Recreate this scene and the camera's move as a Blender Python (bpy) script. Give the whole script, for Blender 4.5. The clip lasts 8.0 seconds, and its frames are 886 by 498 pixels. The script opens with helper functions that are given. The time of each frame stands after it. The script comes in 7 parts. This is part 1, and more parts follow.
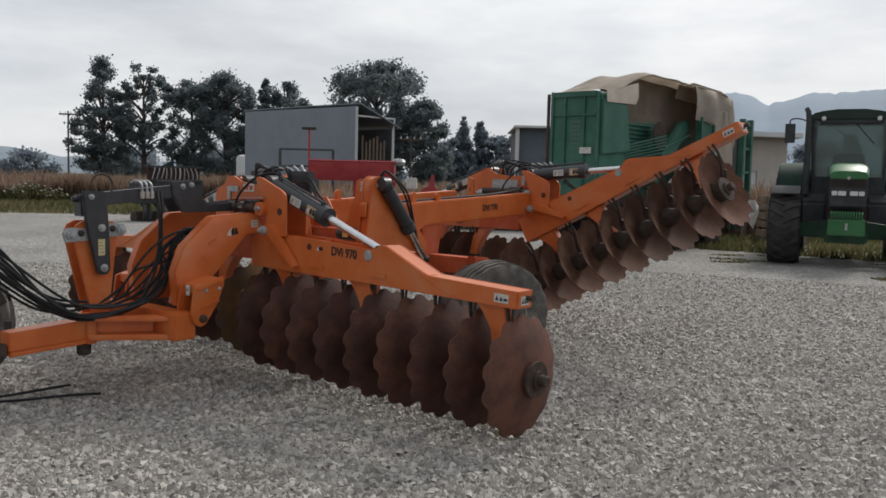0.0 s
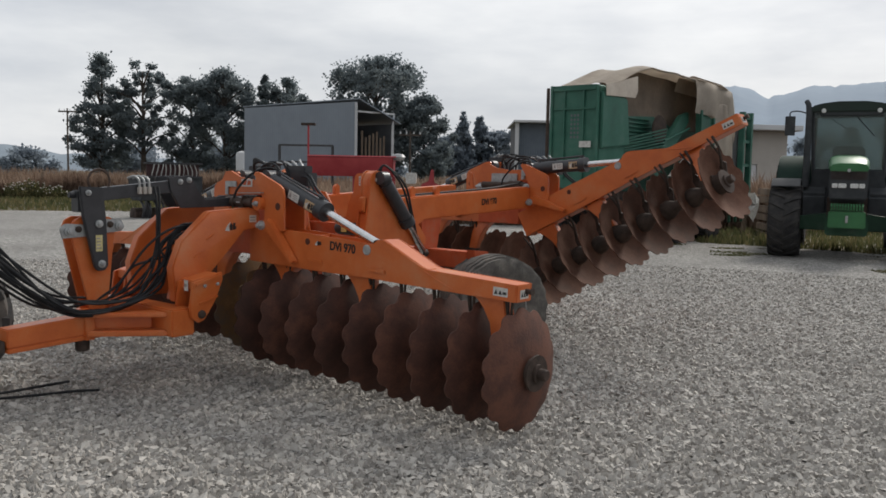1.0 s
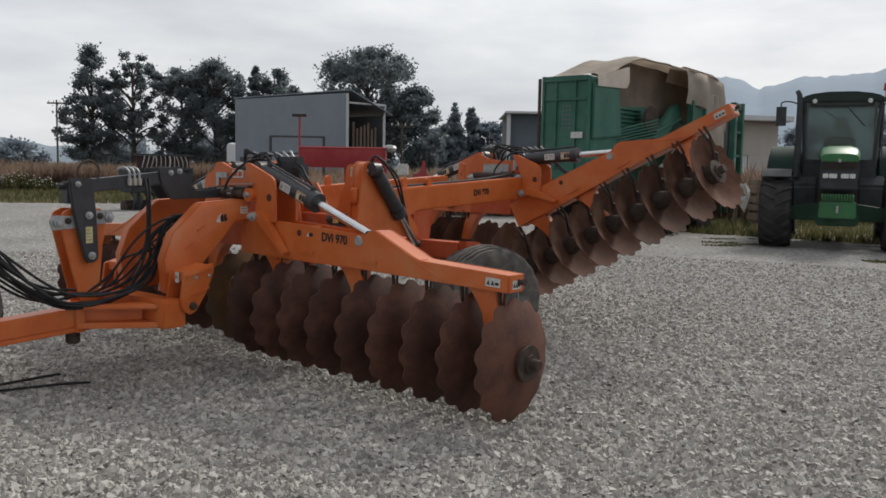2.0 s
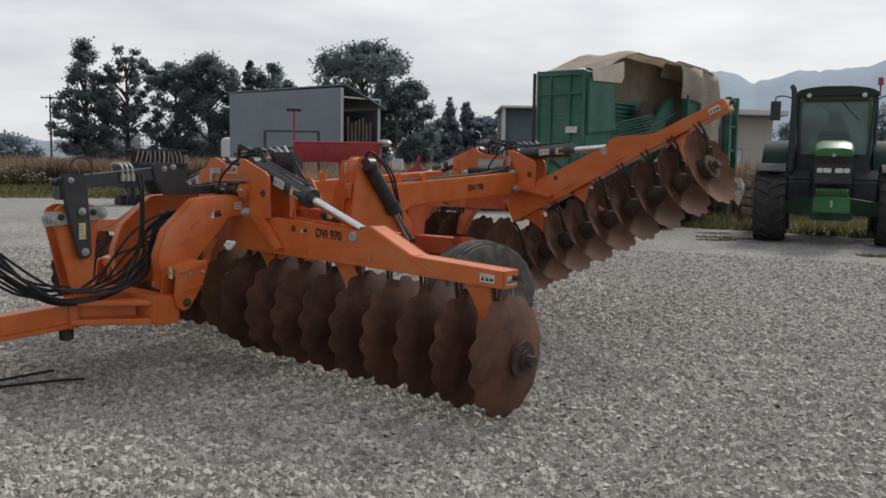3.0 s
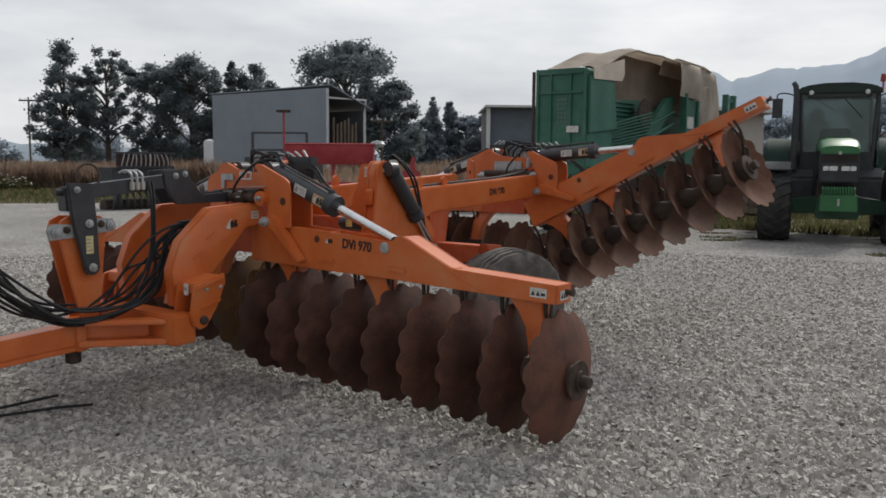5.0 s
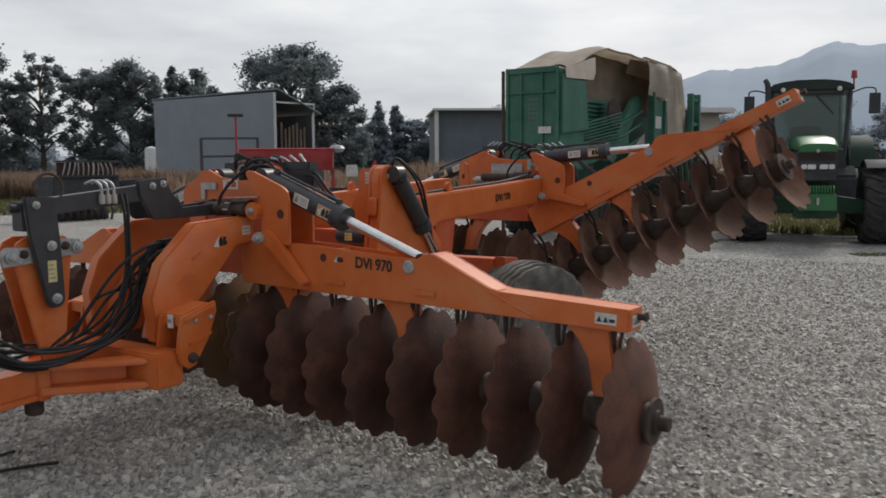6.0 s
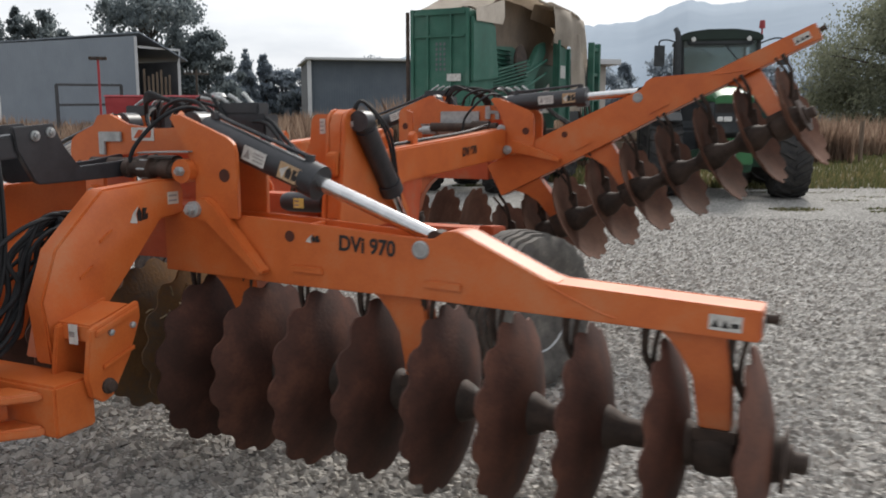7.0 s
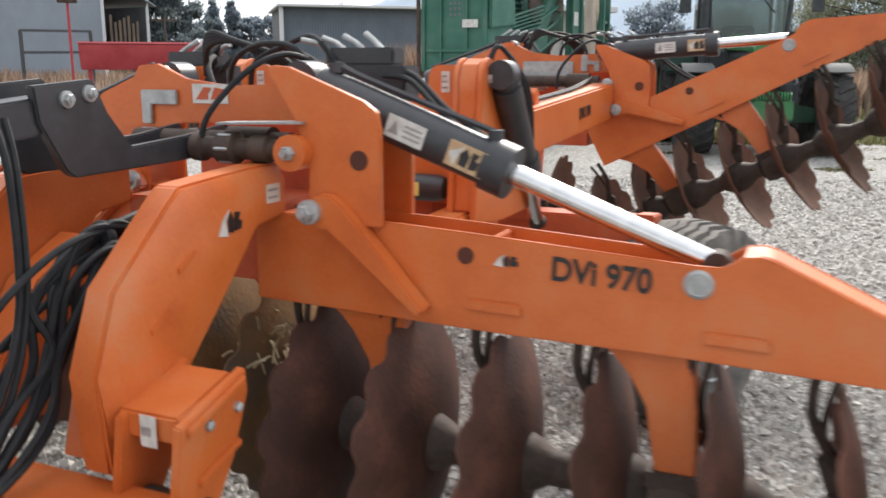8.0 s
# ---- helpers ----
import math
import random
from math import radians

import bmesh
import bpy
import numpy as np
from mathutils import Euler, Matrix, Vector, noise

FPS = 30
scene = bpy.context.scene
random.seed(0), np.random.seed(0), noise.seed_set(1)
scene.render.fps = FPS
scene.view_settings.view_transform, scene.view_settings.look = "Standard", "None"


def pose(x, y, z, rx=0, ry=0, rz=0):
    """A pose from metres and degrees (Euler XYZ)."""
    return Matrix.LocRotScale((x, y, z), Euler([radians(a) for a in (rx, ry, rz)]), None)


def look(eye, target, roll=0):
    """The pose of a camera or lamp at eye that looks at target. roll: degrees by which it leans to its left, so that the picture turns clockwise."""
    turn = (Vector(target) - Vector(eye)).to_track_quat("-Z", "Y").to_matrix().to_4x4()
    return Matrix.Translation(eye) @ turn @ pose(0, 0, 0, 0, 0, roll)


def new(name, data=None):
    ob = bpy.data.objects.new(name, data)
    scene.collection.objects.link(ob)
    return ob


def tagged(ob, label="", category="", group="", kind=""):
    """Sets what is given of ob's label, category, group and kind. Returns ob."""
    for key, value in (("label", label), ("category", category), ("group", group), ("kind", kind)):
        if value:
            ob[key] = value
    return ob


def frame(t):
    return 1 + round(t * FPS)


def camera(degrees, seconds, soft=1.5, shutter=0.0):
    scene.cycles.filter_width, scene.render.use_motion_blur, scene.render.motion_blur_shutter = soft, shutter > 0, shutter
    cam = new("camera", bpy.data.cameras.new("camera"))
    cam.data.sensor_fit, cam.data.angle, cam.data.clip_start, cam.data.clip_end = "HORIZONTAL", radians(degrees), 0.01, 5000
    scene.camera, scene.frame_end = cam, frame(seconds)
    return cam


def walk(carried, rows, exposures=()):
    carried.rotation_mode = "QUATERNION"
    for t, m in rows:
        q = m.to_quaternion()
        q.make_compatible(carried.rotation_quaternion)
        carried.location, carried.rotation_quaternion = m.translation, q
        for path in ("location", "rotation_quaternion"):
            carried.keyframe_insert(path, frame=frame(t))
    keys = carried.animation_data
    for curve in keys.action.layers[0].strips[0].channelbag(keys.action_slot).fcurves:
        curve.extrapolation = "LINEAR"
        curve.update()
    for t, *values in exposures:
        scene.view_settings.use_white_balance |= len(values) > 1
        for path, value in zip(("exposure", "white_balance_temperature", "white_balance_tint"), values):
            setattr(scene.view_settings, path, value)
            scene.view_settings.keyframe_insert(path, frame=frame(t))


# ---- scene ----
cam = camera(54.4, 8.0, soft=1.65, shutter=0.4)
METRES, EYE, TILT, LEAN, TURN = 4.249, 1.5, 0.0, 0.0, 0.0
ROWS = [
    (0.0, 0.0, 0.0, 0.0, 0.11, -4.47, -1.45),
    (0.5, 0.0015, 0.0016, -0.0011, 0.09, -4.59, -1.32),
    (1.0, 0.0024, 0.0049, -0.0025, 0.11, -4.78, -1.11),
    (1.5, 0.0017, 0.0064, -0.0038, -0.15, -5.04, -1.03),
    (3.0, 0.0031, 0.0094, -0.002, -0.77, -5.7, -0.94),
    (3.5, 0.0028, 0.0113, 0.0009, -0.69, -5.68, -0.82),
    (4.0, -0.0037, 0.026, -0.0026, -0.55, -5.81, -1.01),
    (4.5, -0.0348, 0.0586, -0.0008, -0.68, -5.81, -1.34),
    (4.7, -0.0526, 0.0787, 0.0011, -0.96, -5.76, -0.90),
    (5.8, -0.1431, 0.2295, 0.0061, -5.09, -5.50, -0.04),
    (6.0, -0.1722, 0.2888, 0.0029, -5.73, -5.43, 0.4),
    (6.3, -0.2027, 0.3646, 0.0032, -9.80, -6.03, 0.11),
    (6.5, -0.2187, 0.4183, -0.0013, -13.26, -6.37, -0.55),
    (6.8, -0.2533, 0.5207, -0.0032, -14.43, -7.29, 0.01),
    (7.0, -0.2735, 0.5941, -0.0047, -14.39, -8.58, 0.1),
    (7.2, -0.2971, 0.6635, -0.0077, -14.98, -9.44, 0.03),
    (7.5, -0.323, 0.754, -0.0105, -16.03, -11.62, 0.18),
    (7.8, -0.3514, 0.8490, 0.0024, -16.51, -12.00, -0.59),
    (8.0, -0.3695, 0.9098, -0.0021, -16.45, -11.81, -0.1),
]
walk(cam, [(t, pose(0, 0, EYE, TILT, LEAN, TURN) @ pose(METRES * x, METRES * y, METRES * z, 90 + pitch, roll, yaw)) for t, x, y, z, yaw, pitch, roll in ROWS],
     exposures=[(0.0, 0.37), (4.7, 0.36), (5.8, 0.33), (6.5, 0.45), (7.0, 0.82), (7.5, 1.42), (8.0, 1.60)])

# ---- world, sun and exposure ----
SUN_EL, SUN_AZ = radians(40), radians(38)      # azimuth from +y towards +x
world = bpy.data.worlds.new("overcast_sky")
scene.world = world
world.use_nodes = True
wn, wl = world.node_tree.nodes, world.node_tree.links
wn.clear()
w_out = wn.new("ShaderNodeOutputWorld")
w_bg = wn.new("ShaderNodeBackground")
w_sky = wn.new("ShaderNodeTexSky")
w_sky.sky_type = "NISHITA"
w_sky.sun_disc = False
w_sky.sun_elevation, w_sky.sun_rotation = SUN_EL, SUN_AZ
w_sky.air_density, w_sky.dust_density = 1.0, 3.0
w_co = wn.new("ShaderNodeTexCoord")
w_map = wn.new("ShaderNodeMapping")
w_map.inputs["Scale"].default_value = (1.0, 1.0, 3.6)
w_noise = wn.new("ShaderNodeTexNoise")
w_noise.inputs["Scale"].default_value = 2.3
w_noise.inputs["Detail"].default_value = 6
w_noise.inputs["Roughness"].default_value = 0.55
w_ramp = wn.new("ShaderNodeValToRGB")
w_ramp.color_ramp.elements[0].position, w_ramp.color_ramp.elements[0].color = 0.34, (5.3, 5.65, 6.25, 1)
w_ramp.color_ramp.elements[1].position, w_ramp.color_ramp.elements[1].color = 0.66, (9.1, 9.2, 9.3, 1)
w_mix = wn.new("ShaderNodeMix")
w_mix.data_type = "RGBA"
w_mix.inputs["Factor"].default_value = 0.88
wl.new(w_co.outputs["Generated"], w_map.inputs["Vector"])
wl.new(w_map.outputs["Vector"], w_noise.inputs["Vector"])
wl.new(w_noise.outputs["Fac"], w_ramp.inputs["Fac"])
wl.new(w_sky.outputs["Color"], w_mix.inputs["A"])
wl.new(w_ramp.outputs["Color"], w_mix.inputs["B"])
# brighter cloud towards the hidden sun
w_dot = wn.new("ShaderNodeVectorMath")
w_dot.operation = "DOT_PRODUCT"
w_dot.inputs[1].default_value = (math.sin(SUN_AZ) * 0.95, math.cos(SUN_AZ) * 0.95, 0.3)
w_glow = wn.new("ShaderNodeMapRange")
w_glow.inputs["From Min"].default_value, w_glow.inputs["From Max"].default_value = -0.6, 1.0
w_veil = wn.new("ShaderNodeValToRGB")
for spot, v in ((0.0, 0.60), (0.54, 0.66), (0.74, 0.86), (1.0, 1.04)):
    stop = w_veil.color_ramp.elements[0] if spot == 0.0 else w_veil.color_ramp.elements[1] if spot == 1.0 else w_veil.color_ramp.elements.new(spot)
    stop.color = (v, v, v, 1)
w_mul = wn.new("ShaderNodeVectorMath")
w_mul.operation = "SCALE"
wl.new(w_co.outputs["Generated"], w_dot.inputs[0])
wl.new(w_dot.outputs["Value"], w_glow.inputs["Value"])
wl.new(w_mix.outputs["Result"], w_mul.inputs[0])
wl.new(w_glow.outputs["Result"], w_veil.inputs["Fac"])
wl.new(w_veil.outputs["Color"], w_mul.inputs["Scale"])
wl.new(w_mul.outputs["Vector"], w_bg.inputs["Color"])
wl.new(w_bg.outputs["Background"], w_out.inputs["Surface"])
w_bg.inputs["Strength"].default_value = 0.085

sun = new("sun", bpy.data.lights.new("sun", "SUN"))
sun.data.energy, sun.data.angle, sun.data.color = 1.75, radians(14), (1.0, 0.95, 0.88)
sun_to = Vector((math.sin(SUN_AZ) * math.cos(SUN_EL), math.cos(SUN_AZ) * math.cos(SUN_EL), math.sin(SUN_EL)))
sun.matrix_world = look(sun_to * 50, (0, 0, 0))


# ---- materials ----
def material(name, colours, scale=8.0, rough=0.6, metal=0.0, bump=0.0, bump_scale=60.0, fine=0.25, spread=0.0, island=0.0,
             stretch=(1, 1, 1), coat=0.0, gloss=0.5):
    """Procedural surface: two or three base colours mixed by coarse and fine noise, with relief and uneven gloss."""
    m = bpy.data.materials.new(name)
    m.use_nodes = True
    n, l = m.node_tree.nodes, m.node_tree.links
    b = n["Principled BSDF"]
    co = n.new("ShaderNodeTexCoord")
    mp = n.new("ShaderNodeMapping")
    mp.inputs["Scale"].default_value = stretch
    l.new(co.outputs["Object"], mp.inputs["Vector"])
    big = n.new("ShaderNodeTexNoise")
    big.inputs["Scale"].default_value, big.inputs["Detail"].default_value, big.inputs["Roughness"].default_value = scale, 5, 0.6
    small = n.new("ShaderNodeTexNoise")
    small.inputs["Scale"].default_value, small.inputs["Detail"].default_value = bump_scale, 4
    l.new(mp.outputs["Vector"], big.inputs["Vector"])
    l.new(mp.outputs["Vector"], small.inputs["Vector"])
    ramp = n.new("ShaderNodeValToRGB")
    e = ramp.color_ramp.elements
    spots = [0.36, 0.64] if len(colours) == 2 else [0.3, 0.52, 0.7]
    while len(e) < len(colours):
        e.new(0.5)
    for k, c in enumerate(colours):
        e[k].position, e[k].color = spots[k], (*c, 1)
    mixv = n.new("ShaderNodeMath")
    mixv.operation = "MULTIPLY_ADD"
    mixv.inputs[1].default_value = fine
    l.new(small.outputs["Fac"], mixv.inputs[0])
    sub = n.new("ShaderNodeMath")
    sub.operation = "MULTIPLY_ADD"
    sub.inputs[1].default_value, sub.inputs[2].default_value = 1.0, -fine / 2
    l.new(big.outputs["Fac"], sub.inputs[0])
    l.new(sub.outputs[0], mixv.inputs[2])
    fac = mixv.outputs[0]
    if spread or island:
        src = n.new("ShaderNodeObjectInfo").outputs["Random"] if spread else n.new("ShaderNodeNewGeometry").outputs["Random Per Island"]
        add = n.new("ShaderNodeMath")
        add.operation = "MULTIPLY_ADD"
        add.inputs[1].default_value = spread or island
        l.new(src, add.inputs[0])
        off = n.new("ShaderNodeMath")
        off.operation = "ADD"
        off.inputs[1].default_value = -(spread or island) / 2
        l.new(fac, off.inputs[0])
        l.new(off.outputs[0], add.inputs[2])
        fac = add.outputs[0]
    l.new(fac, ramp.inputs["Fac"])
    l.new(ramp.outputs["Color"], b.inputs["Base Color"])
    rr = n.new("ShaderNodeMapRange")
    rr.inputs["To Min"].default_value, rr.inputs["To Max"].default_value = max(0.02, rough - 0.12), min(1, rough + 0.12)
    l.new(big.outputs["Fac"], rr.inputs["Value"])
    l.new(rr.outputs["Result"], b.inputs["Roughness"])
    b.inputs["Metallic"].default_value = metal
    b.inputs["Coat Weight"].default_value = coat
    b.inputs["Specular IOR Level"].default_value = gloss
    if bump:
        bp = n.new("ShaderNodeBump")
        bp.inputs["Strength"].default_value, bp.inputs["Distance"].default_value = min(1, bump), 0.02 * bump
        l.new(small.outputs["Fac"], bp.inputs["Height"])
        l.new(bp.outputs["Normal"], b.inputs["Normal"])
    return m


ORANGE = material("orange_paint", [(0.48, 0.105, 0.024), (0.57, 0.136, 0.030), (0.55, 0.18, 0.065)], 4.0, 0.40, bump=0.06, bump_scale=90)
ORANGE_DULL = material("dusty_orange_paint", [(0.38, 0.062, 0.018), (0.48, 0.085, 0.025), (0.40, 0.13, 0.065)], 6.0, 0.6, bump=0.1, bump_scale=90)
RUST = material("rusty_disc_steel", [(0.050, 0.024, 0.018), (0.082, 0.036, 0.026), (0.130, 0.055, 0.036)], 7.0, 0.68, bump=0.3, bump_scale=70, spread=0.25, gloss=0.28)
RUST_LIGHT = material("soil_worn_disc_steel", [(0.075, 0.037, 0.025), (0.115, 0.056, 0.038), (0.155, 0.085, 0.060)], 6.0, 0.78, bump=0.3, bump_scale=70, spread=0.25, gloss=0.1)
MUDDY = material("mud_caked_disc_steel", [(0.105, 0.092, 0.082), (0.185, 0.108, 0.052), (0.270, 0.160, 0.078)], 3.2, 0.8, bump=0.35, bump_scale=60, gloss=0.15)
SHAFT = material("dark_oily_steel", [(0.042, 0.032, 0.027), (0.085, 0.060, 0.049)], 9.0, 0.68, metal=0.05, bump=0.25, gloss=0.2)
BLACK = material("black_paint", [(0.026, 0.027, 0.031), (0.042, 0.043, 0.048)], 10.0, 0.42, bump=0.05)
HOSE = material("black_rubber_hose", [(0.014, 0.015, 0.017), (0.026, 0.027, 0.029)], 14.0, 0.62, gloss=0.22)
MATT_BLACK = material("matt_black_plastic", [(0.042, 0.046, 0.050), (0.064, 0.068, 0.072)], 6.0, 0.75, gloss=0.25)
FARM_GREEN = material("dusty_green_paint", [(0.012, 0.048, 0.028), (0.019, 0.066, 0.036), (0.05, 0.09, 0.065)], 2.5, 0.55, bump=0.05, gloss=0.35)
CHROME = material("chromed_rod", [(0.62, 0.62, 0.62), (0.72, 0.72, 0.72)], 20.0, 0.22, metal=1.0)
ZINC = material("galvanised_steel", [(0.30, 0.31, 0.31), (0.44, 0.45, 0.45)], 25.0, 0.5, metal=0.45, bump=0.1)
TYRE = material("dusty_tyre_rubber", [(0.055, 0.050, 0.046), (0.105, 0.096, 0.086), (0.17, 0.155, 0.135)], 9.0, 0.85, bump=0.2)
TYRE_DARK = material("dark_tyre_rubber", [(0.030, 0.030, 0.032), (0.066, 0.063, 0.060)], 6.0, 0.9, bump=0.2, gloss=0.15)
WHITE = material("white_sticker", [(0.40, 0.38, 0.35), (0.58, 0.57, 0.54), (0.66, 0.65, 0.62)], 22.0, 0.5)
HOLE = material("shaded_hole_paint", [(0.060, 0.018, 0.010), (0.095, 0.026, 0.014)], 12.0, 0.8)
TAN = material("tan_sticker", [(0.42, 0.27, 0.15), (0.52, 0.37, 0.22)], 30.0, 0.5)
PALE_YELLOW = material("faded_yellow_sticker", [(0.52, 0.45, 0.19), (0.64, 0.57, 0.30)], 30.0, 0.45)
YELLOW = material("yellow_sticker", [(0.70, 0.60, 0.16), (0.78, 0.68, 0.22)], 30.0, 0.4)
INK = material("black_print", [(0.012, 0.012, 0.013), (0.02, 0.02, 0.02)], 30.0, 0.45)
PRINT = material("faded_print", [(0.22, 0.20, 0.19), (0.34, 0.31, 0.30)], 30.0, 0.5)
RED = material("red_paint", [(0.30, 0.022, 0.03), (0.38, 0.045, 0.05)], 3.0, 0.45)
BLUE_SHEET = material("blue_grey_sheet", [(0.095, 0.12, 0.15), (0.125, 0.15, 0.18)], 0.6, 0.7)
RED_DARK = material("faded_dark_red_paint", [(0.035, 0.014, 0.015), (0.055, 0.02, 0.02)], 3.0, 0.7)
TINE = material("pale_worn_tine", [(0.30, 0.30, 0.29), (0.42, 0.42, 0.40)], 20.0, 0.6)
GREEN_OLD = material("weathered_green_paint", [(0.020, 0.090, 0.062), (0.034, 0.135, 0.095), (0.08, 0.165, 0.13)], 1.6, 0.6, bump=0.1)
TARP = material("faded_canvas_tarpaulin", [(0.48, 0.41, 0.34), (0.60, 0.53, 0.45), (0.68, 0.61, 0.53)], 1.4, 0.9, bump=0.3, bump_scale=14)
# canvas colour darkened for the shade inside the covered machine
TARP_SHADE = material("shaded_canvas_tarpaulin", [(0.14, 0.11, 0.085), (0.22, 0.17, 0.13)], 1.4, 0.9, bump=0.3, bump_scale=14)
STEEL_SHEET = material("grey_corrugated_steel", [(0.225, 0.262, 0.305), (0.265, 0.305, 0.35)], 0.6, 0.5, metal=0.1)
# one dark grey for shed walls, vent squares, gearbox and the sheet under the chassis
SHED_DARK = material("dark_grey_sheet", [(0.12, 0.125, 0.135), (0.16, 0.165, 0.172)], 1.0, 0.8)
TIMBER = material("weathered_timber", [(0.13, 0.095, 0.07), (0.24, 0.18, 0.13)], 3.0, 0.85, bump=0.3, stretch=(1, 1, 0.2))
CREAM = material("pale_painted_wall", [(0.42, 0.39, 0.35), (0.50, 0.47, 0.43)], 0.5, 0.8)
ROOF = material("pale_roof_sheet", [(0.55, 0.56, 0.57), (0.64, 0.65, 0.66)], 0.5, 0.5)
BARK = material("grey_brown_bark", [(0.045, 0.036, 0.03), (0.10, 0.08, 0.065)], 2.0, 0.95, bump=0.5, bump_scale=12)
# distance haze is mixed into LEAF and, more strongly, into LEAF_FAR
LEAF = material("haze_paled_evergreen_leaves", [(0.150, 0.182, 0.200), (0.180, 0.212, 0.222), (0.215, 0.245, 0.245)], 0.35, 0.9, island=0.2, gloss=0.05)
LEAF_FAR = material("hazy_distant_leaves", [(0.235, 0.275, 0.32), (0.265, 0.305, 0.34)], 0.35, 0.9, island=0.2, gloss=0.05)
LEAF_WILLOW = material("olive_willow_leaves", [(0.160, 0.175, 0.120), (0.205, 0.215, 0.150)], 0.35, 0.7, island=0.35)
STRAW = material("dry_brown_grass", [(0.175, 0.115, 0.085), (0.265, 0.185, 0.135), (0.34, 0.26, 0.195)], 0.25, 0.9, island=0.3)
PALE_STRAW = material("pale_dry_straw", [(0.26, 0.20, 0.11), (0.42, 0.35, 0.22), (0.55, 0.49, 0.36)], 9.0, 0.85, island=0.3)
GRASS = material("short_green_grass", [(0.065, 0.075, 0.032), (0.10, 0.105, 0.045), (0.17, 0.14, 0.07)], 0.5, 0.9, island=0.4)
FIELD = material("rough_pasture_soil", [(0.06, 0.065, 0.028), (0.10, 0.085, 0.045), (0.16, 0.115, 0.065)], 0.22, 0.95, bump=0.6, bump_scale=6)
STONE = material("crushed_grey_stone", [(0.250, 0.232, 0.210), (0.385, 0.363, 0.330), (0.495, 0.468, 0.428)], 11.0, 0.85, bump=0.2, bump_scale=120, island=0.46)
MUDGUARD = material("dark_green_mudguard", [(0.012, 0.034, 0.026), (0.022, 0.050, 0.038)], 2.5, 0.75, gloss=0.25)
CAB_ROOF = material("dark_cab_roof", [(0.008, 0.020, 0.015), (0.014, 0.030, 0.022)], 2.5, 0.45, gloss=0.4)
# sky light caught by the hood top is put into this brighter green
HOOD_GREEN = material("brightened_green_paint", [(0.02, 0.12, 0.04), (0.035, 0.16, 0.055)], 2.5, 0.4)
# haze of the distance is put into the blue-grey hill colours
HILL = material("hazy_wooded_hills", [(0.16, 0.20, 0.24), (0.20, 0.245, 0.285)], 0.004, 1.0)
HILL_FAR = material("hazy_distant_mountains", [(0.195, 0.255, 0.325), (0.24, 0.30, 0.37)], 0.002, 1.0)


def leafy(m, share=0.45):
    """Lets daylight through the leaves."""
    n, l = m.node_tree.nodes, m.node_tree.links
    b = n["Principled BSDF"]
    tr = n.new("ShaderNodeBsdfTranslucent")
    mix = n.new("ShaderNodeMixShader")
    mix.inputs["Fac"].default_value = share
    l.new(b.inputs["Base Color"].links[0].from_socket, tr.inputs["Color"])
    l.new(b.outputs["BSDF"], mix.inputs[1])
    l.new(tr.outputs["BSDF"], mix.inputs[2])
    l.new(mix.outputs["Shader"], n["Material Output"].inputs["Surface"])


for mat in (LEAF, LEAF_FAR, LEAF_WILLOW, STRAW, GRASS):
    leafy(mat, 0.60)


def glassy(name, tint, rough=0.03):
    m = bpy.data.materials.new(name)
    m.use_nodes = True
    b = m.node_tree.nodes["Principled BSDF"]
    b.inputs["Base Color"].default_value = (*tint, 1)
    b.inputs["Roughness"].default_value = rough
    b.inputs["Transmission Weight"].default_value = 0.80
    b.inputs["IOR"].default_value = 1.45
    return m


# pale sky reflection is mixed into the tint; the pane transmits only in part
GLASS = glassy("tinted_cab_glass", (0.42, 0.50, 0.49))
LENS = material("lamp_lens", [(0.55, 0.56, 0.55), (0.72, 0.72, 0.70)], 30.0, 0.12)


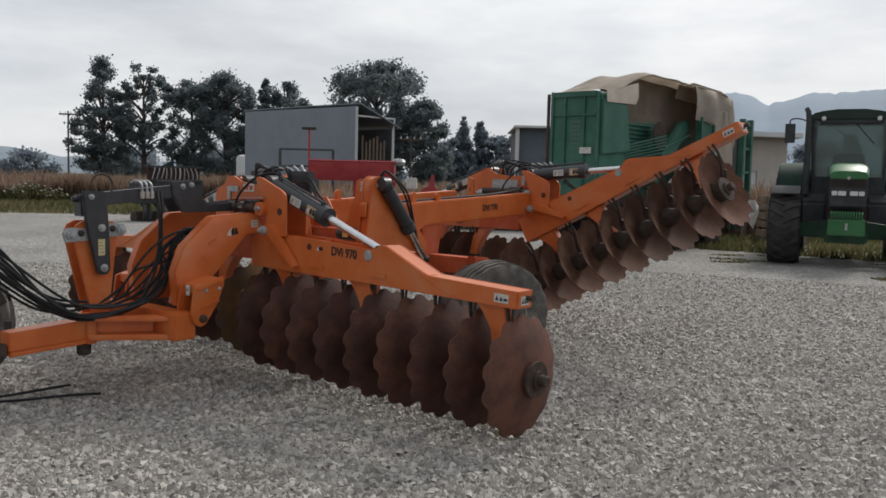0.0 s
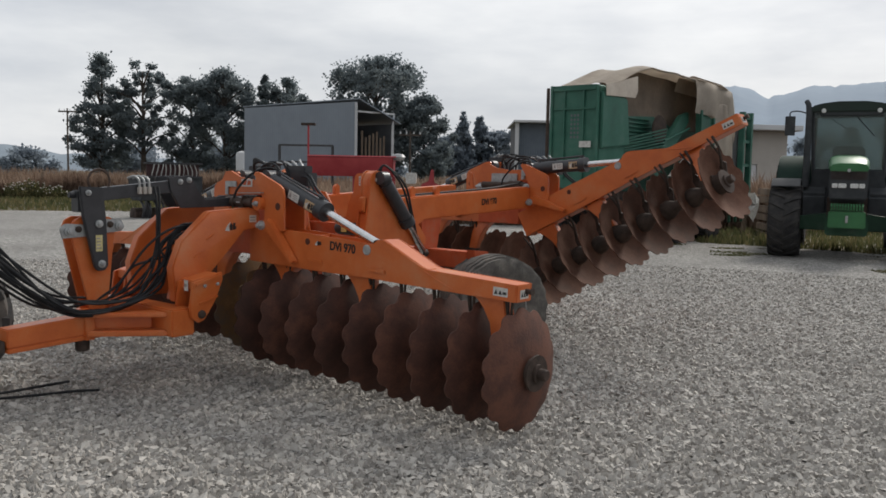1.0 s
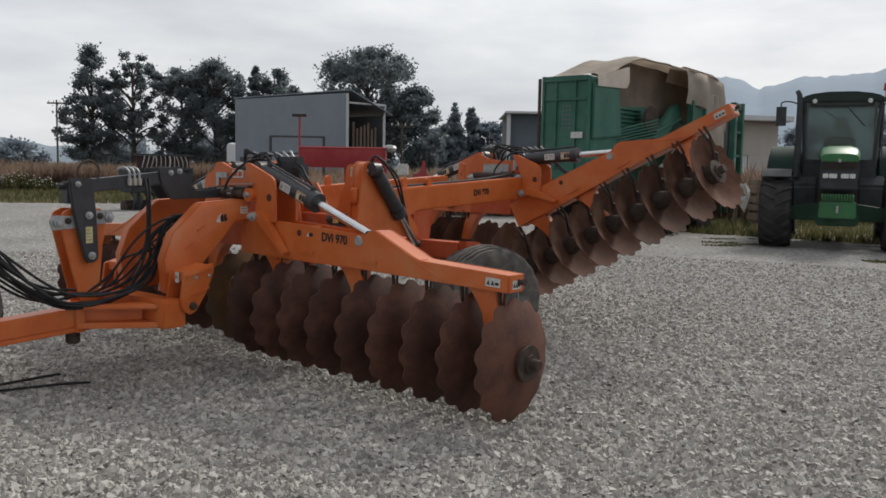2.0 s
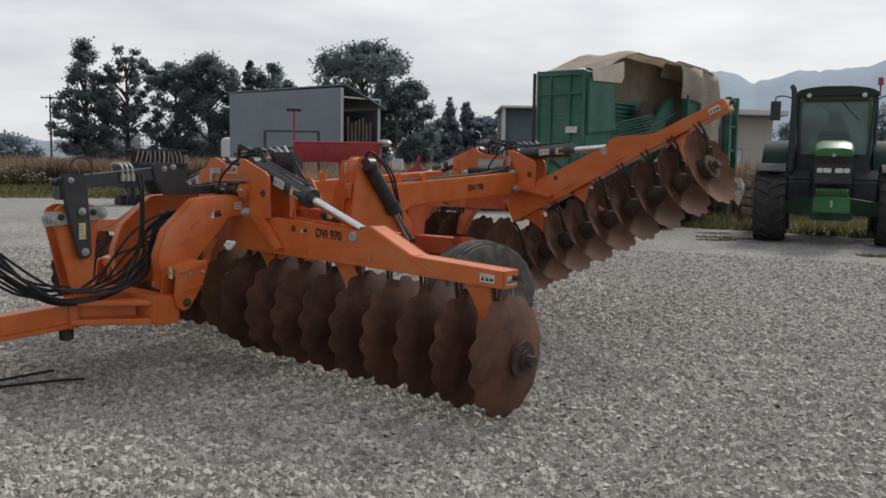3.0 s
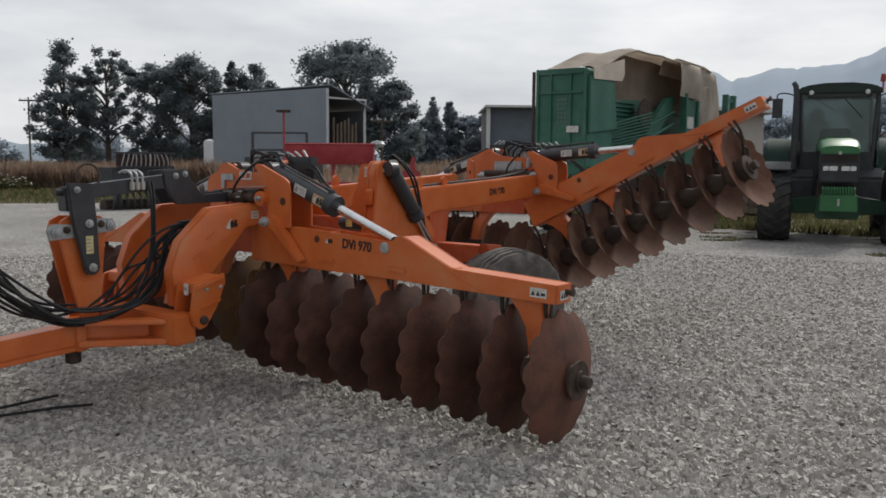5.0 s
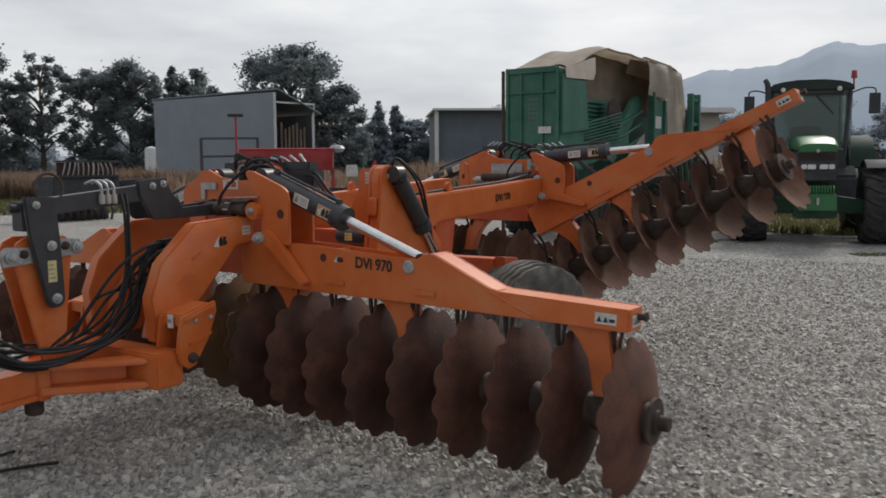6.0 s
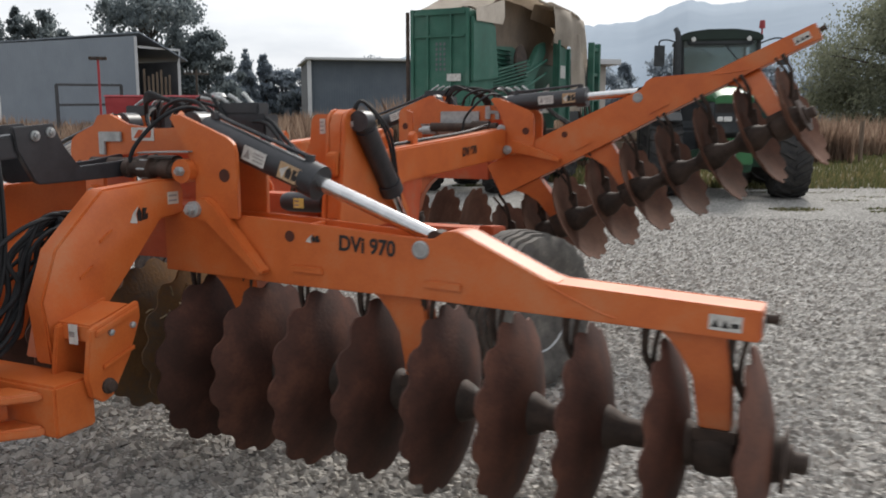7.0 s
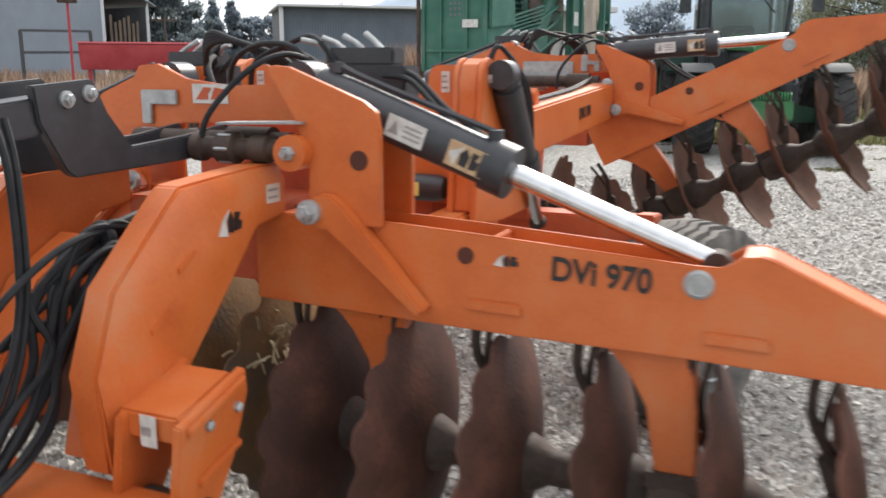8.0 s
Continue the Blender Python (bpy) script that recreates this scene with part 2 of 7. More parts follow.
def gravel_material():
    """Yard of pale crushed stone: cells of stone in three sizes with dark joints, tracked and damp patches."""
    m = bpy.data.materials.new("pale_gravel")
    m.use_nodes = True
    n, l = m.node_tree.nodes, m.node_tree.links
    b = n["Principled BSDF"]
    co = n.new("ShaderNodeTexCoord")
    cell = n.new("ShaderNodeTexVoronoi")
    cell.inputs["Scale"].default_value = 34
    edge = n.new("ShaderNodeTexVoronoi")
    edge.feature = "DISTANCE_TO_EDGE"
    edge.inputs["Scale"].default_value = 34
    patch = n.new("ShaderNodeTexNoise")
    patch.inputs["Scale"].default_value, patch.inputs["Detail"].default_value = 0.5, 7
    warp = n.new("ShaderNodeTexNoise")
    warp.inputs["Scale"].default_value = 16
    wadd = n.new("ShaderNodeMixRGB")
    wadd.blend_type = "ADD"
    wadd.inputs["Fac"].default_value = 0.03
    l.new(co.outputs["Object"], warp.inputs["Vector"])
    l.new(co.outputs["Object"], wadd.inputs["Color1"])
    l.new(warp.outputs["Color"], wadd.inputs["Color2"])
    for t in (cell, edge):
        l.new(wadd.outputs["Color"], t.inputs["Vector"])
    l.new(co.outputs["Object"], patch.inputs["Vector"])
    sep = n.new("ShaderNodeSeparateColor")
    l.new(cell.outputs["Color"], sep.inputs["Color"])
    ramp = n.new("ShaderNodeValToRGB")
    e = ramp.color_ramp.elements
    e[0].position, e[0].color = 0.0, (0.165, 0.157, 0.145, 1)
    e[1].position, e[1].color = 1.0, (0.52, 0.50, 0.47, 1)
    mid = e.new(0.5)
    mid.color = (0.335, 0.325, 0.302, 1)
    l.new(sep.outputs["Red"], ramp.inputs["Fac"])
    joint = n.new("ShaderNodeMapRange")
    joint.inputs["From Min"].default_value, joint.inputs["From Max"].default_value = 0.0, 0.16
    joint.inputs["To Min"].default_value, joint.inputs["To Max"].default_value = 0.35, 1.0
    l.new(edge.outputs["Distance"], joint.inputs["Value"])
    pr = n.new("ShaderNodeMapRange")
    pr.inputs["From Min"].default_value, pr.inputs["From Max"].default_value = 0.3, 0.7
    pr.inputs["To Min"].default_value, pr.inputs["To Max"].default_value = 0.78, 1.12
    l.new(patch.outputs["Fac"], pr.inputs["Value"])
    mul = n.new("ShaderNodeMath")
    mul.operation = "MULTIPLY"
    l.new(joint.outputs["Result"], mul.inputs[0])
    l.new(pr.outputs["Result"], mul.inputs[1])
    mx = n.new("ShaderNodeMixRGB")
    mx.blend_type = "MULTIPLY"
    mx.inputs["Fac"].default_value = 1
    l.new(ramp.outputs["Color"], mx.inputs["Color1"])
    l.new(mul.outputs[0], mx.inputs["Color2"])
    l.new(mx.outputs["Color"], b.inputs["Base Color"])
    b.inputs["Roughness"].default_value = 0.9
    bp = n.new("ShaderNodeBump")
    bp.inputs["Strength"].default_value, bp.inputs["Distance"].default_value = 0.9, 0.02
    l.new(edge.outputs["Distance"], bp.inputs["Height"])
    l.new(bp.outputs["Normal"], b.inputs["Normal"])
    return m


GRAVEL = gravel_material()


# ---- mesh helpers ----
def box(bm, a, b):
    x0, y0, z0 = a
    x1, y1, z1 = b
    return prism(bm, [(x0, y0), (x1, y0), (x1, y1), (x0, y1)], "z", z0, z1)


def prism(bm, pts, axis, lo, hi):
    """A flat outline drawn out along one axis; pts are (y,z), (x,z) or (x,y)."""
    def co(p, h):
        return {"x": (h, p[0], p[1]), "y": (p[0], h, p[1]), "z": (p[0], p[1], h)}[axis]
    a = [bm.verts.new(co(p, lo)) for p in pts]
    b = [bm.verts.new(co(p, hi)) for p in pts]
    k = len(pts)
    bm.faces.new(a[::-1])
    bm.faces.new(b)
    for i in range(k):
        bm.faces.new((a[i], a[(i + 1) % k], b[(i + 1) % k], b[i]))
    return a + b


def tube(bm, path, r, seg=8, caps=True):
    """A round bar along a path of points; r is one radius or one for each point."""
    pts = [Vector(p) for p in path]
    rs = r if isinstance(r, (list, tuple)) else [r] * len(pts)
    rings, ref = [], None
    for i, p in enumerate(pts):
        d = (pts[min(i + 1, len(pts) - 1)] - pts[max(i - 1, 0)]).normalized()
        if ref is None:
            ref = d.orthogonal().normalized()
        ref = (ref - d * ref.dot(d)).normalized()
        side = d.cross(ref)
        rings.append([bm.verts.new(p + rs[i] * (math.cos(q) * ref + math.sin(q) * side)) for q in [2 * math.pi * k / seg for k in range(seg)]])
    for a, b in zip(rings, rings[1:]):
        for k in range(seg):
            bm.faces.new((a[k], a[(k + 1) % seg], b[(k + 1) % seg], b[k]))
    if caps:
        bm.faces.new(rings[0][::-1])
        bm.faces.new(rings[-1])


def rod(bm, p, q, r, seg=14, r2=None):
    tube(bm, [p, q], [r, r if r2 is None else r2], seg)


def smooth_path(pts, n=8):
    """A rounded path through points."""
    pts = [Vector(p) for p in pts]
    out = []
    for i in range(len(pts) - 1):
        p0, p1, p2, p3 = pts[max(i - 1, 0)], pts[i], pts[i + 1], pts[min(i + 2, len(pts) - 1)]
        for k in range(n):
            t = k / n
            out.append(0.5 * ((2 * p1) + (p2 - p0) * t + (2 * p0 - 5 * p1 + 4 * p2 - p3) * t * t + (3 * p1 - p0 - 3 * p2 + p3) * t ** 3))
    return out + [pts[-1]]


def lathe(bm, profile, seg=32, m=Matrix()):
    """A turned shape about the x axis; profile is (radius, x)."""
    rings = [[bm.verts.new(m @ Vector((x, r * math.cos(2 * math.pi * k / seg), r * math.sin(2 * math.pi * k / seg)))) for k in range(seg)] for r, x in profile]
    for a, b in zip(rings, rings[1:]):
        for k in range(seg):
            bm.faces.new((a[k], a[(k + 1) % seg], b[(k + 1) % seg], b[k]))
    bm.faces.new(rings[0][::-1])
    bm.faces.new(rings[-1])


def soften(bm, w=0.006, seg=2):
    bm.normal_update()
    edges = [e for e in bm.edges if len(e.link_faces) == 2 and e.calc_face_angle(0) > 0.5]
    bmesh.ops.bevel(bm, geom=edges, offset=w, segments=seg, affect="EDGES", clamp_overlap=True)


def mesh_of(name, bm, mat, sharp=35):
    bmesh.ops.recalc_face_normals(bm, faces=bm.faces)
    me = bpy.data.meshes.new(name)
    bm.to_mesh(me)
    bm.free()
    for m in mat if isinstance(mat, (list, tuple)) else [mat]:
        me.materials.append(m)
    me.polygons.foreach_set("use_smooth", [True] * len(me.polygons))
    me.set_sharp_from_angle(angle=radians(sharp))
    return me


def part(name, bm, mat, parent=None, label="", m=None, soft=0.0, sharp=35):
    """Links a bmesh as one mesh object, under a thing or a part."""
    if soft:
        soften(bm, soft)
    if m is not None:
        bm.transform(m)
    ob = new(name, mesh_of(name, bm, mat, sharp))
    if parent is not None:
        ob.parent = parent
    if label:
        tagged(ob, label)
    return ob


def again(name, mesh, parent, m=Matrix(), label=""):
    """One more object on a mesh that exists."""
    ob = new(name, mesh)
    ob.parent = parent
    ob.matrix_basis = m
    if label:
        tagged(ob, label)
    return ob


def thing(name, m, label, category, group="", kind=""):
    ob = new(name)
    ob.empty_display_size = 0.2
    ob.matrix_basis = m
    return tagged(ob, label, category, group, kind)


def lettering(text, size, depth=0.001):
    """The words as a mesh in the x-z plane, middle at the origin, facing -y."""
    cu = bpy.data.curves.new("words", "FONT")
    cu.body, cu.size, cu.extrude, cu.align_x, cu.align_y = text, size, depth, "CENTER", "CENTER"
    cu.offset = 0.0020
    tmp = bpy.data.objects.new("words", cu)
    scene.collection.objects.link(tmp)
    me = bpy.data.meshes.new_from_object(tmp.evaluated_get(bpy.context.evaluated_depsgraph_get()))
    bpy.data.objects.remove(tmp)
    me.transform(pose(0, 0, 0, 90, 0, 0) @ Matrix.Diagonal((0.93, 1.04, 1, 1)))
    me.materials.clear()
    me.materials.append(INK)
    return me


def bars(rows, width, height):
    """Unreadable print: small bars in the x-z plane facing -y."""
    bm = bmesh.new()
    for k in range(rows):
        z = height * (0.5 - (k + 0.5) / rows)
        w = width * random.uniform(0.55, 0.95)
        box(bm, (-width / 2, -0.001, z - height / rows * 0.17), (-width / 2 + w, 0.001, z + height / rows * 0.17))
    return bm


# ---- ground ----
YARD = [(-34, -16), (-30, 10), (-22, 26.5), (-15, 28.6), (-8, 30.2), (-2, 29.8), (3, 26), (6.0, 19.9), (9, 17.6), (12, 17.0), (16, 15.8), (22, 13), (26, 0), (24, -16)]


def rise(x, y):
    """The ground climbs by a hand's breadth towards the field."""
    f = min(1.0, max(0.0, (y - 9.5) / 8.0))
    return 0.10 * f * f * (3 - 2 * f)


def in_yard(x, y):
    w = 0.45 * noise.noise(Vector((x, y, 3.0)) * 0.7) + 0.30 * noise.noise(Vector((x, y, 9.0)) * 2.3)
    x, y = x + 0.3 * w, y + w
    inside = False
    for (x0, y0), (x1, y1) in zip(YARD, YARD[1:] + YARD[:1]):
        if (y0 > y) != (y1 > y) and x < x0 + (x1 - x0) * (y - y0) / (y1 - y0):
            inside = not inside
    return inside


def sheet(name, xs, ys, height, keep, mat):
    xs, ys = list(xs), list(ys)
    verts = [(x, y, height(x, y)) for y in ys for x in xs]
    n = len(xs)
    faces = [(j * n + i, j * n + i + 1, (j + 1) * n + i + 1, (j + 1) * n + i) for j in range(len(ys) - 1) for i in range(n - 1)
             if keep((xs[i] + xs[i + 1]) / 2, (ys[j] + ys[j + 1]) / 2)]
    me = bpy.data.meshes.new(name)
    me.from_pydata(verts, [], faces)
    me.materials.append(mat)
    me.polygons.foreach_set("use_smooth", [True] * len(me.polygons))
    return new(name, me)


tagged(sheet("ground", [-3000, -1200, -500, -200, -100, -60, *range(-40, 51), 60, 100, 200, 500, 1200, 3000],
             [-3000, -1200, -500, -200, -100, -40, -16, *range(-8, 61), 100, 150, 250, 500, 1200, 3000],
             lambda x, y: rise(x, y) - 0.015, lambda x, y: True, FIELD), "rough pasture of short grass and bare soil", "ground", kind="structure")
tagged(sheet("yard", np.arange(-34, 26.1, 0.3), np.arange(-16, 34.6, 0.3), rise, in_yard, GRAVEL),
       "yard of pale crushed stone gravel with tracked patches", "gravel", kind="structure")


# ---- disc harrow ----
# Own axes: x along the gangs, y towards the rear, z up; the middle line lies at x = MID.
MID = -0.42
harrow = thing("disc_harrow", pose(-1.255, 6.162, 0, 0, 0, -39.7),
               "orange disc harrow with rusty notched discs, one rear wing half raised", "disc harrow")
DISC_R, AXLE_Y, AXLE_Z, PITCH = 0.358, 0.10, 0.40, 0.272
SLOPE = 0.035          # the gangs hang a little lower towards the wing tips


def disc_mesh(name, mat, DISC_R=DISC_R):
    """A dished, notched plough disc about the x axis, hollow towards -x."""
    bm = bmesh.new()
    seg, rings = 112, 6
    shells = []
    for side in (0, 1):
        loops = []
        for j in range(rings + 1):
            f = 0.12 + 0.88 * j / rings
            loop = []
            for k in range(seg):
                q = 2 * math.pi * k / seg
                r = DISC_R * f
                if j == rings:
                    c = math.cos(14 * q)
                    r -= 0.024 * max(0.0, (c + 0.25) / 1.25) ** 0.7
                x = 0.085 * (1 - (r / DISC_R) ** 2) - 0.045 - (0.007 if side else 0)
                loop.append(bm.verts.new((x, r * math.cos(q), r * math.sin(q))))
            loops.append(loop)
        for a, b in zip(loops, loops[1:]):
            for k in range(seg):
                bm.faces.new((a[k], a[(k + 1) % seg], b[(k + 1) % seg], b[k]))
        bm.faces.new(loops[0])
        shells.append(loops[-1])
    for k in range(seg):
        bm.faces.new((shells[0][k], shells[0][(k + 1) % seg], shells[1][(k + 1) % seg], shells[1][k]))
    return mesh_of(name, bm, mat, 50)


DISC = disc_mesh("disc", RUST)
DISC_MUD = disc_mesh("disc", MUDDY)
DISC_WORN = disc_mesh("disc", RUST_LIGHT, 0.340)


def scraper_mesh():
    bm = bmesh.new()
    path = smooth_path([(0.10, 0.04, 0.80), (0.105, 0.06, 0.70), (0.075, 0.09, 0.62), (0.035, 0.13, 0.54)], 5)
    tube(bm, path, [0.012 + 0.006 * abs(k / (len(path) - 1) - 0.3) for k in range(len(path))], 6)
    tube(bm, smooth_path([(0.055, 0.03, 0.80), (0.075, 0.05, 0.70), (0.075, 0.09, 0.62)], 4), 0.009, 6)
    prism(bm, [(0.015, 0.55), (0.055, 0.60), (0.085, 0.56), (0.05, 0.46), (0.025, 0.43)], "y", 0.125, 0.140)
    return mesh_of("scraper", bm, SHAFT)


SCRAPER = scraper_mesh()
WORDS = lettering("DVi 970", 0.078)
WORDS_SMALL = lettering("DVi 970", 0.075)


def sticker_mesh(w, h, mat, name="sticker"):
    bm = bmesh.new()
    box(bm, (-w / 2, -0.0012, -h / 2), (w / 2, 0.0012, h / 2))
    return mesh_of(name, bm, mat)


def sticker(parent, m, w, h, mat=WHITE, rows=2, label="", logo=False):
    """A stuck-on label with its print as bars, or a plain dark shape for a badge."""
    if logo == "cut":
        bm = bmesh.new()
        prism(bm, [(-0.5 * w, -0.42 * h), (-0.12 * w, -0.5 * h), (-0.18 * w, 0.05 * h), (-0.02 * w, 0.5 * h), (-0.3 * w, 0.15 * h)], "y", -0.0012, 0.0012)
        lab = again("sticker", mesh_of("sticker", bm, mat), parent, m, label)
        bm = bmesh.new()
        prism(bm, [(-0.08 * w, -0.35 * h), (0.12 * w, -0.40 * h), (0.14 * w, 0.1 * h), (0.02 * w, 0.42 * h), (-0.10 * w, 0.1 * h)], "y", -0.0012, 0.0012)
        prism(bm, [(0.18 * w, -0.35 * h), (0.46 * w, -0.30 * h), (0.48 * w, 0.02 * h), (0.34 * w, 0.05 * h), (0.44 * w, 0.34 * h), (0.20 * w, 0.38 * h)], "y", -0.0012, 0.0012)
        bm.transform(pose(0, -0.001, 0))
        again("print", mesh_of("print", bm, INK), parent, m)
        return lab
    lab = again("sticker", sticker_mesh(w, h, mat), parent, m, label)
    if logo == "mark":
        bm = bmesh.new()
        prism(bm, [(-0.46 * w, 0.02 * h), (-0.26 * w, -0.44 * h), (-0.22 * w, -0.10 * h), (-0.10 * w, 0.40 * h)], "y", -0.0018, 0.0005)
        again("badge_wedge", mesh_of("badge_wedge", bm, WHITE), parent, m)
        bm = bmesh.new()
        prism(bm, [(-0.15 * w, -0.32 * h), (0.06 * w, -0.36 * h), (0.10 * w, 0.10 * h), (-0.02 * w, 0.36 * h), (-0.16 * w, 0.10 * h)], "y", -0.0022, 0.0005)
        prism(bm, [(0.13 * w, -0.34 * h), (0.34 * w, -0.30 * h), (0.36 * w, 0.02 * h), (0.26 * w, 0.06 * h), (0.33 * w, 0.30 * h), (0.14 * w, 0.34 * h)], "y", -0.0022, 0.0005)
    elif logo == "sign":
        bm = bmesh.new()
        prism(bm, [(-0.42 * w, -0.30 * h), (-0.14 * w, -0.30 * h), (-0.28 * w, 0.32 * h)], "y", -0.0022, 0.0005)
        for z in (-0.24, 0.0, 0.22):
            box(bm, (-0.04 * w, -0.0020, (z - 0.05) * h), (0.42 * w, 0.0005, (z + 0.05) * h))
    elif logo == "warn":
        bm = bmesh.new()
        for x in (-0.30, 0.0):
            prism(bm, [((x - 0.13) * w, -0.30 * h), ((x + 0.13) * w, -0.30 * h), (x * w, 0.22 * h)], "y", -0.0028, 0.0005)
        box(bm, (0.17 * w, -0.0028, -0.25 * h), (0.42 * w, 0.0005, 0.05 * h))
    elif logo:
        bm = bmesh.new()
        prism(bm, [(-0.40 * w, -0.30 * h), (-0.05 * w, -0.30 * h), (-0.05 * w, 0.02 * h), (0.06 * w, 0.30 * h), (-0.16 * w, 0.34 * h)], "y", -0.0030, 0.0005)
        prism(bm, [(0.02 * w, -0.30 * h), (0.36 * w, -0.26 * h), (0.40 * w, 0.24 * h), (0.14 * w, 0.32 * h)], "y", -0.0030, 0.0005)
    else:
        bm = bars(rows, w * 0.82, h * 0.8)
        bm.transform(pose(0, -0.0022, 0))
    again("print", mesh_of("print", bm, ORANGE_DULL if logo is True else PRINT if logo in (False, "sign") else INK), parent, m)
    return lab


def pin(parent, p, axis, r=0.034, length=0.05, mat=ZINC, name="pin"):
    """A headed pin: boss, nut and end of thread; it stands out along the axis."""
    bm = bmesh.new()
    lathe(bm, [(r * 1.25, -0.004), (r * 1.25, length * 0.35), (r * 1.0, length * 0.38)], 20)
    lathe(bm, [(r * 0.85, length * 0.38), (r * 0.85, length * 0.8), (r * 0.75, length * 0.86)], 6)
    lathe(bm, [(r * 0.4, length * 0.86), (r * 0.4, length * 1.05)], 10)
    turn = {"x": pose(0, 0, 0), "-y": pose(0, 0, 0, 0, 0, -90), "y": pose(0, 0, 0, 0, 0, 90)}[axis]
    return part(name, bm, mat, parent, m=Matrix.Translation(p) @ turn)


def cylinder_ram(p, q, r, share, name="hydraulic_ram", labels=True):
    """A hydraulic ram from its base eye p to its rod eye q: black barrel, bright rod."""
    p, q = Vector(p), Vector(q)
    d = (q - p).normalized()
    at = p.lerp(q, share)
    bm = bmesh.new()
    tube(bm, [p, p + d * 0.05, p + d * 0.05, at - d * 0.07, at - d * 0.07, at], [r * 0.8, r * 0.8, r, r, r * 1.17, r * 1.17], 22)
    rod(bm, p + Vector((0, -r * 0.7, 0)), p + Vector((0, r * 0.7, 0)), r * 0.95, 18)
    tube(bm, [p + d * 0.1 + Vector((0, 0, r)), p + d * 0.1 + Vector((0, 0, r * 1.45))], r * 0.35, 10)
    tube(bm, [at - d * 0.05 + Vector((0, 0, r)), at - d * 0.05 + Vector((0, 0, r * 1.5))], r * 0.35, 10)
    tube(bm, smooth_path([p + d * 0.1 + Vector((0, 0, r * 1.4)), p + d * 0.2 + Vector((0, 0, r * 1.3)), at - d * 0.05 + Vector((0, 0, r * 1.4))], 4), r * 0.16, 6)
    ram = part(name, bm, BLACK, harrow, "black hydraulic ram with bright chromed rod")
    bm = bmesh.new()
    rod(bm, at - d * 0.01, q, r * 0.47, 18)
    part("piston_rod", bm, CHROME, ram, "chromed piston rod")
    bm = bmesh.new()
    rod(bm, q + Vector((0, -r * 0.5, 0)), q + Vector((0, r * 0.5, 0)), r * 0.56, 16)
    part("rod_eye", bm, SHAFT, ram, "dark rod eye")
    if labels:
        flat = (Matrix.Translation(p.lerp(at, 0.545)) @ pose(0, -r - 0.001, 0, 0, -math.degrees(math.atan2(d.z, d.x)), 0))
        sticker(ram, flat, 0.112, 0.058, logo="sign", label="white warning sticker")
        flat = (Matrix.Translation(p.lerp(at, 0.825)) @ pose(0, -r - 0.001, 0, 0, -math.degrees(math.atan2(d.z, d.x)), 0))
        sticker(ram, flat, 0.105, 0.066, TAN, logo="mark", label="tan sticker with dark badge")
    return ram


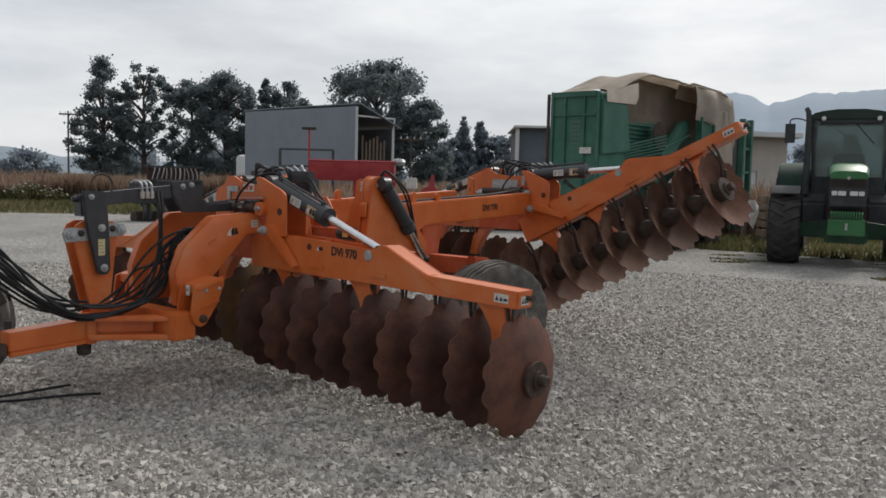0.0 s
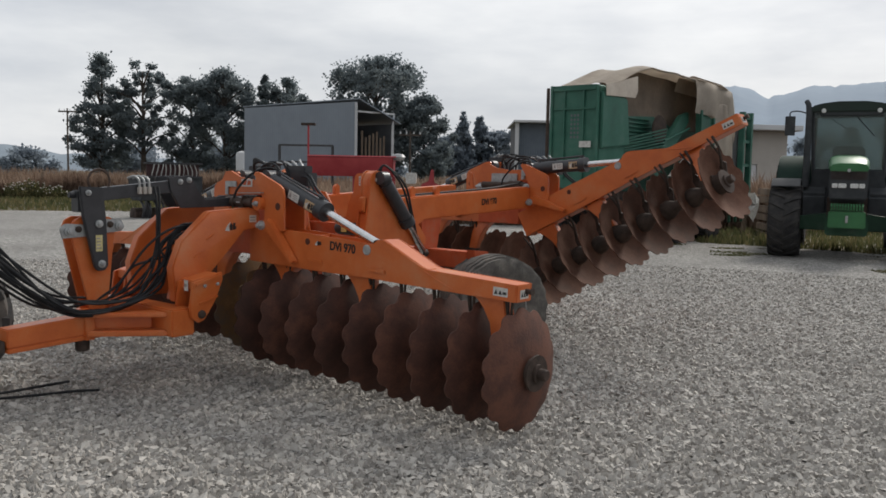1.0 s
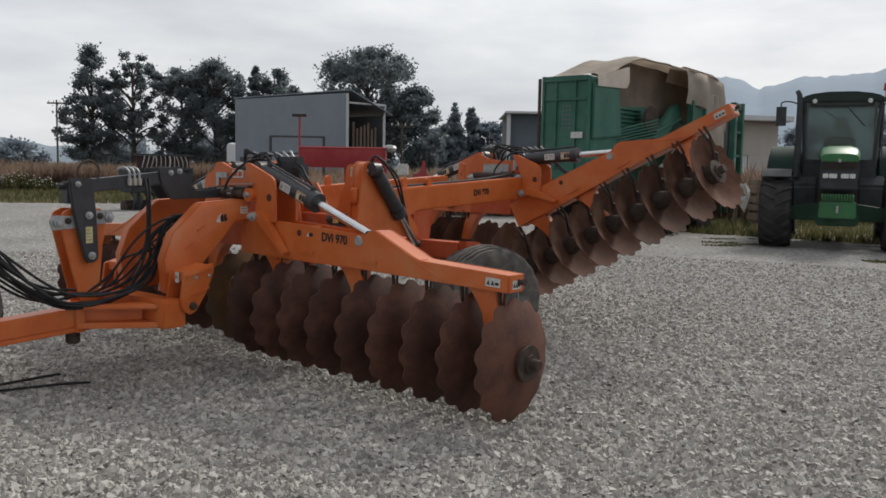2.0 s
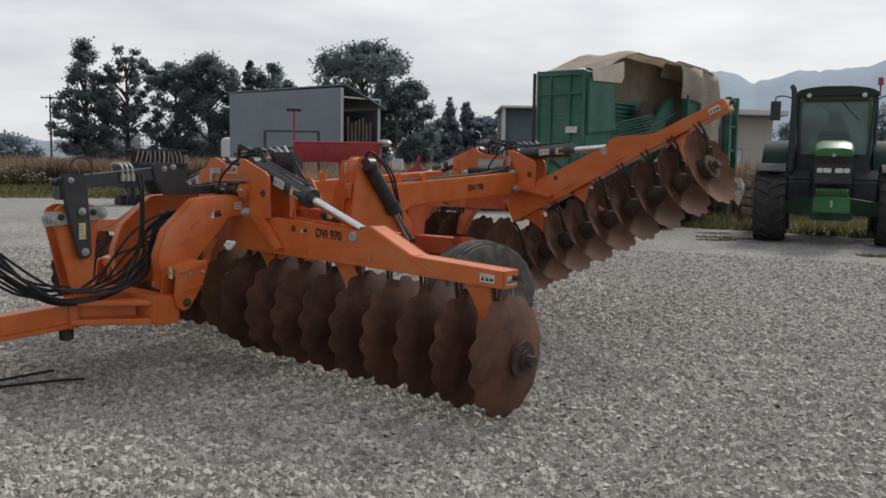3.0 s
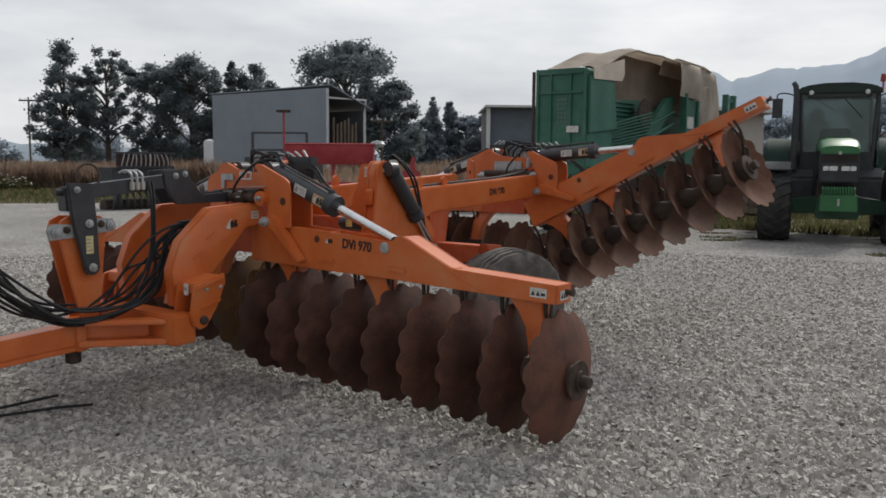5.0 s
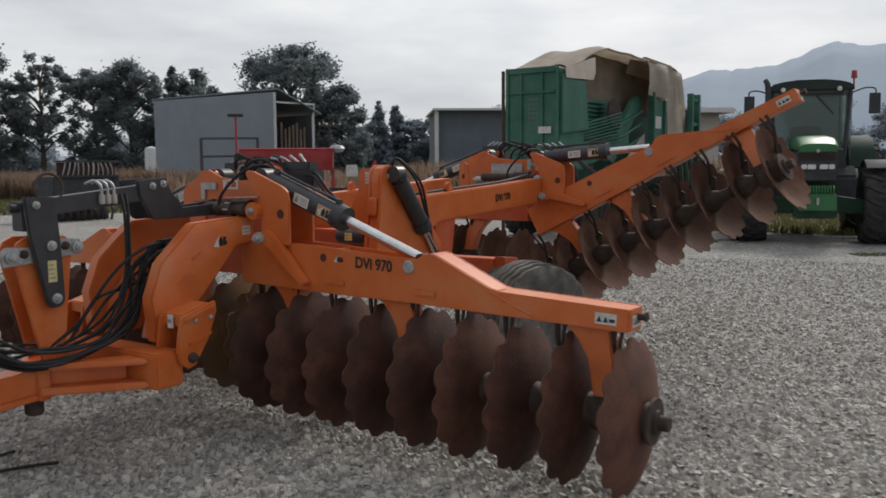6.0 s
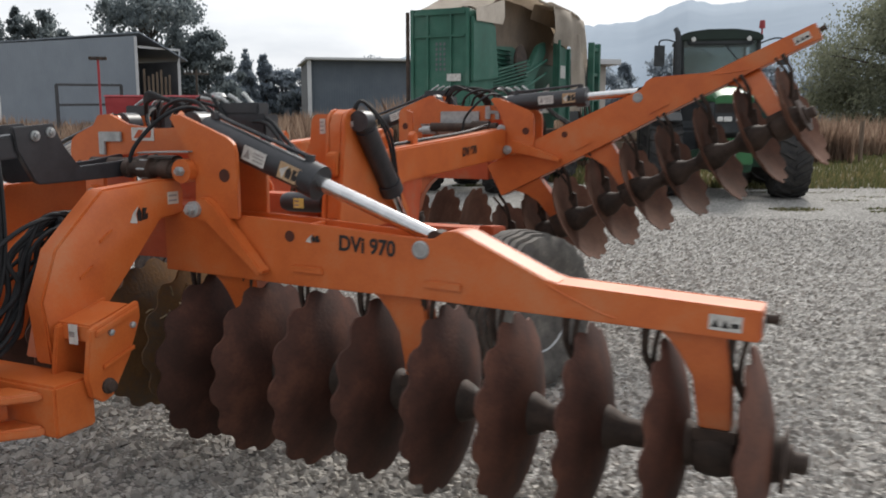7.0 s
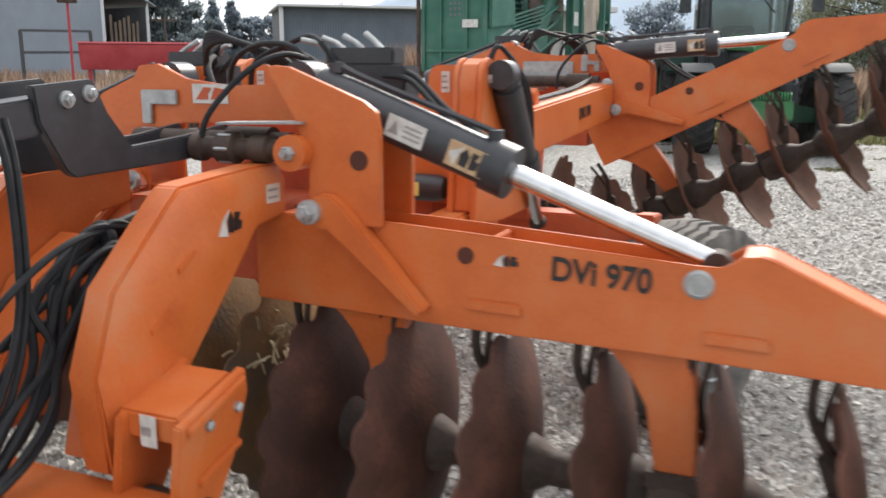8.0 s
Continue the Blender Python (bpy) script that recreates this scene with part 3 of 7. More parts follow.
def wing(o, sg, discs, hollow_out, worn, words=True, last=2.19, legs=(0.17, 0.93, 2.0), fold=0, skew=0):
    """One folding wing: open-topped box beam, legs, gang shaft, discs, scrapers, hinge tower and ram.
    fold lifts the wing about its hinge pin, in degrees. o is the hinge; sg +1 for the wing at +x, -1 for its mirror image."""
    m = Matrix.Translation(o) @ Matrix.Diagonal((sg, 1, 1, 1))
    wide = 0.16
    drift = -math.tan(radians(skew)) * sg          # the gang runs a little askew to its beam
    before = set(harrow.children)
    hinge = Matrix.Translation(Vector(o) + Vector((sg * 0.03, 0, 1.125)))
    lift = hinge @ Matrix.Rotation(radians(-sg * fold), 4, "Y") @ hinge.inverted()
    low = [(-0.19, 0.857), (0.5, 0.838), (1.0, 0.833), (1.50, 0.818), (2.17, 0.797)]
    bm = bmesh.new()
    side = low + [(2.1755, 0.8975), (1.52, 0.9295), (1.48, 0.9395), (1.17, 1.0795), (1.14, 1.0875), (1.10, 1.083), (1.06, 1.056), (1.0, 1.056), (0.45, 1.09), (0.25, 1.10), (-0.19, 1.106)]
    prism(bm, side, "y", 0.0, 0.014)
    prism(bm, side, "y", wide - 0.014, wide)
    prism(bm, low[:3] + [(1.10, 0.830), (1.10, 0.845), (-0.19, 0.872)], "y", 0.0142, wide - 0.0142)
    prism(bm, [(0.5, 0.89), (0.515, 0.89), (0.515, 1.08), (0.5, 1.08)], "y", 0.0142, wide - 0.0142)
    prism(bm, [(-0.13, 0.89), (0.06, 0.89), (0.06, 1.1), (-0.13, 1.1)], "y", 0.0142, wide - 0.0142)
    beam = part("wing_beam", bm, ORANGE, harrow, "orange box beam, open on top near the hinge", m, soft=0.004)
    bm = bmesh.new()
    prism(bm, [(1.101, 0.832), (1.50, 0.818), (2.174, 0.797), (2.176, 0.896), (1.52, 0.928), (1.48, 0.938), (1.17, 1.078), (1.14, 1.086), (1.101, 1.082)], "y", 0.0142, wide - 0.0142)
    outer = part("outer_beam", bm, ORANGE, beam, "sloping closed end of the beam", m, soft=0.002)
    bm = bmesh.new()
    prism(bm, [(1.12, 1.0845), (1.145, 1.0885), (1.172, 1.0815), (1.482, 0.9415), (1.52, 0.9315), (1.52, 0.926), (1.48, 0.936), (1.165, 1.076)], "y", 0.012, 0.086)
    part("top_plate", bm, ORANGE, beam, m=m, soft=0.002)
    bm = bmesh.new()
    tube(bm, smooth_path([(1.49, -0.001, 0.925), (1.54, -0.001, 0.900), (1.66, -0.001, 0.850), (1.72, -0.001, 0.832)], 4), 0.004, 6)
    part("weld_bead", bm, ORANGE, outer, m=m)
    bm = bmesh.new()
    prism(bm, [(0.0, 1.10), (0.015, 1.145), (0.045, 1.170), (0.085, 1.172), (0.125, 1.142), (0.350, 0.890), (0.330, 0.872), (0.075, 1.078), (0.03, 1.080)], "y", -0.062, -0.0015)
    part("gusset", bm, ORANGE, beam, "orange diagonal brace", m, soft=0.006)
    for s, z in ((0.52, 0.905), (1.10, 0.888)):
        bm = bmesh.new()
        prism(bm, [(s - 0.075, z - 0.012), (s + 0.075, z - 0.016), (s + 0.07, z + 0.014), (s - 0.07, z + 0.018)], "y", -0.009, -0.0005)
        part("weld_plate", bm, ORANGE, beam, m=m, soft=0.004)
    bm = bmesh.new()
    rod(bm, (2.17, wide * 0.62, 0.855), (2.212, wide * 0.62, 0.855), 0.015)
    rod(bm, (2.212, wide * 0.62, 0.855), (2.222, wide * 0.62, 0.855), 0.022, 6)
    part("rest_stop", bm, SHAFT, beam, "dark stop bolt", m)
    # disc on the face; the shade inside a bolt hole is painted as its colour
    bm = bmesh.new()
    lathe(bm, [(0.022, -0.0025), (0.022, 0.0025)], 20, pose(0.442, 0.0, 1.032, 0, 0, 90))
    part("bolt_hole", bm, HOLE, beam, m=m)
    bm = bmesh.new()
    lathe(bm, [(0.034, -0.003), (0.034, 0.005), (0.026, 0.008), (0.024, 0.006)], 22, Matrix.Translation(Vector(o) + Vector((sg * 1.01, 0, 1.014))) @ pose(0, 0, 0, 0, 0, -90))
    part("pivot_cap", bm, ZINC, beam, "flat grey pivot cap")
    pin(harrow, Vector(o) + Vector((sg * 0.03, -0.063, 1.125)), "-y", 0.026, 0.05, name="hinge_pin")
    lo = Matrix.Translation(o)
    if words:
        again("lettering", WORDS, beam, lo @ pose(sg * 0.785, -0.0025, 1.012, 0, 2.5 * sg, 0))
        sticker(beam, lo @ pose(sg * 0.55, -0.002, 1.028, 0, 2.0 * sg, 0), 0.065, 0.034, logo="cut")
    sticker(outer, lo @ pose(sg * 2.07, -0.002, 0.85, 0, 2.5 * sg, 0), 0.10, 0.05, logo="warn", label="white warning sticker")
    sticker(outer, lo @ Matrix.Translation((sg * 2.1775, wide * 0.5, 0.84)) @ pose(0, 0, 0, 0, 0, 90 * sg), 0.08, 0.05, logo="warn", label="white warning sticker")
    # legs down to the bearings
    for s in legs:
        az = AXLE_Z + (2.19 - s) * SLOPE
        zt = float(np.interp(s, [p[0] for p in low], [p[1] for p in low])) + 0.004
        bm = bmesh.new()
        prism(bm, [(s - 0.150, zt), (s - 0.112, zt - 0.030), (s - 0.075, zt - 0.072), (s - 0.030, zt - 0.150), (s - 0.004, az + 0.09), (s + 0.004, az + 0.05), (s + 0.098, az + 0.05), (s + 0.090, zt - 0.14), (s + 0.070, zt)], "y", 0.035, 0.125)
        for v in bm.verts:
            v.co.y += drift * (s - 0.5) * min(1.0, max(0.0, (zt - v.co.z) / (zt - az - 0.05)))
        leg = part("leg", bm, ORANGE, harrow, m=m, soft=0.006)
        bm = bmesh.new()
        lathe(bm, [(0.055, -0.075), (0.085, -0.06), (0.095, -0.02), (0.095, 0.02), (0.085, 0.06), (0.055, 0.075)], 20, pose(s + 0.045, AXLE_Y, az))
        prism(bm, [(s - 0.02, az + 0.045), (s + 0.115, az + 0.045), (s + 0.115, az + 0.085), (s - 0.02, az + 0.085)], "y", 0.02, 0.145)
        bm.transform(pose(0, drift * (s - 0.5), 0))
        part("bearing_housing", bm, SHAFT, leg, "dark greasy bearing housing", m)
    # gang shaft with spools between the discs
    prof = []
    for k in reversed(range(discs)):
        s = last - PITCH * k
        prof += [(0.075, s - 0.055), (0.085, s - 0.02), (0.085, s + 0.025), (0.07, s + 0.06)]
        if k:
            prof += [(0.048, s + 0.10), (0.045, s + PITCH - 0.10)]
    prof += [(r, last + d) for r, d in ((0.105, 0.062), (0.105, 0.076), (0.055, 0.078), (0.055, 0.095), (0.034, 0.096), (0.034, 0.135), (0.028, 0.142))]
    bm = bmesh.new()
    lathe(bm, prof, 22, pose(0, AXLE_Y, AXLE_Z + 2.19 * SLOPE, 0, math.degrees(math.atan(SLOPE)), 0))
    bm.transform(pose(0.5, AXLE_Y, 0, 0, 0, -skew * sg) @ pose(-0.5, -AXLE_Y, 0))
    part("gang_shaft", bm, SHAFT, harrow, "dark steel gang shaft with spools", m)
    out = -1 if hollow_out else 1          # which way along x the bulge of the discs points, in the machine's own axes
    for k in range(discs):
        s = last - PITCH * k
        at = Vector(o) + Vector((sg * s, AXLE_Y + drift * (s - 0.5), AXLE_Z + (2.19 - s) * SLOPE))
        turn = pose(0, 0, 0, 23 * k + 11 * (k % 3), 0, 0) if out > 0 else pose(0, 0, 0, 31 * k, 0, 180)
        again("disc", DISC_WORN if worn else DISC, harrow, Matrix.Translation(at) @ pose(0, 0, 0, 0, 0, -skew) @ turn)
        base = Matrix.Translation(Vector(o) + Vector((sg * s, drift * (s - 0.5) * 0.6, (2.19 - s) * SLOPE - 0.0)))
        again("scraper", SCRAPER, harrow, base @ (Matrix.Diagonal((-1, 1, 1, 1)) if out > 0 else Matrix()))
    for ob in set(harrow.children) - before:
        if ob.name.split(".")[0] != "hinge_pin":
            ob.matrix_basis = lift @ ob.matrix_basis
    # hinge tower: two plates with the ram between them
    tower = [(0.0, 1.085), (0.005, 1.24), (-0.035, 1.36), (-0.115, 1.485), (-0.10, 1.50), (-0.05, 1.495), (0.17, 1.41), (0.205, 1.385), (0.215, 1.34), (0.215, 1.09), (0.06, 1.085)]
    for y0, y1 in ((-0.024, -0.003), (wide + 0.006, wide + 0.026)):
        bm = bmesh.new()
        prism(bm, tower, "y", y0, y1)
        t = part("tower_plate", bm, ORANGE, harrow, m=m, soft=0.003)
        if y0 < 0:
            # tower hole drawn the same way, its inner shade as a dark disc
            bm = bmesh.new()
            lathe(bm, [(0.026, -0.002), (0.026, 0.002)], 18, pose(0.155, y0, 1.26, 0, 0, 90))
            part("bolt_hole", bm, HOLE, t, m=m)
    pin(harrow, Vector(o) + Vector((sg * -0.03, -0.024, 1.275)), "-y", 0.024, 0.07, name="tower_pin")
    base, eye = Vector(o) + Vector((sg * -0.06, 0.085, 1.455)), lift @ (Vector(o) + Vector((sg * 1.04, 0.085, 1.045)))
    cylinder_ram(base, eye, 0.060, 0.634 / (eye - base).length)
    return beam


REAR = Vector((0.105, 3.19, 0.133))
STAG = 0.33
wing((0, 0, 0), 1, 9, False, False)
wing((2 * MID, STAG, 0), -1, 8, False, False)
wing(REAR, 1, 9, True, True, False, 1.83, (0.05, 0.63, 1.70), fold=28, skew=8)
wing(REAR + Vector((2 * MID, STAG, 0.03)), -1, 7, True, True, False, 1.83, (0.05, 0.63, 1.70), fold=1.5, skew=8)


def centre_discs(o, n, out, worn, x0, x1, y):
    bm = bmesh.new()
    lathe(bm, [(0.05, x0 - 0.1), (0.05, x1 + 0.1)], 16, Matrix.Translation(Vector(o) + Vector((0, y, AXLE_Z + 0.07))))
    part("gang_shaft", bm, SHAFT, harrow)
    for k in range(n):
        x = x0 + (x1 - x0) * k / (n - 1)
        again("disc", DISC_WORN if worn else DISC_MUD, harrow, Matrix.Translation(Vector(o) + Vector((x, y, AXLE_Z + 0.07))) @ pose(0, 0, 0, 40 * k, 0, 0 if out > 0 else 180))


centre_discs((0, 0, 0), 2, 1, False, -0.53, -0.27, 0.32)
centre_discs(REAR, 2, -1, True, -0.70, -0.43, 0.34)


def centre_block(o, front):
    """Cross beam between the hinges, with the humped plate over it."""
    o = Vector(o)
    bm = bmesh.new()
    prism(bm, [(0.02, 0.9), (0.34, 0.9), (0.34, 1.12), (0.02, 1.12)], "x", -0.66, -0.15)
    blk = part("cross_beam", bm, ORANGE_DULL, harrow, m=Matrix.Translation(o), soft=0.006)
    bm = bmesh.new()
    prism(bm, [(-0.82, 1.31), (-0.79, 1.43), (-0.74, 1.50), (-0.67, 1.505), (-0.56, 1.46), (-0.40, 1.44), (-0.16, 1.45), (0.04, 1.46), (0.04, 1.34), (-0.58, 1.325), (-0.66, 1.31)], "y", 0.190, 0.212)
    hump = part("humped_plate", bm, ORANGE, harrow, "orange humped plate with white sticker", Matrix.Translation(o), soft=0.003)
    bm = bmesh.new()
    box(bm, (-0.64, STAG + 0.004, 1.1), (-0.10, STAG + 0.15, 1.34))
    part("spacer_box", bm, ORANGE_DULL, blk, m=Matrix.Translation(o), soft=0.006)
    if front:
        sticker(hump, Matrix.Translation(o) @ pose(-0.468, 0.187, 1.416, 0, 0, 0), 0.13, 0.058, logo=True, label="white sticker with dark badge")
        plates = [[(-0.728, 1.322), (-0.690, 1.322), (-0.690, 1.382), (-0.590, 1.382), (-0.590, 1.426), (-0.728, 1.426)]]
    else:
        plates = [[(-0.62, 1.295), (-0.385, 1.295), (-0.385, 1.225), (-0.295, 1.225), (-0.295, 1.405), (-0.62, 1.405)],
                  [(-0.245, 1.345), (-0.205, 1.345), (-0.205, 1.385), (-0.165, 1.385), (-0.165, 1.345), (-0.131, 1.345), (-0.131, 1.405), (-0.205, 1.41), (-0.205, 1.443), (-0.245, 1.443)]]
        for x0, x1, r in ((-0.75, -0.62, 0.034), (-0.60, -0.46, 0.040)):
            bm = bmesh.new()
            lathe(bm, [(r * 0.5, x0 - 0.03), (r * 0.5, x0), (r, x0 + 0.004), (r, x1 - 0.004), (r * 0.6, x1), (r * 0.6, x1 + 0.02)], 16, pose(0, 0.13, 1.262))
            part("valve_cylinder", bm, ZINC, blk, "grey valve cylinder", Matrix.Translation(o))
        bm = bmesh.new()
        prism(bm, [(-0.885, 1.14), (-0.845, 1.14), (-0.855, 1.40), (-0.91, 1.42), (-0.90, 1.30)], "y", 0.16, 0.18)
        part("hose_post", bm, ORANGE, blk, m=Matrix.Translation(o), soft=0.004)
    for shape in plates:
        bm = bmesh.new()
        prism(bm, shape, "y", 0.176, 0.188)
        part("bracket", bm, ZINC, hump, "galvanised bracket", Matrix.Translation(o), soft=0.003)
    return blk


centre_block((0, 0, 0), True)
centre_block(REAR, False)


# arms from the centre down to the drawbar head
def arm(sg):
    """Bent box arm with a bracket at its foot; sg +1 or -1 about the middle line."""
    m = Matrix.Translation((MID, 0, 0)) @ Matrix.Diagonal((sg, 1, 1, 1))
    bm = bmesh.new()
    line = [(0.02, 1.24), (-0.10, 1.24), (-0.385, 1.222), (-0.425, 1.19), (-0.615, 1.025), (-0.685, 0.85), (-0.66, 0.62), (-0.46, 0.62), (-0.41, 0.79), (-0.24, 0.955), (-0.115, 1.085), (0.02, 1.10)]
    prism(bm, line, "x", 0.222, 0.300)
    edge = [(0.02, 1.195), (-0.10, 1.195), (-0.355, 1.172), (-0.42, 1.122), (-0.56, 0.975), (-0.635, 0.84), (-0.60, 0.70), (-0.46, 0.70)] + line[8:]
    wide = line[:6] + [(-0.66, 0.70)] + [(-0.46, 0.70)] + line[8:]
    near, far = [[bm.verts.new((x, y, z)) for y, z in loop] for x, loop in ((0.2995, wide), (0.322, edge))]
    for k in range(len(near)):
        j = (k + 1) % len(near)
        bm.faces.new((near[k], near[j], far[j], far[k]))
    bm.faces.new(far)
    bm.faces.new(near[::-1])
    bmesh.ops.recalc_face_normals(bm, faces=bm.faces[:])
    a = part("arm", bm, ORANGE, harrow, "bent orange box arm with bevelled front edge", m, soft=0.007)
    bm = bmesh.new()
    prism(bm, [(-0.26, 1.06), (-0.44, 0.97), (-0.57, 0.80), (-0.62, 0.62), (-0.44, 0.62), (-0.36, 0.80), (-0.22, 0.95)], "x", 0.115, 0.2225)
    part("inner_web", bm, ORANGE, a, m=m, soft=0.006)
    for y, z in ((-0.405, 1.05), (-0.505, 0.93)):
        bm = bmesh.new()
        prism(bm, [(y - 0.03, z - 0.022), (y + 0.03, z + 0.014), (y + 0.03, z + 0.024), (y - 0.03, z - 0.010)], "x", 0.3215, 0.329)
        part("weld_plate", bm, ORANGE, a, m=m)
    bm = bmesh.new()
    prism(bm, [(-0.45, 0.82), (-0.64, 0.775), (-0.64, 0.715), (-0.47, 0.715)], "x", 0.31, 0.474)
    part("foot_block", bm, ORANGE, a, m=m, soft=0.006)
    face = [(-0.435, 0.828), (-0.66, 0.765), (-0.685, 0.60), (-0.67, 0.535), (-0.62, 0.50), (-0.575, 0.515), (-0.49, 0.635), (-0.43, 0.77)]
    for x0, x1 in ((0.32, 0.342), (0.475, 0.50)):
        bm = bmesh.new()
        prism(bm, face, "x", x0, x1)
        part("bracket_plate", bm, ORANGE, a, m=m, soft=0.004)
    bm = bmesh.new()
    for q in ([(-0.45, 0.815), (-0.645, 0.76), (-0.645, 0.74), (-0.45, 0.795)], [(-0.475, 0.675), (-0.62, 0.635), (-0.62, 0.62), (-0.475, 0.66)]):
        prism(bm, q, "x", 0.5005, 0.512)
    part("rib", bm, ORANGE, a, m=m, soft=0.003)
    for y, z in ((-0.475, 0.748), (-0.575, 0.742)):
        bm = bmesh.new()
        lathe(bm, [(0.012, 0.499), (0.012, 0.510), (0.006, 0.514)], 6, pose(0, y, z))
        part("bolt", bm, ZINC, a, m=m)
    bm = bmesh.new()
    lathe(bm, [(0.028, 0.30), (0.028, 0.510), (0.022, 0.514), (0.020, 0.526), (0.014, 0.528)], 16, pose(0, -0.60, 0.556))
    part("foot_pin", bm, SHAFT, a, "dark greasy foot pin", m)
    return a


for sg in (1, -1):
    a = arm(sg)
    if sg > 0:
        sticker(a, Matrix.Translation((MID + 0.3245, -0.235, 1.115)) @ pose(0, 0, 0, 0, 0, 90), 0.095, 0.066, logo="cut", label="white sticker with dark badge")
        sticker(a, Matrix.Translation((MID + 0.3245, -0.045, 1.165)) @ pose(0, 0, 0, 0, 0, 90), 0.06, 0.05, TARP, 2, "faded pale sticker")
        sticker(a, pose(MID + 0.405, -0.652, 0.742), 0.042, 0.07, rows=1, label="small white sticker")

# drawbar
bm = bmesh.new()
box(bm, (MID - 0.47, -0.80, 0.42), (MID + 0.47, -0.63, 0.60))
head = part("drawbar_head", bm, ORANGE, harrow, "orange cross tube of the drawbar", soft=0.010)
for sg in (1, -1):
    bm = bmesh.new()
    for z0, z1 in ((0.425, 0.462), (0.548, 0.578)):
        prism(bm, [(MID + sg * 0.42, -0.80), (MID + sg * 0.26, -0.80), (MID + sg * 0.02, -1.16), (MID + sg * 0.10, -1.18)], "z", z0, z1)
    prism(bm, [(MID + sg * 0.27, -0.82), (MID + sg * 0.25, -0.82), (MID + sg * 0.04, -1.12), (MID + sg * 0.06, -1.12)], "z", 0.4622, 0.5478)
    part("side_bar", bm, ORANGE, head, soft=0.008)
bm = bmesh.new()
prism(bm, [(-0.80, 0.42), (-0.80, 0.45), (-1.66, 0.408), (-1.66, 0.378)], "x", MID - 0.075, MID + 0.075)
prism(bm, [(-1.02, 0.4385), (-1.02, 0.565), (-1.66, 0.525), (-1.66, 0.4085)], "x", MID - 0.065, MID + 0.065)
bar = part("drawbar", bm, ORANGE, harrow, "straight orange drawbar", soft=0.006)
bm = bmesh.new()
box(bm, (MID - 0.09, -1.18, 0.40), (MID + 0.09, -1.12, 0.575))
part("collar", bm, ORANGE, bar, soft=0.004)
bm = bmesh.new()
lathe(bm, [(0.045, 0), (0.045, 0.10), (0.036, 0.11)], 16, pose(MID, -1.16, 0.43, 0, 90, 0))
part("stand_stub", bm, SHAFT, bar, "dark greasy stand stub")
bm = bmesh.new()
box(bm, (MID - 0.045, -1.84, 0.385), (MID + 0.045, -1.664, 0.455))
lathe(bm, [(0.075, -0.03), (0.075, 0.03)], 20, pose(MID, -1.90, 0.42, 0, 90, 0))
part("hitch_eye", bm, SHAFT, bar, soft=0.004)

LV = Matrix.Translation((0.02, -0.05, 0.0))          # the tower stands a little ahead of the cross tube
first = set(harrow.children)
# levelling tower over the drawbar
for x0, x1 in ((MID - 0.15, MID - 0.13), (MID - 0.03, MID - 0.01)):
    bm = bmesh.new()
    prism(bm, [(-1.05, 0.55), (-0.94, 0.55), (-0.885, 1.05), (-0.87, 1.14), (-0.91, 1.185), (-1.11, 1.19), (-1.16, 1.165), (-1.18, 1.11), (-1.17, 1.05)], "x", x0, x1)
    part("level_tower", bm, ORANGE, harrow, "orange tapered tower plate", soft=0.004)
bm = bmesh.new()
prism(bm, [(-1.05, 0.87), (-1.03, 0.84), (-0.98, 0.84), (-0.955, 0.87), (-0.965, 1.15), (-0.985, 1.38), (-1.145, 1.385), (-1.125, 1.20)], "x", MID + 0.015, MID + 0.045)
box(bm, (MID - 0.08, -1.14, 1.22), (MID + 0.0149, -1.0, 1.36))
post = part("level_post", bm, BLACK, harrow, "black levelling post with yellow sticker", soft=0.006)
sticker(post, Matrix.Translation((MID + 0.0462, -1.02, 1.02)) @ pose(0, 0, 0, 0, 0, 90), 0.045, 0.105, PALE_YELLOW, 4, "pale yellow warning sticker")
for y, z in ((-1.005, 0.885), (-1.02, 1.145), (-1.09, 1.345)):
    pin(post, (MID + 0.046, y, z), "x", 0.015 if z > 1.2 else 0.02, 0.03, name="bolt")
for y0, y1, z0 in ((-1.215, -1.10, 1.10), (-0.955, -0.862, 1.125)):
    bm = bmesh.new()
    prism(bm, [(y0 - 0.03, z0 - 0.045), (y1 + 0.02, z0 - 0.035), (y1 + 0.035, z0), (y1 + 0.02, z0 + 0.04), (y0 - 0.01, z0 + 0.05), (y0 - 0.045, z0 + 0.02)], "x", MID - 0.005, MID + 0.010)
    link = part("link_plate", bm, ZINC, harrow, "galvanised link plate", soft=0.004)
    pin(link, (MID + 0.010, y0 + 0.01 if y0 < -1 else y1, z0), "x", 0.024, 0.035, name="bolt")
    pin(link, (MID + 0.010, y0 + 0.075 if y0 < -1 else y1 - 0.062, z0 + 0.012), "x", 0.017, 0.022, SHAFT, name="bolt")
bm = bmesh.new()
tube(bm, [(MID - 0.03, -1.10, 1.322), (MID - 0.03, -0.42, 1.388)], 0.060, 4)
tube(bm, [(MID - 0.03, -1.18, 1.33), (MID - 0.03, -1.08, 1.33)], 0.022, 12)
link = part("top_link", bm, BLACK, harrow, "black levelling arm", soft=0.006)
bm = bmesh.new()
ring = [(MID - 0.02, -0.98 + 0.075 * math.cos(q), 1.42 + 0.075 * math.sin(q)) for q in [2 * math.pi * k / 20 for k in range(21)]]
tube(bm, ring, 0.008, 6)
part("hose_ring", bm, SHAFT, link)
for ob in set(harrow.children) - first:
    ob.matrix_basis = LV @ ob.matrix_basis
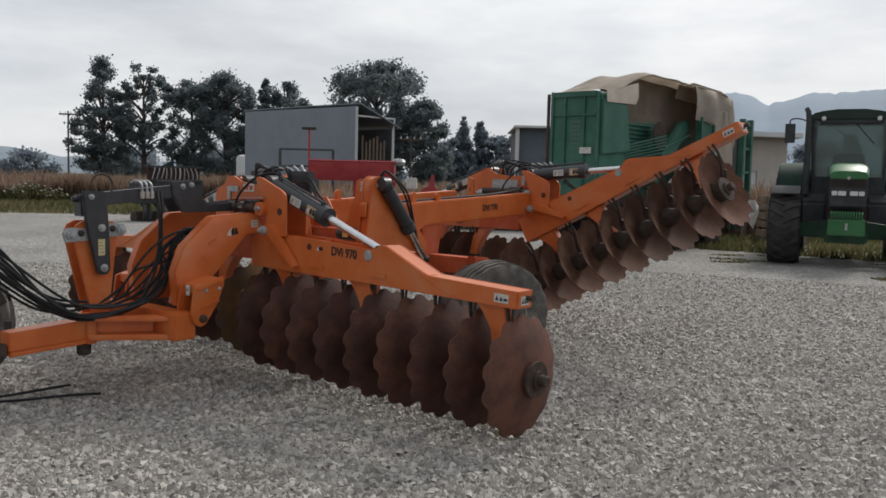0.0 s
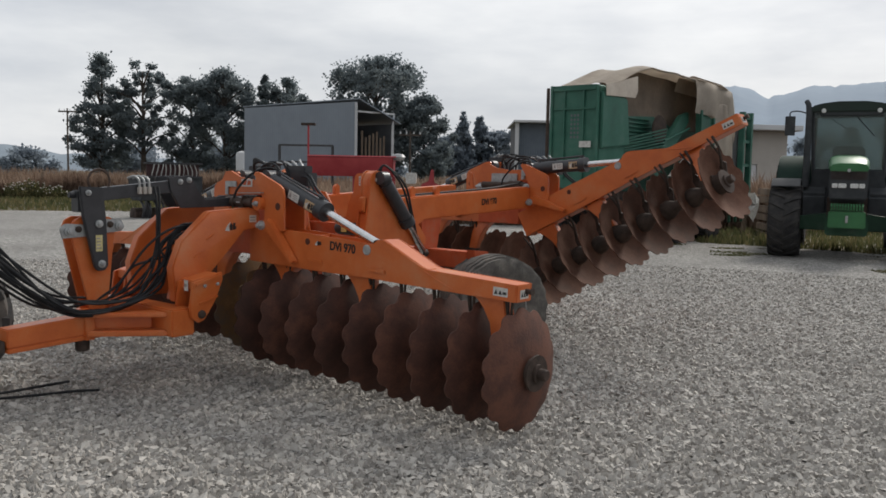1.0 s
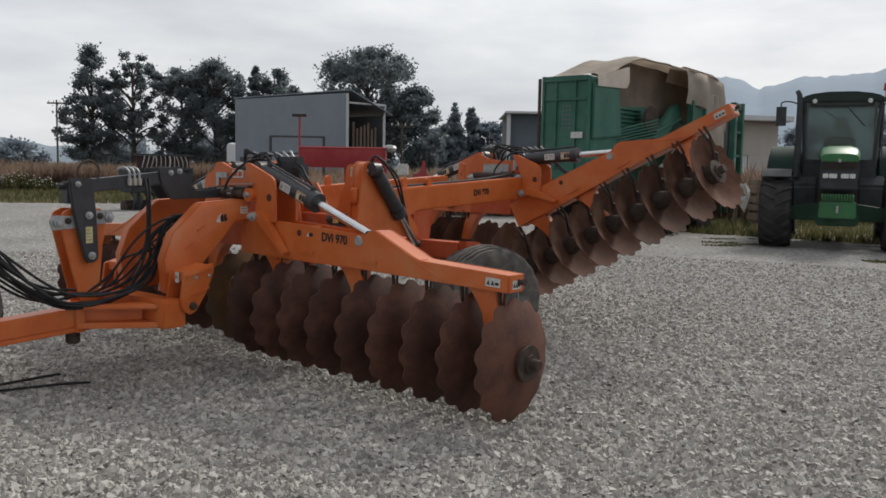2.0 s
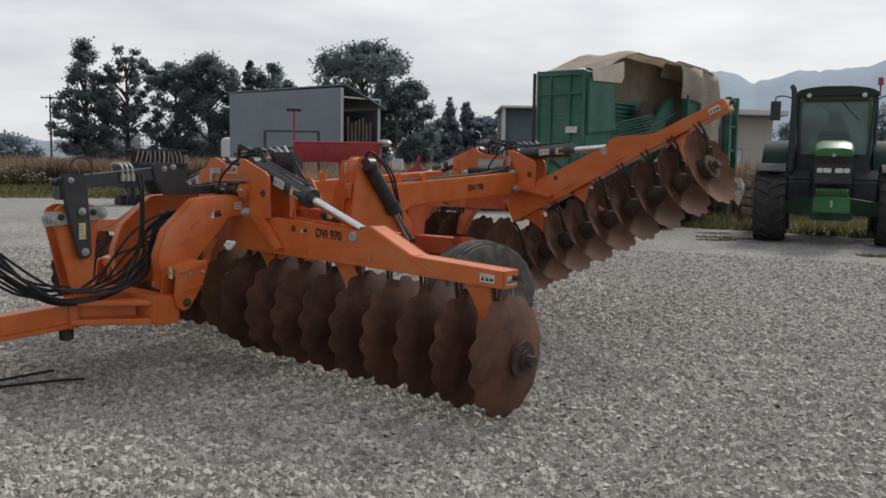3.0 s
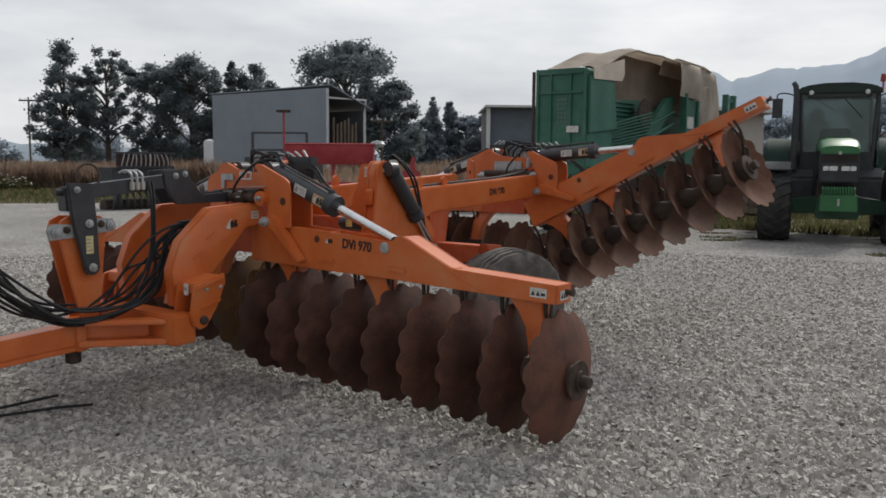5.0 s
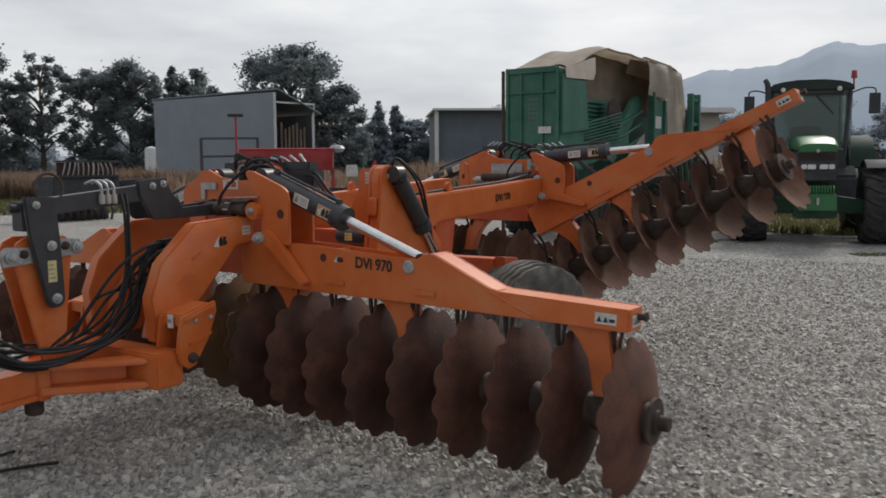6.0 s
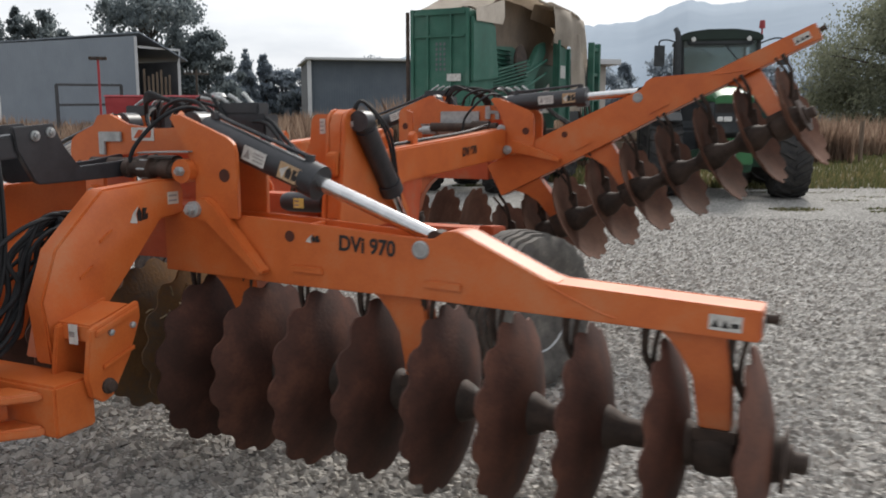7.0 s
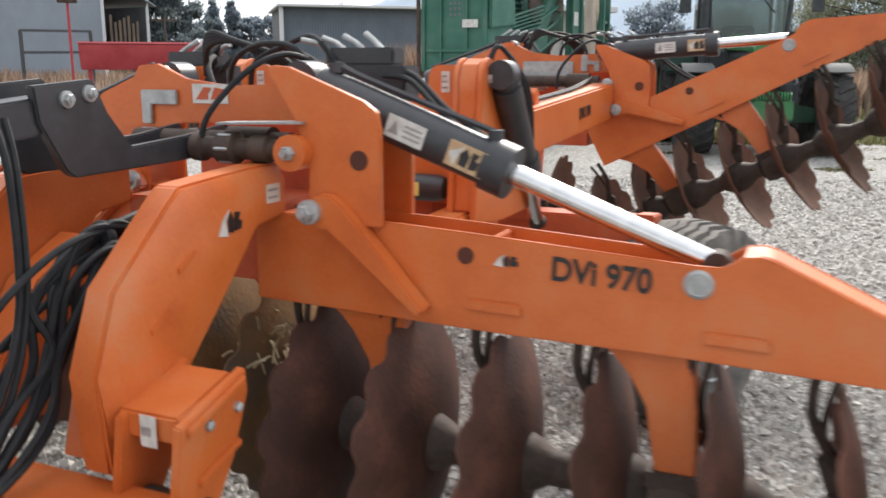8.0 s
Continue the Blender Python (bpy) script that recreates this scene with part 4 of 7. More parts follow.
for x0, x1 in ((MID + 0.02, MID + 0.045), (MID - 0.14, MID - 0.115)):
    bm = bmesh.new()
    prism(bm, [(-0.535, 1.37), (-0.545, 1.452), (-0.366, 1.466), (-0.325, 1.384), (-0.252, 1.296), (-0.04, 1.309), (0.13, 1.330), (0.145, 1.29), (0.12, 1.246), (-0.24, 1.239), (-0.44, 1.236), (-0.465, 1.25)], "x", x0, x1)
    crank = part("bell_crank", bm, BLACK, harrow, "black bell crank plate", soft=0.004)
    if x0 > MID:
        for y, z in ((-0.455, 1.420), (-0.385, 1.432)):
            pin(crank, (x1, y, z), "x", 0.016, 0.022, name="bolt")

bm = bmesh.new()
lathe(bm, [(0.03, -0.10), (0.042, -0.095), (0.046, -0.06), (0.046, 0.035), (0.03, 0.045)], 18, pose(MID - 0.19, -0.40, 1.318))
part("crank_roller", bm, TYRE, crank, "dusty grey roller")

# lengthwise beams, posts and lift rams
for sg in (1, -1):
    m = Matrix.Translation((MID, 0, 0)) @ Matrix.Diagonal((sg, 1, 1, 1))
    bm = bmesh.new()
    prism(bm, [(0.2, 0.86), (0.2, 0.97), (0.95, 0.99), (1.18, 1.30), (3.17, 1.41), (3.17, 1.20), (1.6, 1.125), (1.15, 0.88)], "x", 0.40, 0.53)
    beam = part("long_beam", bm, ORANGE, harrow, "orange lengthwise frame beam", m, soft=0.010)
    for y in (1.5, 1.82):
        bm = bmesh.new()
        prism(bm, [(y - 0.03, 1.30), (y + 0.03, 1.30), (y + 0.03, 1.385), (y, 1.41), (y - 0.03, 1.385)], "x", 0.44, 0.48)
        part("hose_lug", bm, ORANGE, beam, m=m, soft=0.004)
    if sg > 0:
        again("lettering", WORDS_SMALL, beam, Matrix.Translation((MID + 0.533, 2.5, 1.27)) @ pose(0, 0, 0, 0, -3, 90))
    arc = [(0.985 + 0.08 * math.cos(q), 1.45 + 0.08 * math.sin(q)) for q in [math.pi * k / 8 for k in range(9)]]
    cheek = [(1.58, 0.98), (1.50, 1.08), (1.12, 1.30), (1.065, 1.40)] + arc + [(0.905, 1.40), (0.86, 1.10), (0.84, 0.95), (1.15, 0.92), (1.58, 0.92)]
    for x0, x1 in ((0.448, 0.470), (0.538, 0.560)):
        bm = bmesh.new()
        prism(bm, cheek, "x", x0, x1)
        p = part("lift_post", bm, ORANGE, harrow, "orange round-topped post", m, soft=0.004)
    bm = bmesh.new()
    prism(bm, [(0.900, 1.28), (0.906, 1.40), (0.905, 1.45), (0.930, 1.505), (0.985, 1.529), (0.985, 1.515), (0.945, 1.495), (0.925, 1.45), (0.925, 1.30), (0.880, 0.99), (0.862, 0.99)], "x", 0.4703, 0.5377)
    part("post_face", bm, ORANGE, p, m=m, soft=0.004)
    bm = bmesh.new()
    prism(bm, [(0.852, 1.21), (0.853, 1.31), (0.895, 1.325), (0.885, 1.19)], "x", 0.475, 0.533)
    part("post_stop", bm, ORANGE, p, m=m, soft=0.006)
    bm = bmesh.new()
    top = [(0.375 + 0.045 * math.cos(q), 1.46 + 0.045 * math.sin(q)) for q in [math.pi * (0.5 + k / 10) for k in range(6)]]
    prism(bm, [(0.447, 1.0), (0.447, 1.505)] + top + [(0.318, 1.36), (0.26, 1.26), (0.20, 1.0)], "y", 0.955, 0.975)
    web = part("post_wing", bm, ORANGE, harrow, "orange side plate of the lift post", m, soft=0.004)
    sticker(web, m @ pose(0.40, 0.9535, 1.445), 0.032, 0.075, rows=3)
    bm = bmesh.new()
    rod(bm, (0.430, 0.985, 1.455), (0.575, 0.985, 1.455), 0.028)
    part("pin", bm, ZINC, p, m=m)
    cylinder_ram(m @ Vector((0.605, 1.0, 1.47)), m @ Vector((0.585, 1.53, 0.85)), 0.055, 0.60, "lift_ram", False)

def lug_mesh(R, W, sg):
    """One bent tread lug of an agricultural tyre that turns about the x axis."""
    bm = bmesh.new()
    vs = []
    for x, dq, w, r0, r1 in ((0.0, 0.0, 0.055, 0.94, 1.0), (0.26, -0.13, 0.06, 0.935, 0.995), (0.49, -0.25, 0.085, 0.84, 0.945)):
        for r, ww in ((r0, w * 1.3), (r1, w)):
            for d in (-1, 1):
                q = dq + d * ww / R * 0.5
                vs.append(bm.verts.new((sg * x * W, r * R * math.cos(q), r * R * math.sin(q))))
    for s in (0, 4):
        a = vs[s:s + 8]
        for f in ((2, 3, 7, 6), (0, 2, 6, 4), (1, 5, 7, 3)):
            bm.faces.new([a[i] for i in f])
    bm.faces.new([vs[i] for i in (0, 1, 3, 2)])
    bm.faces.new([vs[i] for i in (8, 10, 11, 9)])
    bmesh.ops.recalc_face_normals(bm, faces=bm.faces[:])
    return mesh_of("lug", bm, TYRE_DARK)


def lug_tyre(name, R, W, rim, lugs, mat, parent, label, m):
    """An agricultural tyre about the x axis with chevron lugs."""
    bm = bmesh.new()
    lathe(bm, [(rim, -W * 0.36), (rim + 0.04, -W * 0.46), (R * 0.84, -W * 0.5), (R * 0.925, -W * 0.44), (R * 0.95, -W * 0.2), (R * 0.955, 0), (R * 0.95, W * 0.2), (R * 0.925, W * 0.44), (R * 0.84, W * 0.5), (rim + 0.04, W * 0.46), (rim, W * 0.36)], 40)
    tyre = part(name, bm, mat, parent, label, m)
    pair = (lug_mesh(R, W, -1), lug_mesh(R, W, 1))
    for k in range(lugs * 2):
        again("lug", pair[k % 2], tyre, m @ Matrix.Rotation(2 * math.pi * k / (lugs * 2), 4, "X"))
    return tyre



# wheels
def transport_wheel(at):
    bm = bmesh.new()
    R, W = 0.44, 0.38
    prof = [(0.22, -W * 0.40), (0.30, -W * 0.50), (0.39, -W * 0.49), (0.418, -W * 0.45)]
    for k in range(7):
        c = (-0.36 + 0.12 * k) * W
        top = R - 0.055 * (c / (W * 0.5)) ** 2
        prof += [(top - 0.013, c - 0.055 * W), (top, c - 0.045 * W), (top, c + 0.045 * W), (top - 0.013, c + 0.055 * W)]
    prof += [(0.418, W * 0.45), (0.39, W * 0.49), (0.30, W * 0.50), (0.22, W * 0.40)]
    lathe(bm, prof, 96)
    for v in bm.verts:          # the tread ribs run in gentle waves
        r = math.hypot(v.co.y, v.co.z)
        if r > 0.40:
            v.co.x += 0.010 * math.sin(22 * math.atan2(v.co.z, v.co.y))
    wheel = part("wheel", bm, TYRE, harrow, "worn ribbed implement tyre, dusty", at)
    bm = bmesh.new()
    lathe(bm, [(0.215, -0.15), (0.225, -0.16), (0.20, -0.12), (0.10, -0.05), (0.07, -0.10), (0.07, 0.10), (0.10, 0.05), (0.20, 0.12), (0.225, 0.16), (0.215, 0.15)], 28)
    part("rim", bm, ZINC, wheel, "pale dusty rim", at)
    return wheel


for x, turn in ((0.775, -20), (2 * MID - 0.775, 20)):
    transport_wheel(pose(x, 1.695, 0.437, 0, 0, turn))
bm = bmesh.new()
box(bm, (2 * MID - 0.55, 1.62, 0.74), (0.55, 1.76, 0.88))
axle = part("axle_tube", bm, ORANGE_DULL, harrow, soft=0.008)
for x in (0.60, 2 * MID - 0.60):
    bm = bmesh.new()
    prism(bm, [(1.60, 0.90), (1.80, 0.88), (1.82, 0.40), (1.70, 0.38)], "x", x - 0.04, x + 0.04)
    part("wheel_arm", bm, ORANGE_DULL, axle, soft=0.006)
    bm = bmesh.new()
    rod(bm, (x, 1.75, 0.437), (x + math.copysign(0.2, x), 1.70, 0.437), 0.045)
    part("stub_axle", bm, SHAFT, axle)
for x in (MID + 0.465, MID - 0.465):
    bm = bmesh.new()
    prism(bm, [(1.60, 0.84), (1.78, 0.84), (1.84, 1.15), (1.56, 1.13)], "x", x - 0.05, x + 0.05)
    part("axle_bracket", bm, ORANGE_DULL, axle, soft=0.006)


def hose(pts, r=0.012, name="hose"):
    bm = bmesh.new()
    tube(bm, smooth_path(pts, 7), r, 8)
    return part(name, bm, HOSE, harrow)


# feed hoses from the tractor along the drawbar to the arms
for k in range(9):
    j, q = k % 3 - 1, k // 3
    dx, dz = 0.026 * j + random.uniform(-0.018, 0.018), 0.024 * q + random.uniform(-0.022, 0.022)
    up = 0.10 * q + random.uniform(-0.04, 0.05)
    run = [(MID - 0.20 + dx, -2.65, 1.50 + up), (MID - 0.10 + 2 * dx, -2.15, 1.25 + up), (MID + 2 * dx, -1.72, 0.86 + dz + 0.7 * up), (MID + 0.06 + dx, -1.38, 0.615 + dz + 0.25 * up),
           (MID + 0.12 + dx, -1.15, 0.575 + dz), (MID + 0.13 + dx, -0.88, 0.60 + dz), (MID + 0.12 + dx, -0.69 - dz, 0.70 + dz), (MID + 0.11 + dx, -0.595 - dz, 0.86), (MID + 0.11 + dx, -0.56 - dz, 1.01),
           (MID + 0.115 + dx, -0.475, 1.085 + 0.6 * dz), (MID + 0.12 + dx, -0.36, 1.09 + 0.6 * dz), (MID + 0.06 + dx, -0.1, 1.15)]
    run = [Vector(p) + Vector((random.uniform(-0.016, 0.016), random.uniform(-0.030, 0.030), random.uniform(-0.022, 0.022))) for p in run]
    hose(run, random.uniform(0.008, 0.0105))
hose([(MID + 0.13, -0.36, 1.11), (MID + 0.13, -0.52, 1.115), (MID + 0.12, -0.66, 1.06), (MID + 0.09, -0.78, 0.95), (MID + 0.03, -0.92, 0.74), (MID, -1.08, 0.63)], 0.009)
for k in range(3):
    hose([(MID + 0.12, -0.40, 1.09 - 0.02 * k), (MID + 0.10 - 0.03 * k, -0.60, 1.02 - 0.06 * k), (MID + 0.06 - 0.03 * k, -0.70 - 0.05 * k, 0.84), (MID + 0.02, -0.86 - 0.06 * k, 0.69 - 0.02 * k), (MID - 0.02, -1.12, 0.62 + 0.02 * k), (MID - 0.05 + 0.04 * k, -1.42, 0.63 + 0.05 * k), (MID - 0.06, -1.75, 0.86 + 0.07 * k), (MID - 0.14, -2.18, 1.24 + 0.08 * k), (MID - 0.20, -2.65, 1.50 + 0.08 * k)], 0.0085)
bm = bmesh.new()
lathe(bm, [(0.040, -0.012), (0.044, -0.006), (0.044, 0.006), (0.040, 0.012)], 14, pose(MID + 0.11, -0.44, 1.095, 0, 0, 80))
part("hose_tie", bm, HOSE, harrow)
# clips and elbows on the levelling arm
for k in range(3):
    y = -0.72 + 0.036 * k
    bm = bmesh.new()
    box(bm, (MID + 0.018, y - 0.012, 1.335), (MID + 0.044, y + 0.012, 1.385))
    part("hose_clip", bm, CREAM, link, "pale plastic hose clip", soft=0.004)
    bm = bmesh.new()
    tube(bm, smooth_path([(MID + 0.030, y, 1.38), (MID + 0.028, y - 0.004, 1.43), (MID + 0.0, y - 0.025, 1.455), (MID - 0.04, y - 0.045, 1.44)], 4), 0.008, 8)
    part("elbow_fitting", bm, ZINC, link, "bright elbow fitting")
# drops from the levelling arm
for k in range(2):
    hose([(MID + 0.05, -0.66 + 0.03 * k, 1.385), (MID + 0.095, -0.67 + 0.02 * k, 1.25), (MID + 0.10, -0.69 + 0.02 * k, 0.95), (MID + 0.10, -0.82 + 0.03 * k, 0.72), (MID + 0.02, -1.0, 0.62)], 0.0085)


def manifold(o, sg):
    """Valve block with bright fittings and hose loops on the back of a tower."""
    o = Vector(o)
    m = Matrix.Translation(o) @ Matrix.Diagonal((sg, 1, 1, 1))
    bm = bmesh.new()
    box(bm, (-0.14, 0.24, 1.40), (0.16, 0.34, 1.50))
    box(bm, (-0.10, 0.25, 1.50), (0.12, 0.33, 1.55))
    block = part("valve_block", bm, BLACK, harrow, "black hydraulic valve block with bright fittings", m, soft=0.006)
    for k in range(4):
        bm = bmesh.new()
        x = -0.10 + 0.06 * k
        tube(bm, [(x, 0.27, 1.54), (x - 0.03, 0.25 + 0.01 * k, 1.565), (x - 0.07, 0.235 + 0.02 * k, 1.572 + 0.006 * k)], [0.009, 0.0075, 0.009], 8)
        part("fitting", bm, ZINC, block, m=m)
    for k in range(3):
        x = -0.12 + 0.04 * k
        pts = [(x, 0.24, 1.48), (x - 0.10, 0.26, 1.555 + 0.012 * k), (x - 0.24, 0.28 + 0.02 * k, 1.56), (x - 0.36, 0.32, 1.50), (x - 0.40, 0.36, 1.36)]
        if k == 1:
            pts = [(x, 0.24, 1.48), (x - 0.08, 0.16, 1.53), (x - 0.14, 0.05, 1.49), (x - 0.24, -0.02, 1.36), (-0.34, -0.03, 1.24)]
        hose([m @ Vector(p) for p in pts], 0.009)
    for k in range(2):
        pts = [(0.08, 0.25, 1.47), (0.18, 0.23, 1.46), (0.30, 0.19, 1.37), (0.44, 0.16, 1.29)]
        hose([m @ Vector((p[0], p[1] + 0.02 * k, p[2] + 0.015 * k)) for p in pts], 0.009)


manifold((0, 0, 0), 1)
manifold((2 * MID, STAG, 0), -1)
manifold(REAR, 1)
manifold(REAR + Vector((2 * MID, STAG, 0.03)), -1)
# hoses across the middle
for o in (Vector((0, 0, 0)), REAR):
    for k in range(4):
        hose([o + Vector(p) for p in ((-0.66, 0.42, 1.47), (-0.60, 0.36, 1.56 + 0.012 * k), (-0.48, 0.34, 1.575), (-0.36 + 0.02 * k, 0.36, 1.51), (-0.30, 0.42, 1.40))], 0.011)
    bm = bmesh.new()
    rod(bm, o + Vector((-0.64, 0.06, 1.285)), o + Vector((-0.10, 0.06, 1.285)), 0.034)
    rod(bm, o + Vector((-0.30, 0.06, 1.285)), o + Vector((-0.16, 0.06, 1.285)), 0.048)
    part("tie_rod", bm, SHAFT, harrow, "grey threaded tie rod")
# lift ram hoses
for k in range(2):
    hose([(0.12, 1.00 + 0.03 * k, 1.50), (0.15, 1.06, 1.57), (0.20, 1.20 + 0.04 * k, 1.42), (0.19, 1.32 + 0.02 * k, 1.20), (0.17, 1.42, 1.02)], 0.009)
for k in range(2):
    hose([(MID + 0.43 + 0.026 * k, 1.25, 1.318), (MID + 0.43 + 0.026 * k, 1.9, 1.352), (MID + 0.425 + 0.026 * k, 2.6, 1.390), (MID + 0.40, 3.15, 1.44)], 0.008)

# black pressure vessel under the lift posts, with a yellow sticker
bm = bmesh.new()
lathe(bm, [(0.02, -0.26), (0.04, -0.25), (0.05, -0.22), (0.05, -0.04), (0.04, -0.01), (0.02, 0.0)], 18, pose(0, 0.93, 1.06))
vessel = part("pressure_vessel", bm, BLACK, harrow, "black pressure vessel with yellow sticker")
sticker(vessel, pose(-0.125, 0.878, 1.06), 0.06, 0.05, YELLOW, 2, "yellow sticker")
# link from the bell crank to the tower
bm = bmesh.new()
lathe(bm, [(0.026, -0.37), (0.040, -0.365), (0.040, -0.335), (0.030, -0.33), (0.030, -0.285), (0.044, -0.28), (0.044, -0.225), (0.028, -0.22), (0.028, -0.175), (0.038, -0.17), (0.038, -0.12), (0.026, -0.115), (0.026, -0.07)], 18, pose(0, -0.015, 1.278))
link = part("crank_coupling", bm, SHAFT, harrow, "greasy grey coupling beside the tower")
bm = bmesh.new()
lathe(bm, [(0.0445, -0.275), (0.0460, -0.27), (0.0460, -0.235), (0.0445, -0.23)], 6, pose(0, -0.015, 1.278))
part("lock_nut", bm, ZINC, link)
bm = bmesh.new()
prism(bm, [(-0.27, 1.342), (0.0, 1.350), (0.0, 1.356), (-0.27, 1.348)], "y", -0.05, 0.03)
part("cover_strip", bm, ZINC, link, "bright cover strip")
bm = bmesh.new()
lathe(bm, [(0.028, -0.035), (0.048, -0.035), (0.048, 0.035), (0.028, 0.035)], 18, pose(-0.03, -0.03, 1.275, 0, 0, 90))
part("pin_boss", bm, ORANGE, link)
# big gusset and cross tube under the lift posts
bm = bmesh.new()
box(bm, (MID - 0.50, 1.012, 0.93), (MID + 0.33, 1.16, 1.09))
part("cross_tube", bm, ORANGE_DULL, harrow, soft=0.008)
for sg in (1, -1):
    m = Matrix.Translation((MID, 0, 0)) @ Matrix.Diagonal((sg, 1, 1, 1))
    bm = bmesh.new()
    prism(bm, [(0.06, 0.95), (0.08, 1.12), (0.24, 1.34), (0.447, 1.36), (0.447, 0.95)], "y", 1.165, 1.185)
    part("post_plate", bm, ORANGE, harrow, m=m, soft=0.004)

# straw and dried mud caught on the innermost front discs
rnd = random.Random(8)
for cx, cy, cz, n in ((-0.33, 0.27, 0.64, 60), (-0.22, 0.20, 0.68, 50)):
    bm = bmesh.new()
    for k in range(n):
        c = Vector((cx + rnd.gauss(0, 0.035), cy + rnd.gauss(0, 0.06), cz + rnd.gauss(0, 0.035)))
        d = Vector((rnd.uniform(-1, 1), rnd.uniform(-1, 1), rnd.uniform(-1.6, -0.2))).normalized() * rnd.uniform(0.03, 0.09)
        tube(bm, [c, c + d * 0.5 + Vector((0, 0, 0.005)), c + d], 0.0035, 4)
    tagged(part("caught_straw", bm, PALE_STRAW, harrow, "pale straw caught on a muddy disc"), kind="stuff")


# ---- parked tractor ----
def farm_wheel(parent, at, R, W, rim, sg, lab):
    w = lug_tyre("wheel", R, W, rim, 18, TYRE_DARK, parent, lab, Matrix.Translation(at))
    bm = bmesh.new()
    lathe(bm, [(rim + 0.01, sg * W * 0.38), (rim - 0.03, sg * W * 0.36), (rim - 0.06, sg * W * 0.12), (0.22, sg * W * 0.06), (0.20, sg * W * 0.24), (0.10, sg * W * 0.26)], 24)
    part("rim", bm, FARM_GREEN, w, "dark green rim", Matrix.Translation(at))
    return w


def tractor(m):
    """Facing -y in its own axes, front axle over the origin."""
    t = thing("tractor", m, "green farm tractor with tall cab parked on the gravel edge", "tractor")
    for sg in (-1, 1):
        farm_wheel(t, Vector((sg * 1.03, 0, 0.675)), 0.69, 0.55, 0.36, sg, "black lugged front tyre")
        farm_wheel(t, Vector((sg * 1.06, 2.65, 0.905)), 0.92, 0.60, 0.50, sg, "black lugged rear tyre")
        bm = bmesh.new()
        arc = [(0.80 * math.cos(q), 0.70 + 0.76 * math.sin(q)) for q in np.linspace(1.0, 2.2, 10)]
        prism(bm, arc + [(p[0] * 0.97, 0.70 + (p[1] - 0.70) * 0.97) for p in arc[::-1]], "x", sg * 1.03 - 0.25, sg * 1.03 + 0.25)
        part("front_mudguard", bm, MATT_BLACK, t, "black front mudguard", soft=0.01)
        bm = bmesh.new()
        arc = [(2.65 + 1.08 * math.cos(q), 0.90 + 1.06 * math.sin(q)) for q in np.linspace(0.5, 2.75, 16)]
        prism(bm, arc + [(2.65 + (p[0] - 2.65) * 0.94, 0.90 + (p[1] - 0.90) * 0.94) for p in arc[::-1]], "x", sg * 1.02 - 0.30, sg * 1.02 + 0.20)
        prism(bm, [(1.62, 1.15), (1.80, 1.62), (2.2, 1.90), (2.6, 1.92), (2.6, 1.2)], "x", sg * 0.68 - 0.03, sg * 0.68 + 0.03)
        part("rear_mudguard", bm, MUDGUARD, t, "dark green rear mudguard", soft=0.05)
    bm = bmesh.new()
    prism(bm, [(-0.95, 0.52), (0.95, 0.52), (0.95, 0.74), (0.30, 0.84), (-0.30, 0.84), (-0.95, 0.74)], "y", -0.14, 0.14)
    part("front_axle", bm, FARM_GREEN, t, soft=0.02)
    bm = bmesh.new()
    box(bm, (-0.33, -0.2, 0.62), (0.33, 3.0, 1.15))
    part("chassis", bm, SHAFT, t, "dark chassis and gearbox", soft=0.03)
    # engine sides in black, with the green drooping hood over them
    bm = bmesh.new()
    prism(bm, [(-0.29, 1.04), (-0.30, 1.66), (0.30, 1.66), (0.29, 1.04)], "y", -0.30, 1.28)
    part("engine_panel", bm, MATT_BLACK, t, "black engine side panels", soft=0.02)
    bm = bmesh.new()
    loops = []
    for y, w, z0, z1 in ((-0.76, 0.285, 1.60, 1.72), (-0.60, 0.315, 1.62, 1.80), (-0.20, 0.33, 1.64, 1.87), (0.50, 0.335, 1.66, 1.91), (1.29, 0.34, 1.68, 1.93)):
        ring = [(-w, z0), (-w * 1.01, z0 + 0.55 * (z1 - z0)), (-w * 0.88, z0 + 0.86 * (z1 - z0)), (-w * 0.55, z1), (w * 0.55, z1), (w * 0.88, z0 + 0.86 * (z1 - z0)), (w * 1.01, z0 + 0.55 * (z1 - z0)), (w, z0)]
        loops.append([bm.verts.new((x, y, z)) for x, z in ring])
    for p, q in zip(loops, loops[1:]):
        for i in range(8):
            bm.faces.new((p[i], p[(i + 1) % 8], q[(i + 1) % 8], q[i]))
    bm.faces.new(loops[0])
    bm.faces.new(loops[-1][::-1])
    hood = part("hood", bm, HOOD_GREEN, t, "green sloping hood", soft=0.012)
    bm = bmesh.new()
    prism(bm, [(-0.30, 1.10), (-0.315, 1.40), (-0.31, 1.60), (-0.27, 1.66), (0.27, 1.66), (0.31, 1.60), (0.315, 1.40), (0.30, 1.10)], "y", -0.745, 0.30)
    grille = part("grille", bm, MATT_BLACK, hood, "black nose grille", soft=0.02)
    for k in range(9):
        bm = bmesh.new()
        box(bm, (-0.29, -0.765, 1.45 + 0.018 * k), (0.29, -0.757, 1.456 + 0.018 * k))
        part("grille_bar", bm, SHAFT, grille)
    for x0, x1 in ((-0.26, -0.17), (-0.16, -0.03), (0.03, 0.16), (0.17, 0.26)):
        bm = bmesh.new()
        box(bm, (x0, -0.775, 1.30), (x1, -0.75, 1.38))
        part("headlamp", bm, LENS, hood, "clear headlamp", soft=0.008)
    bm = bmesh.new()
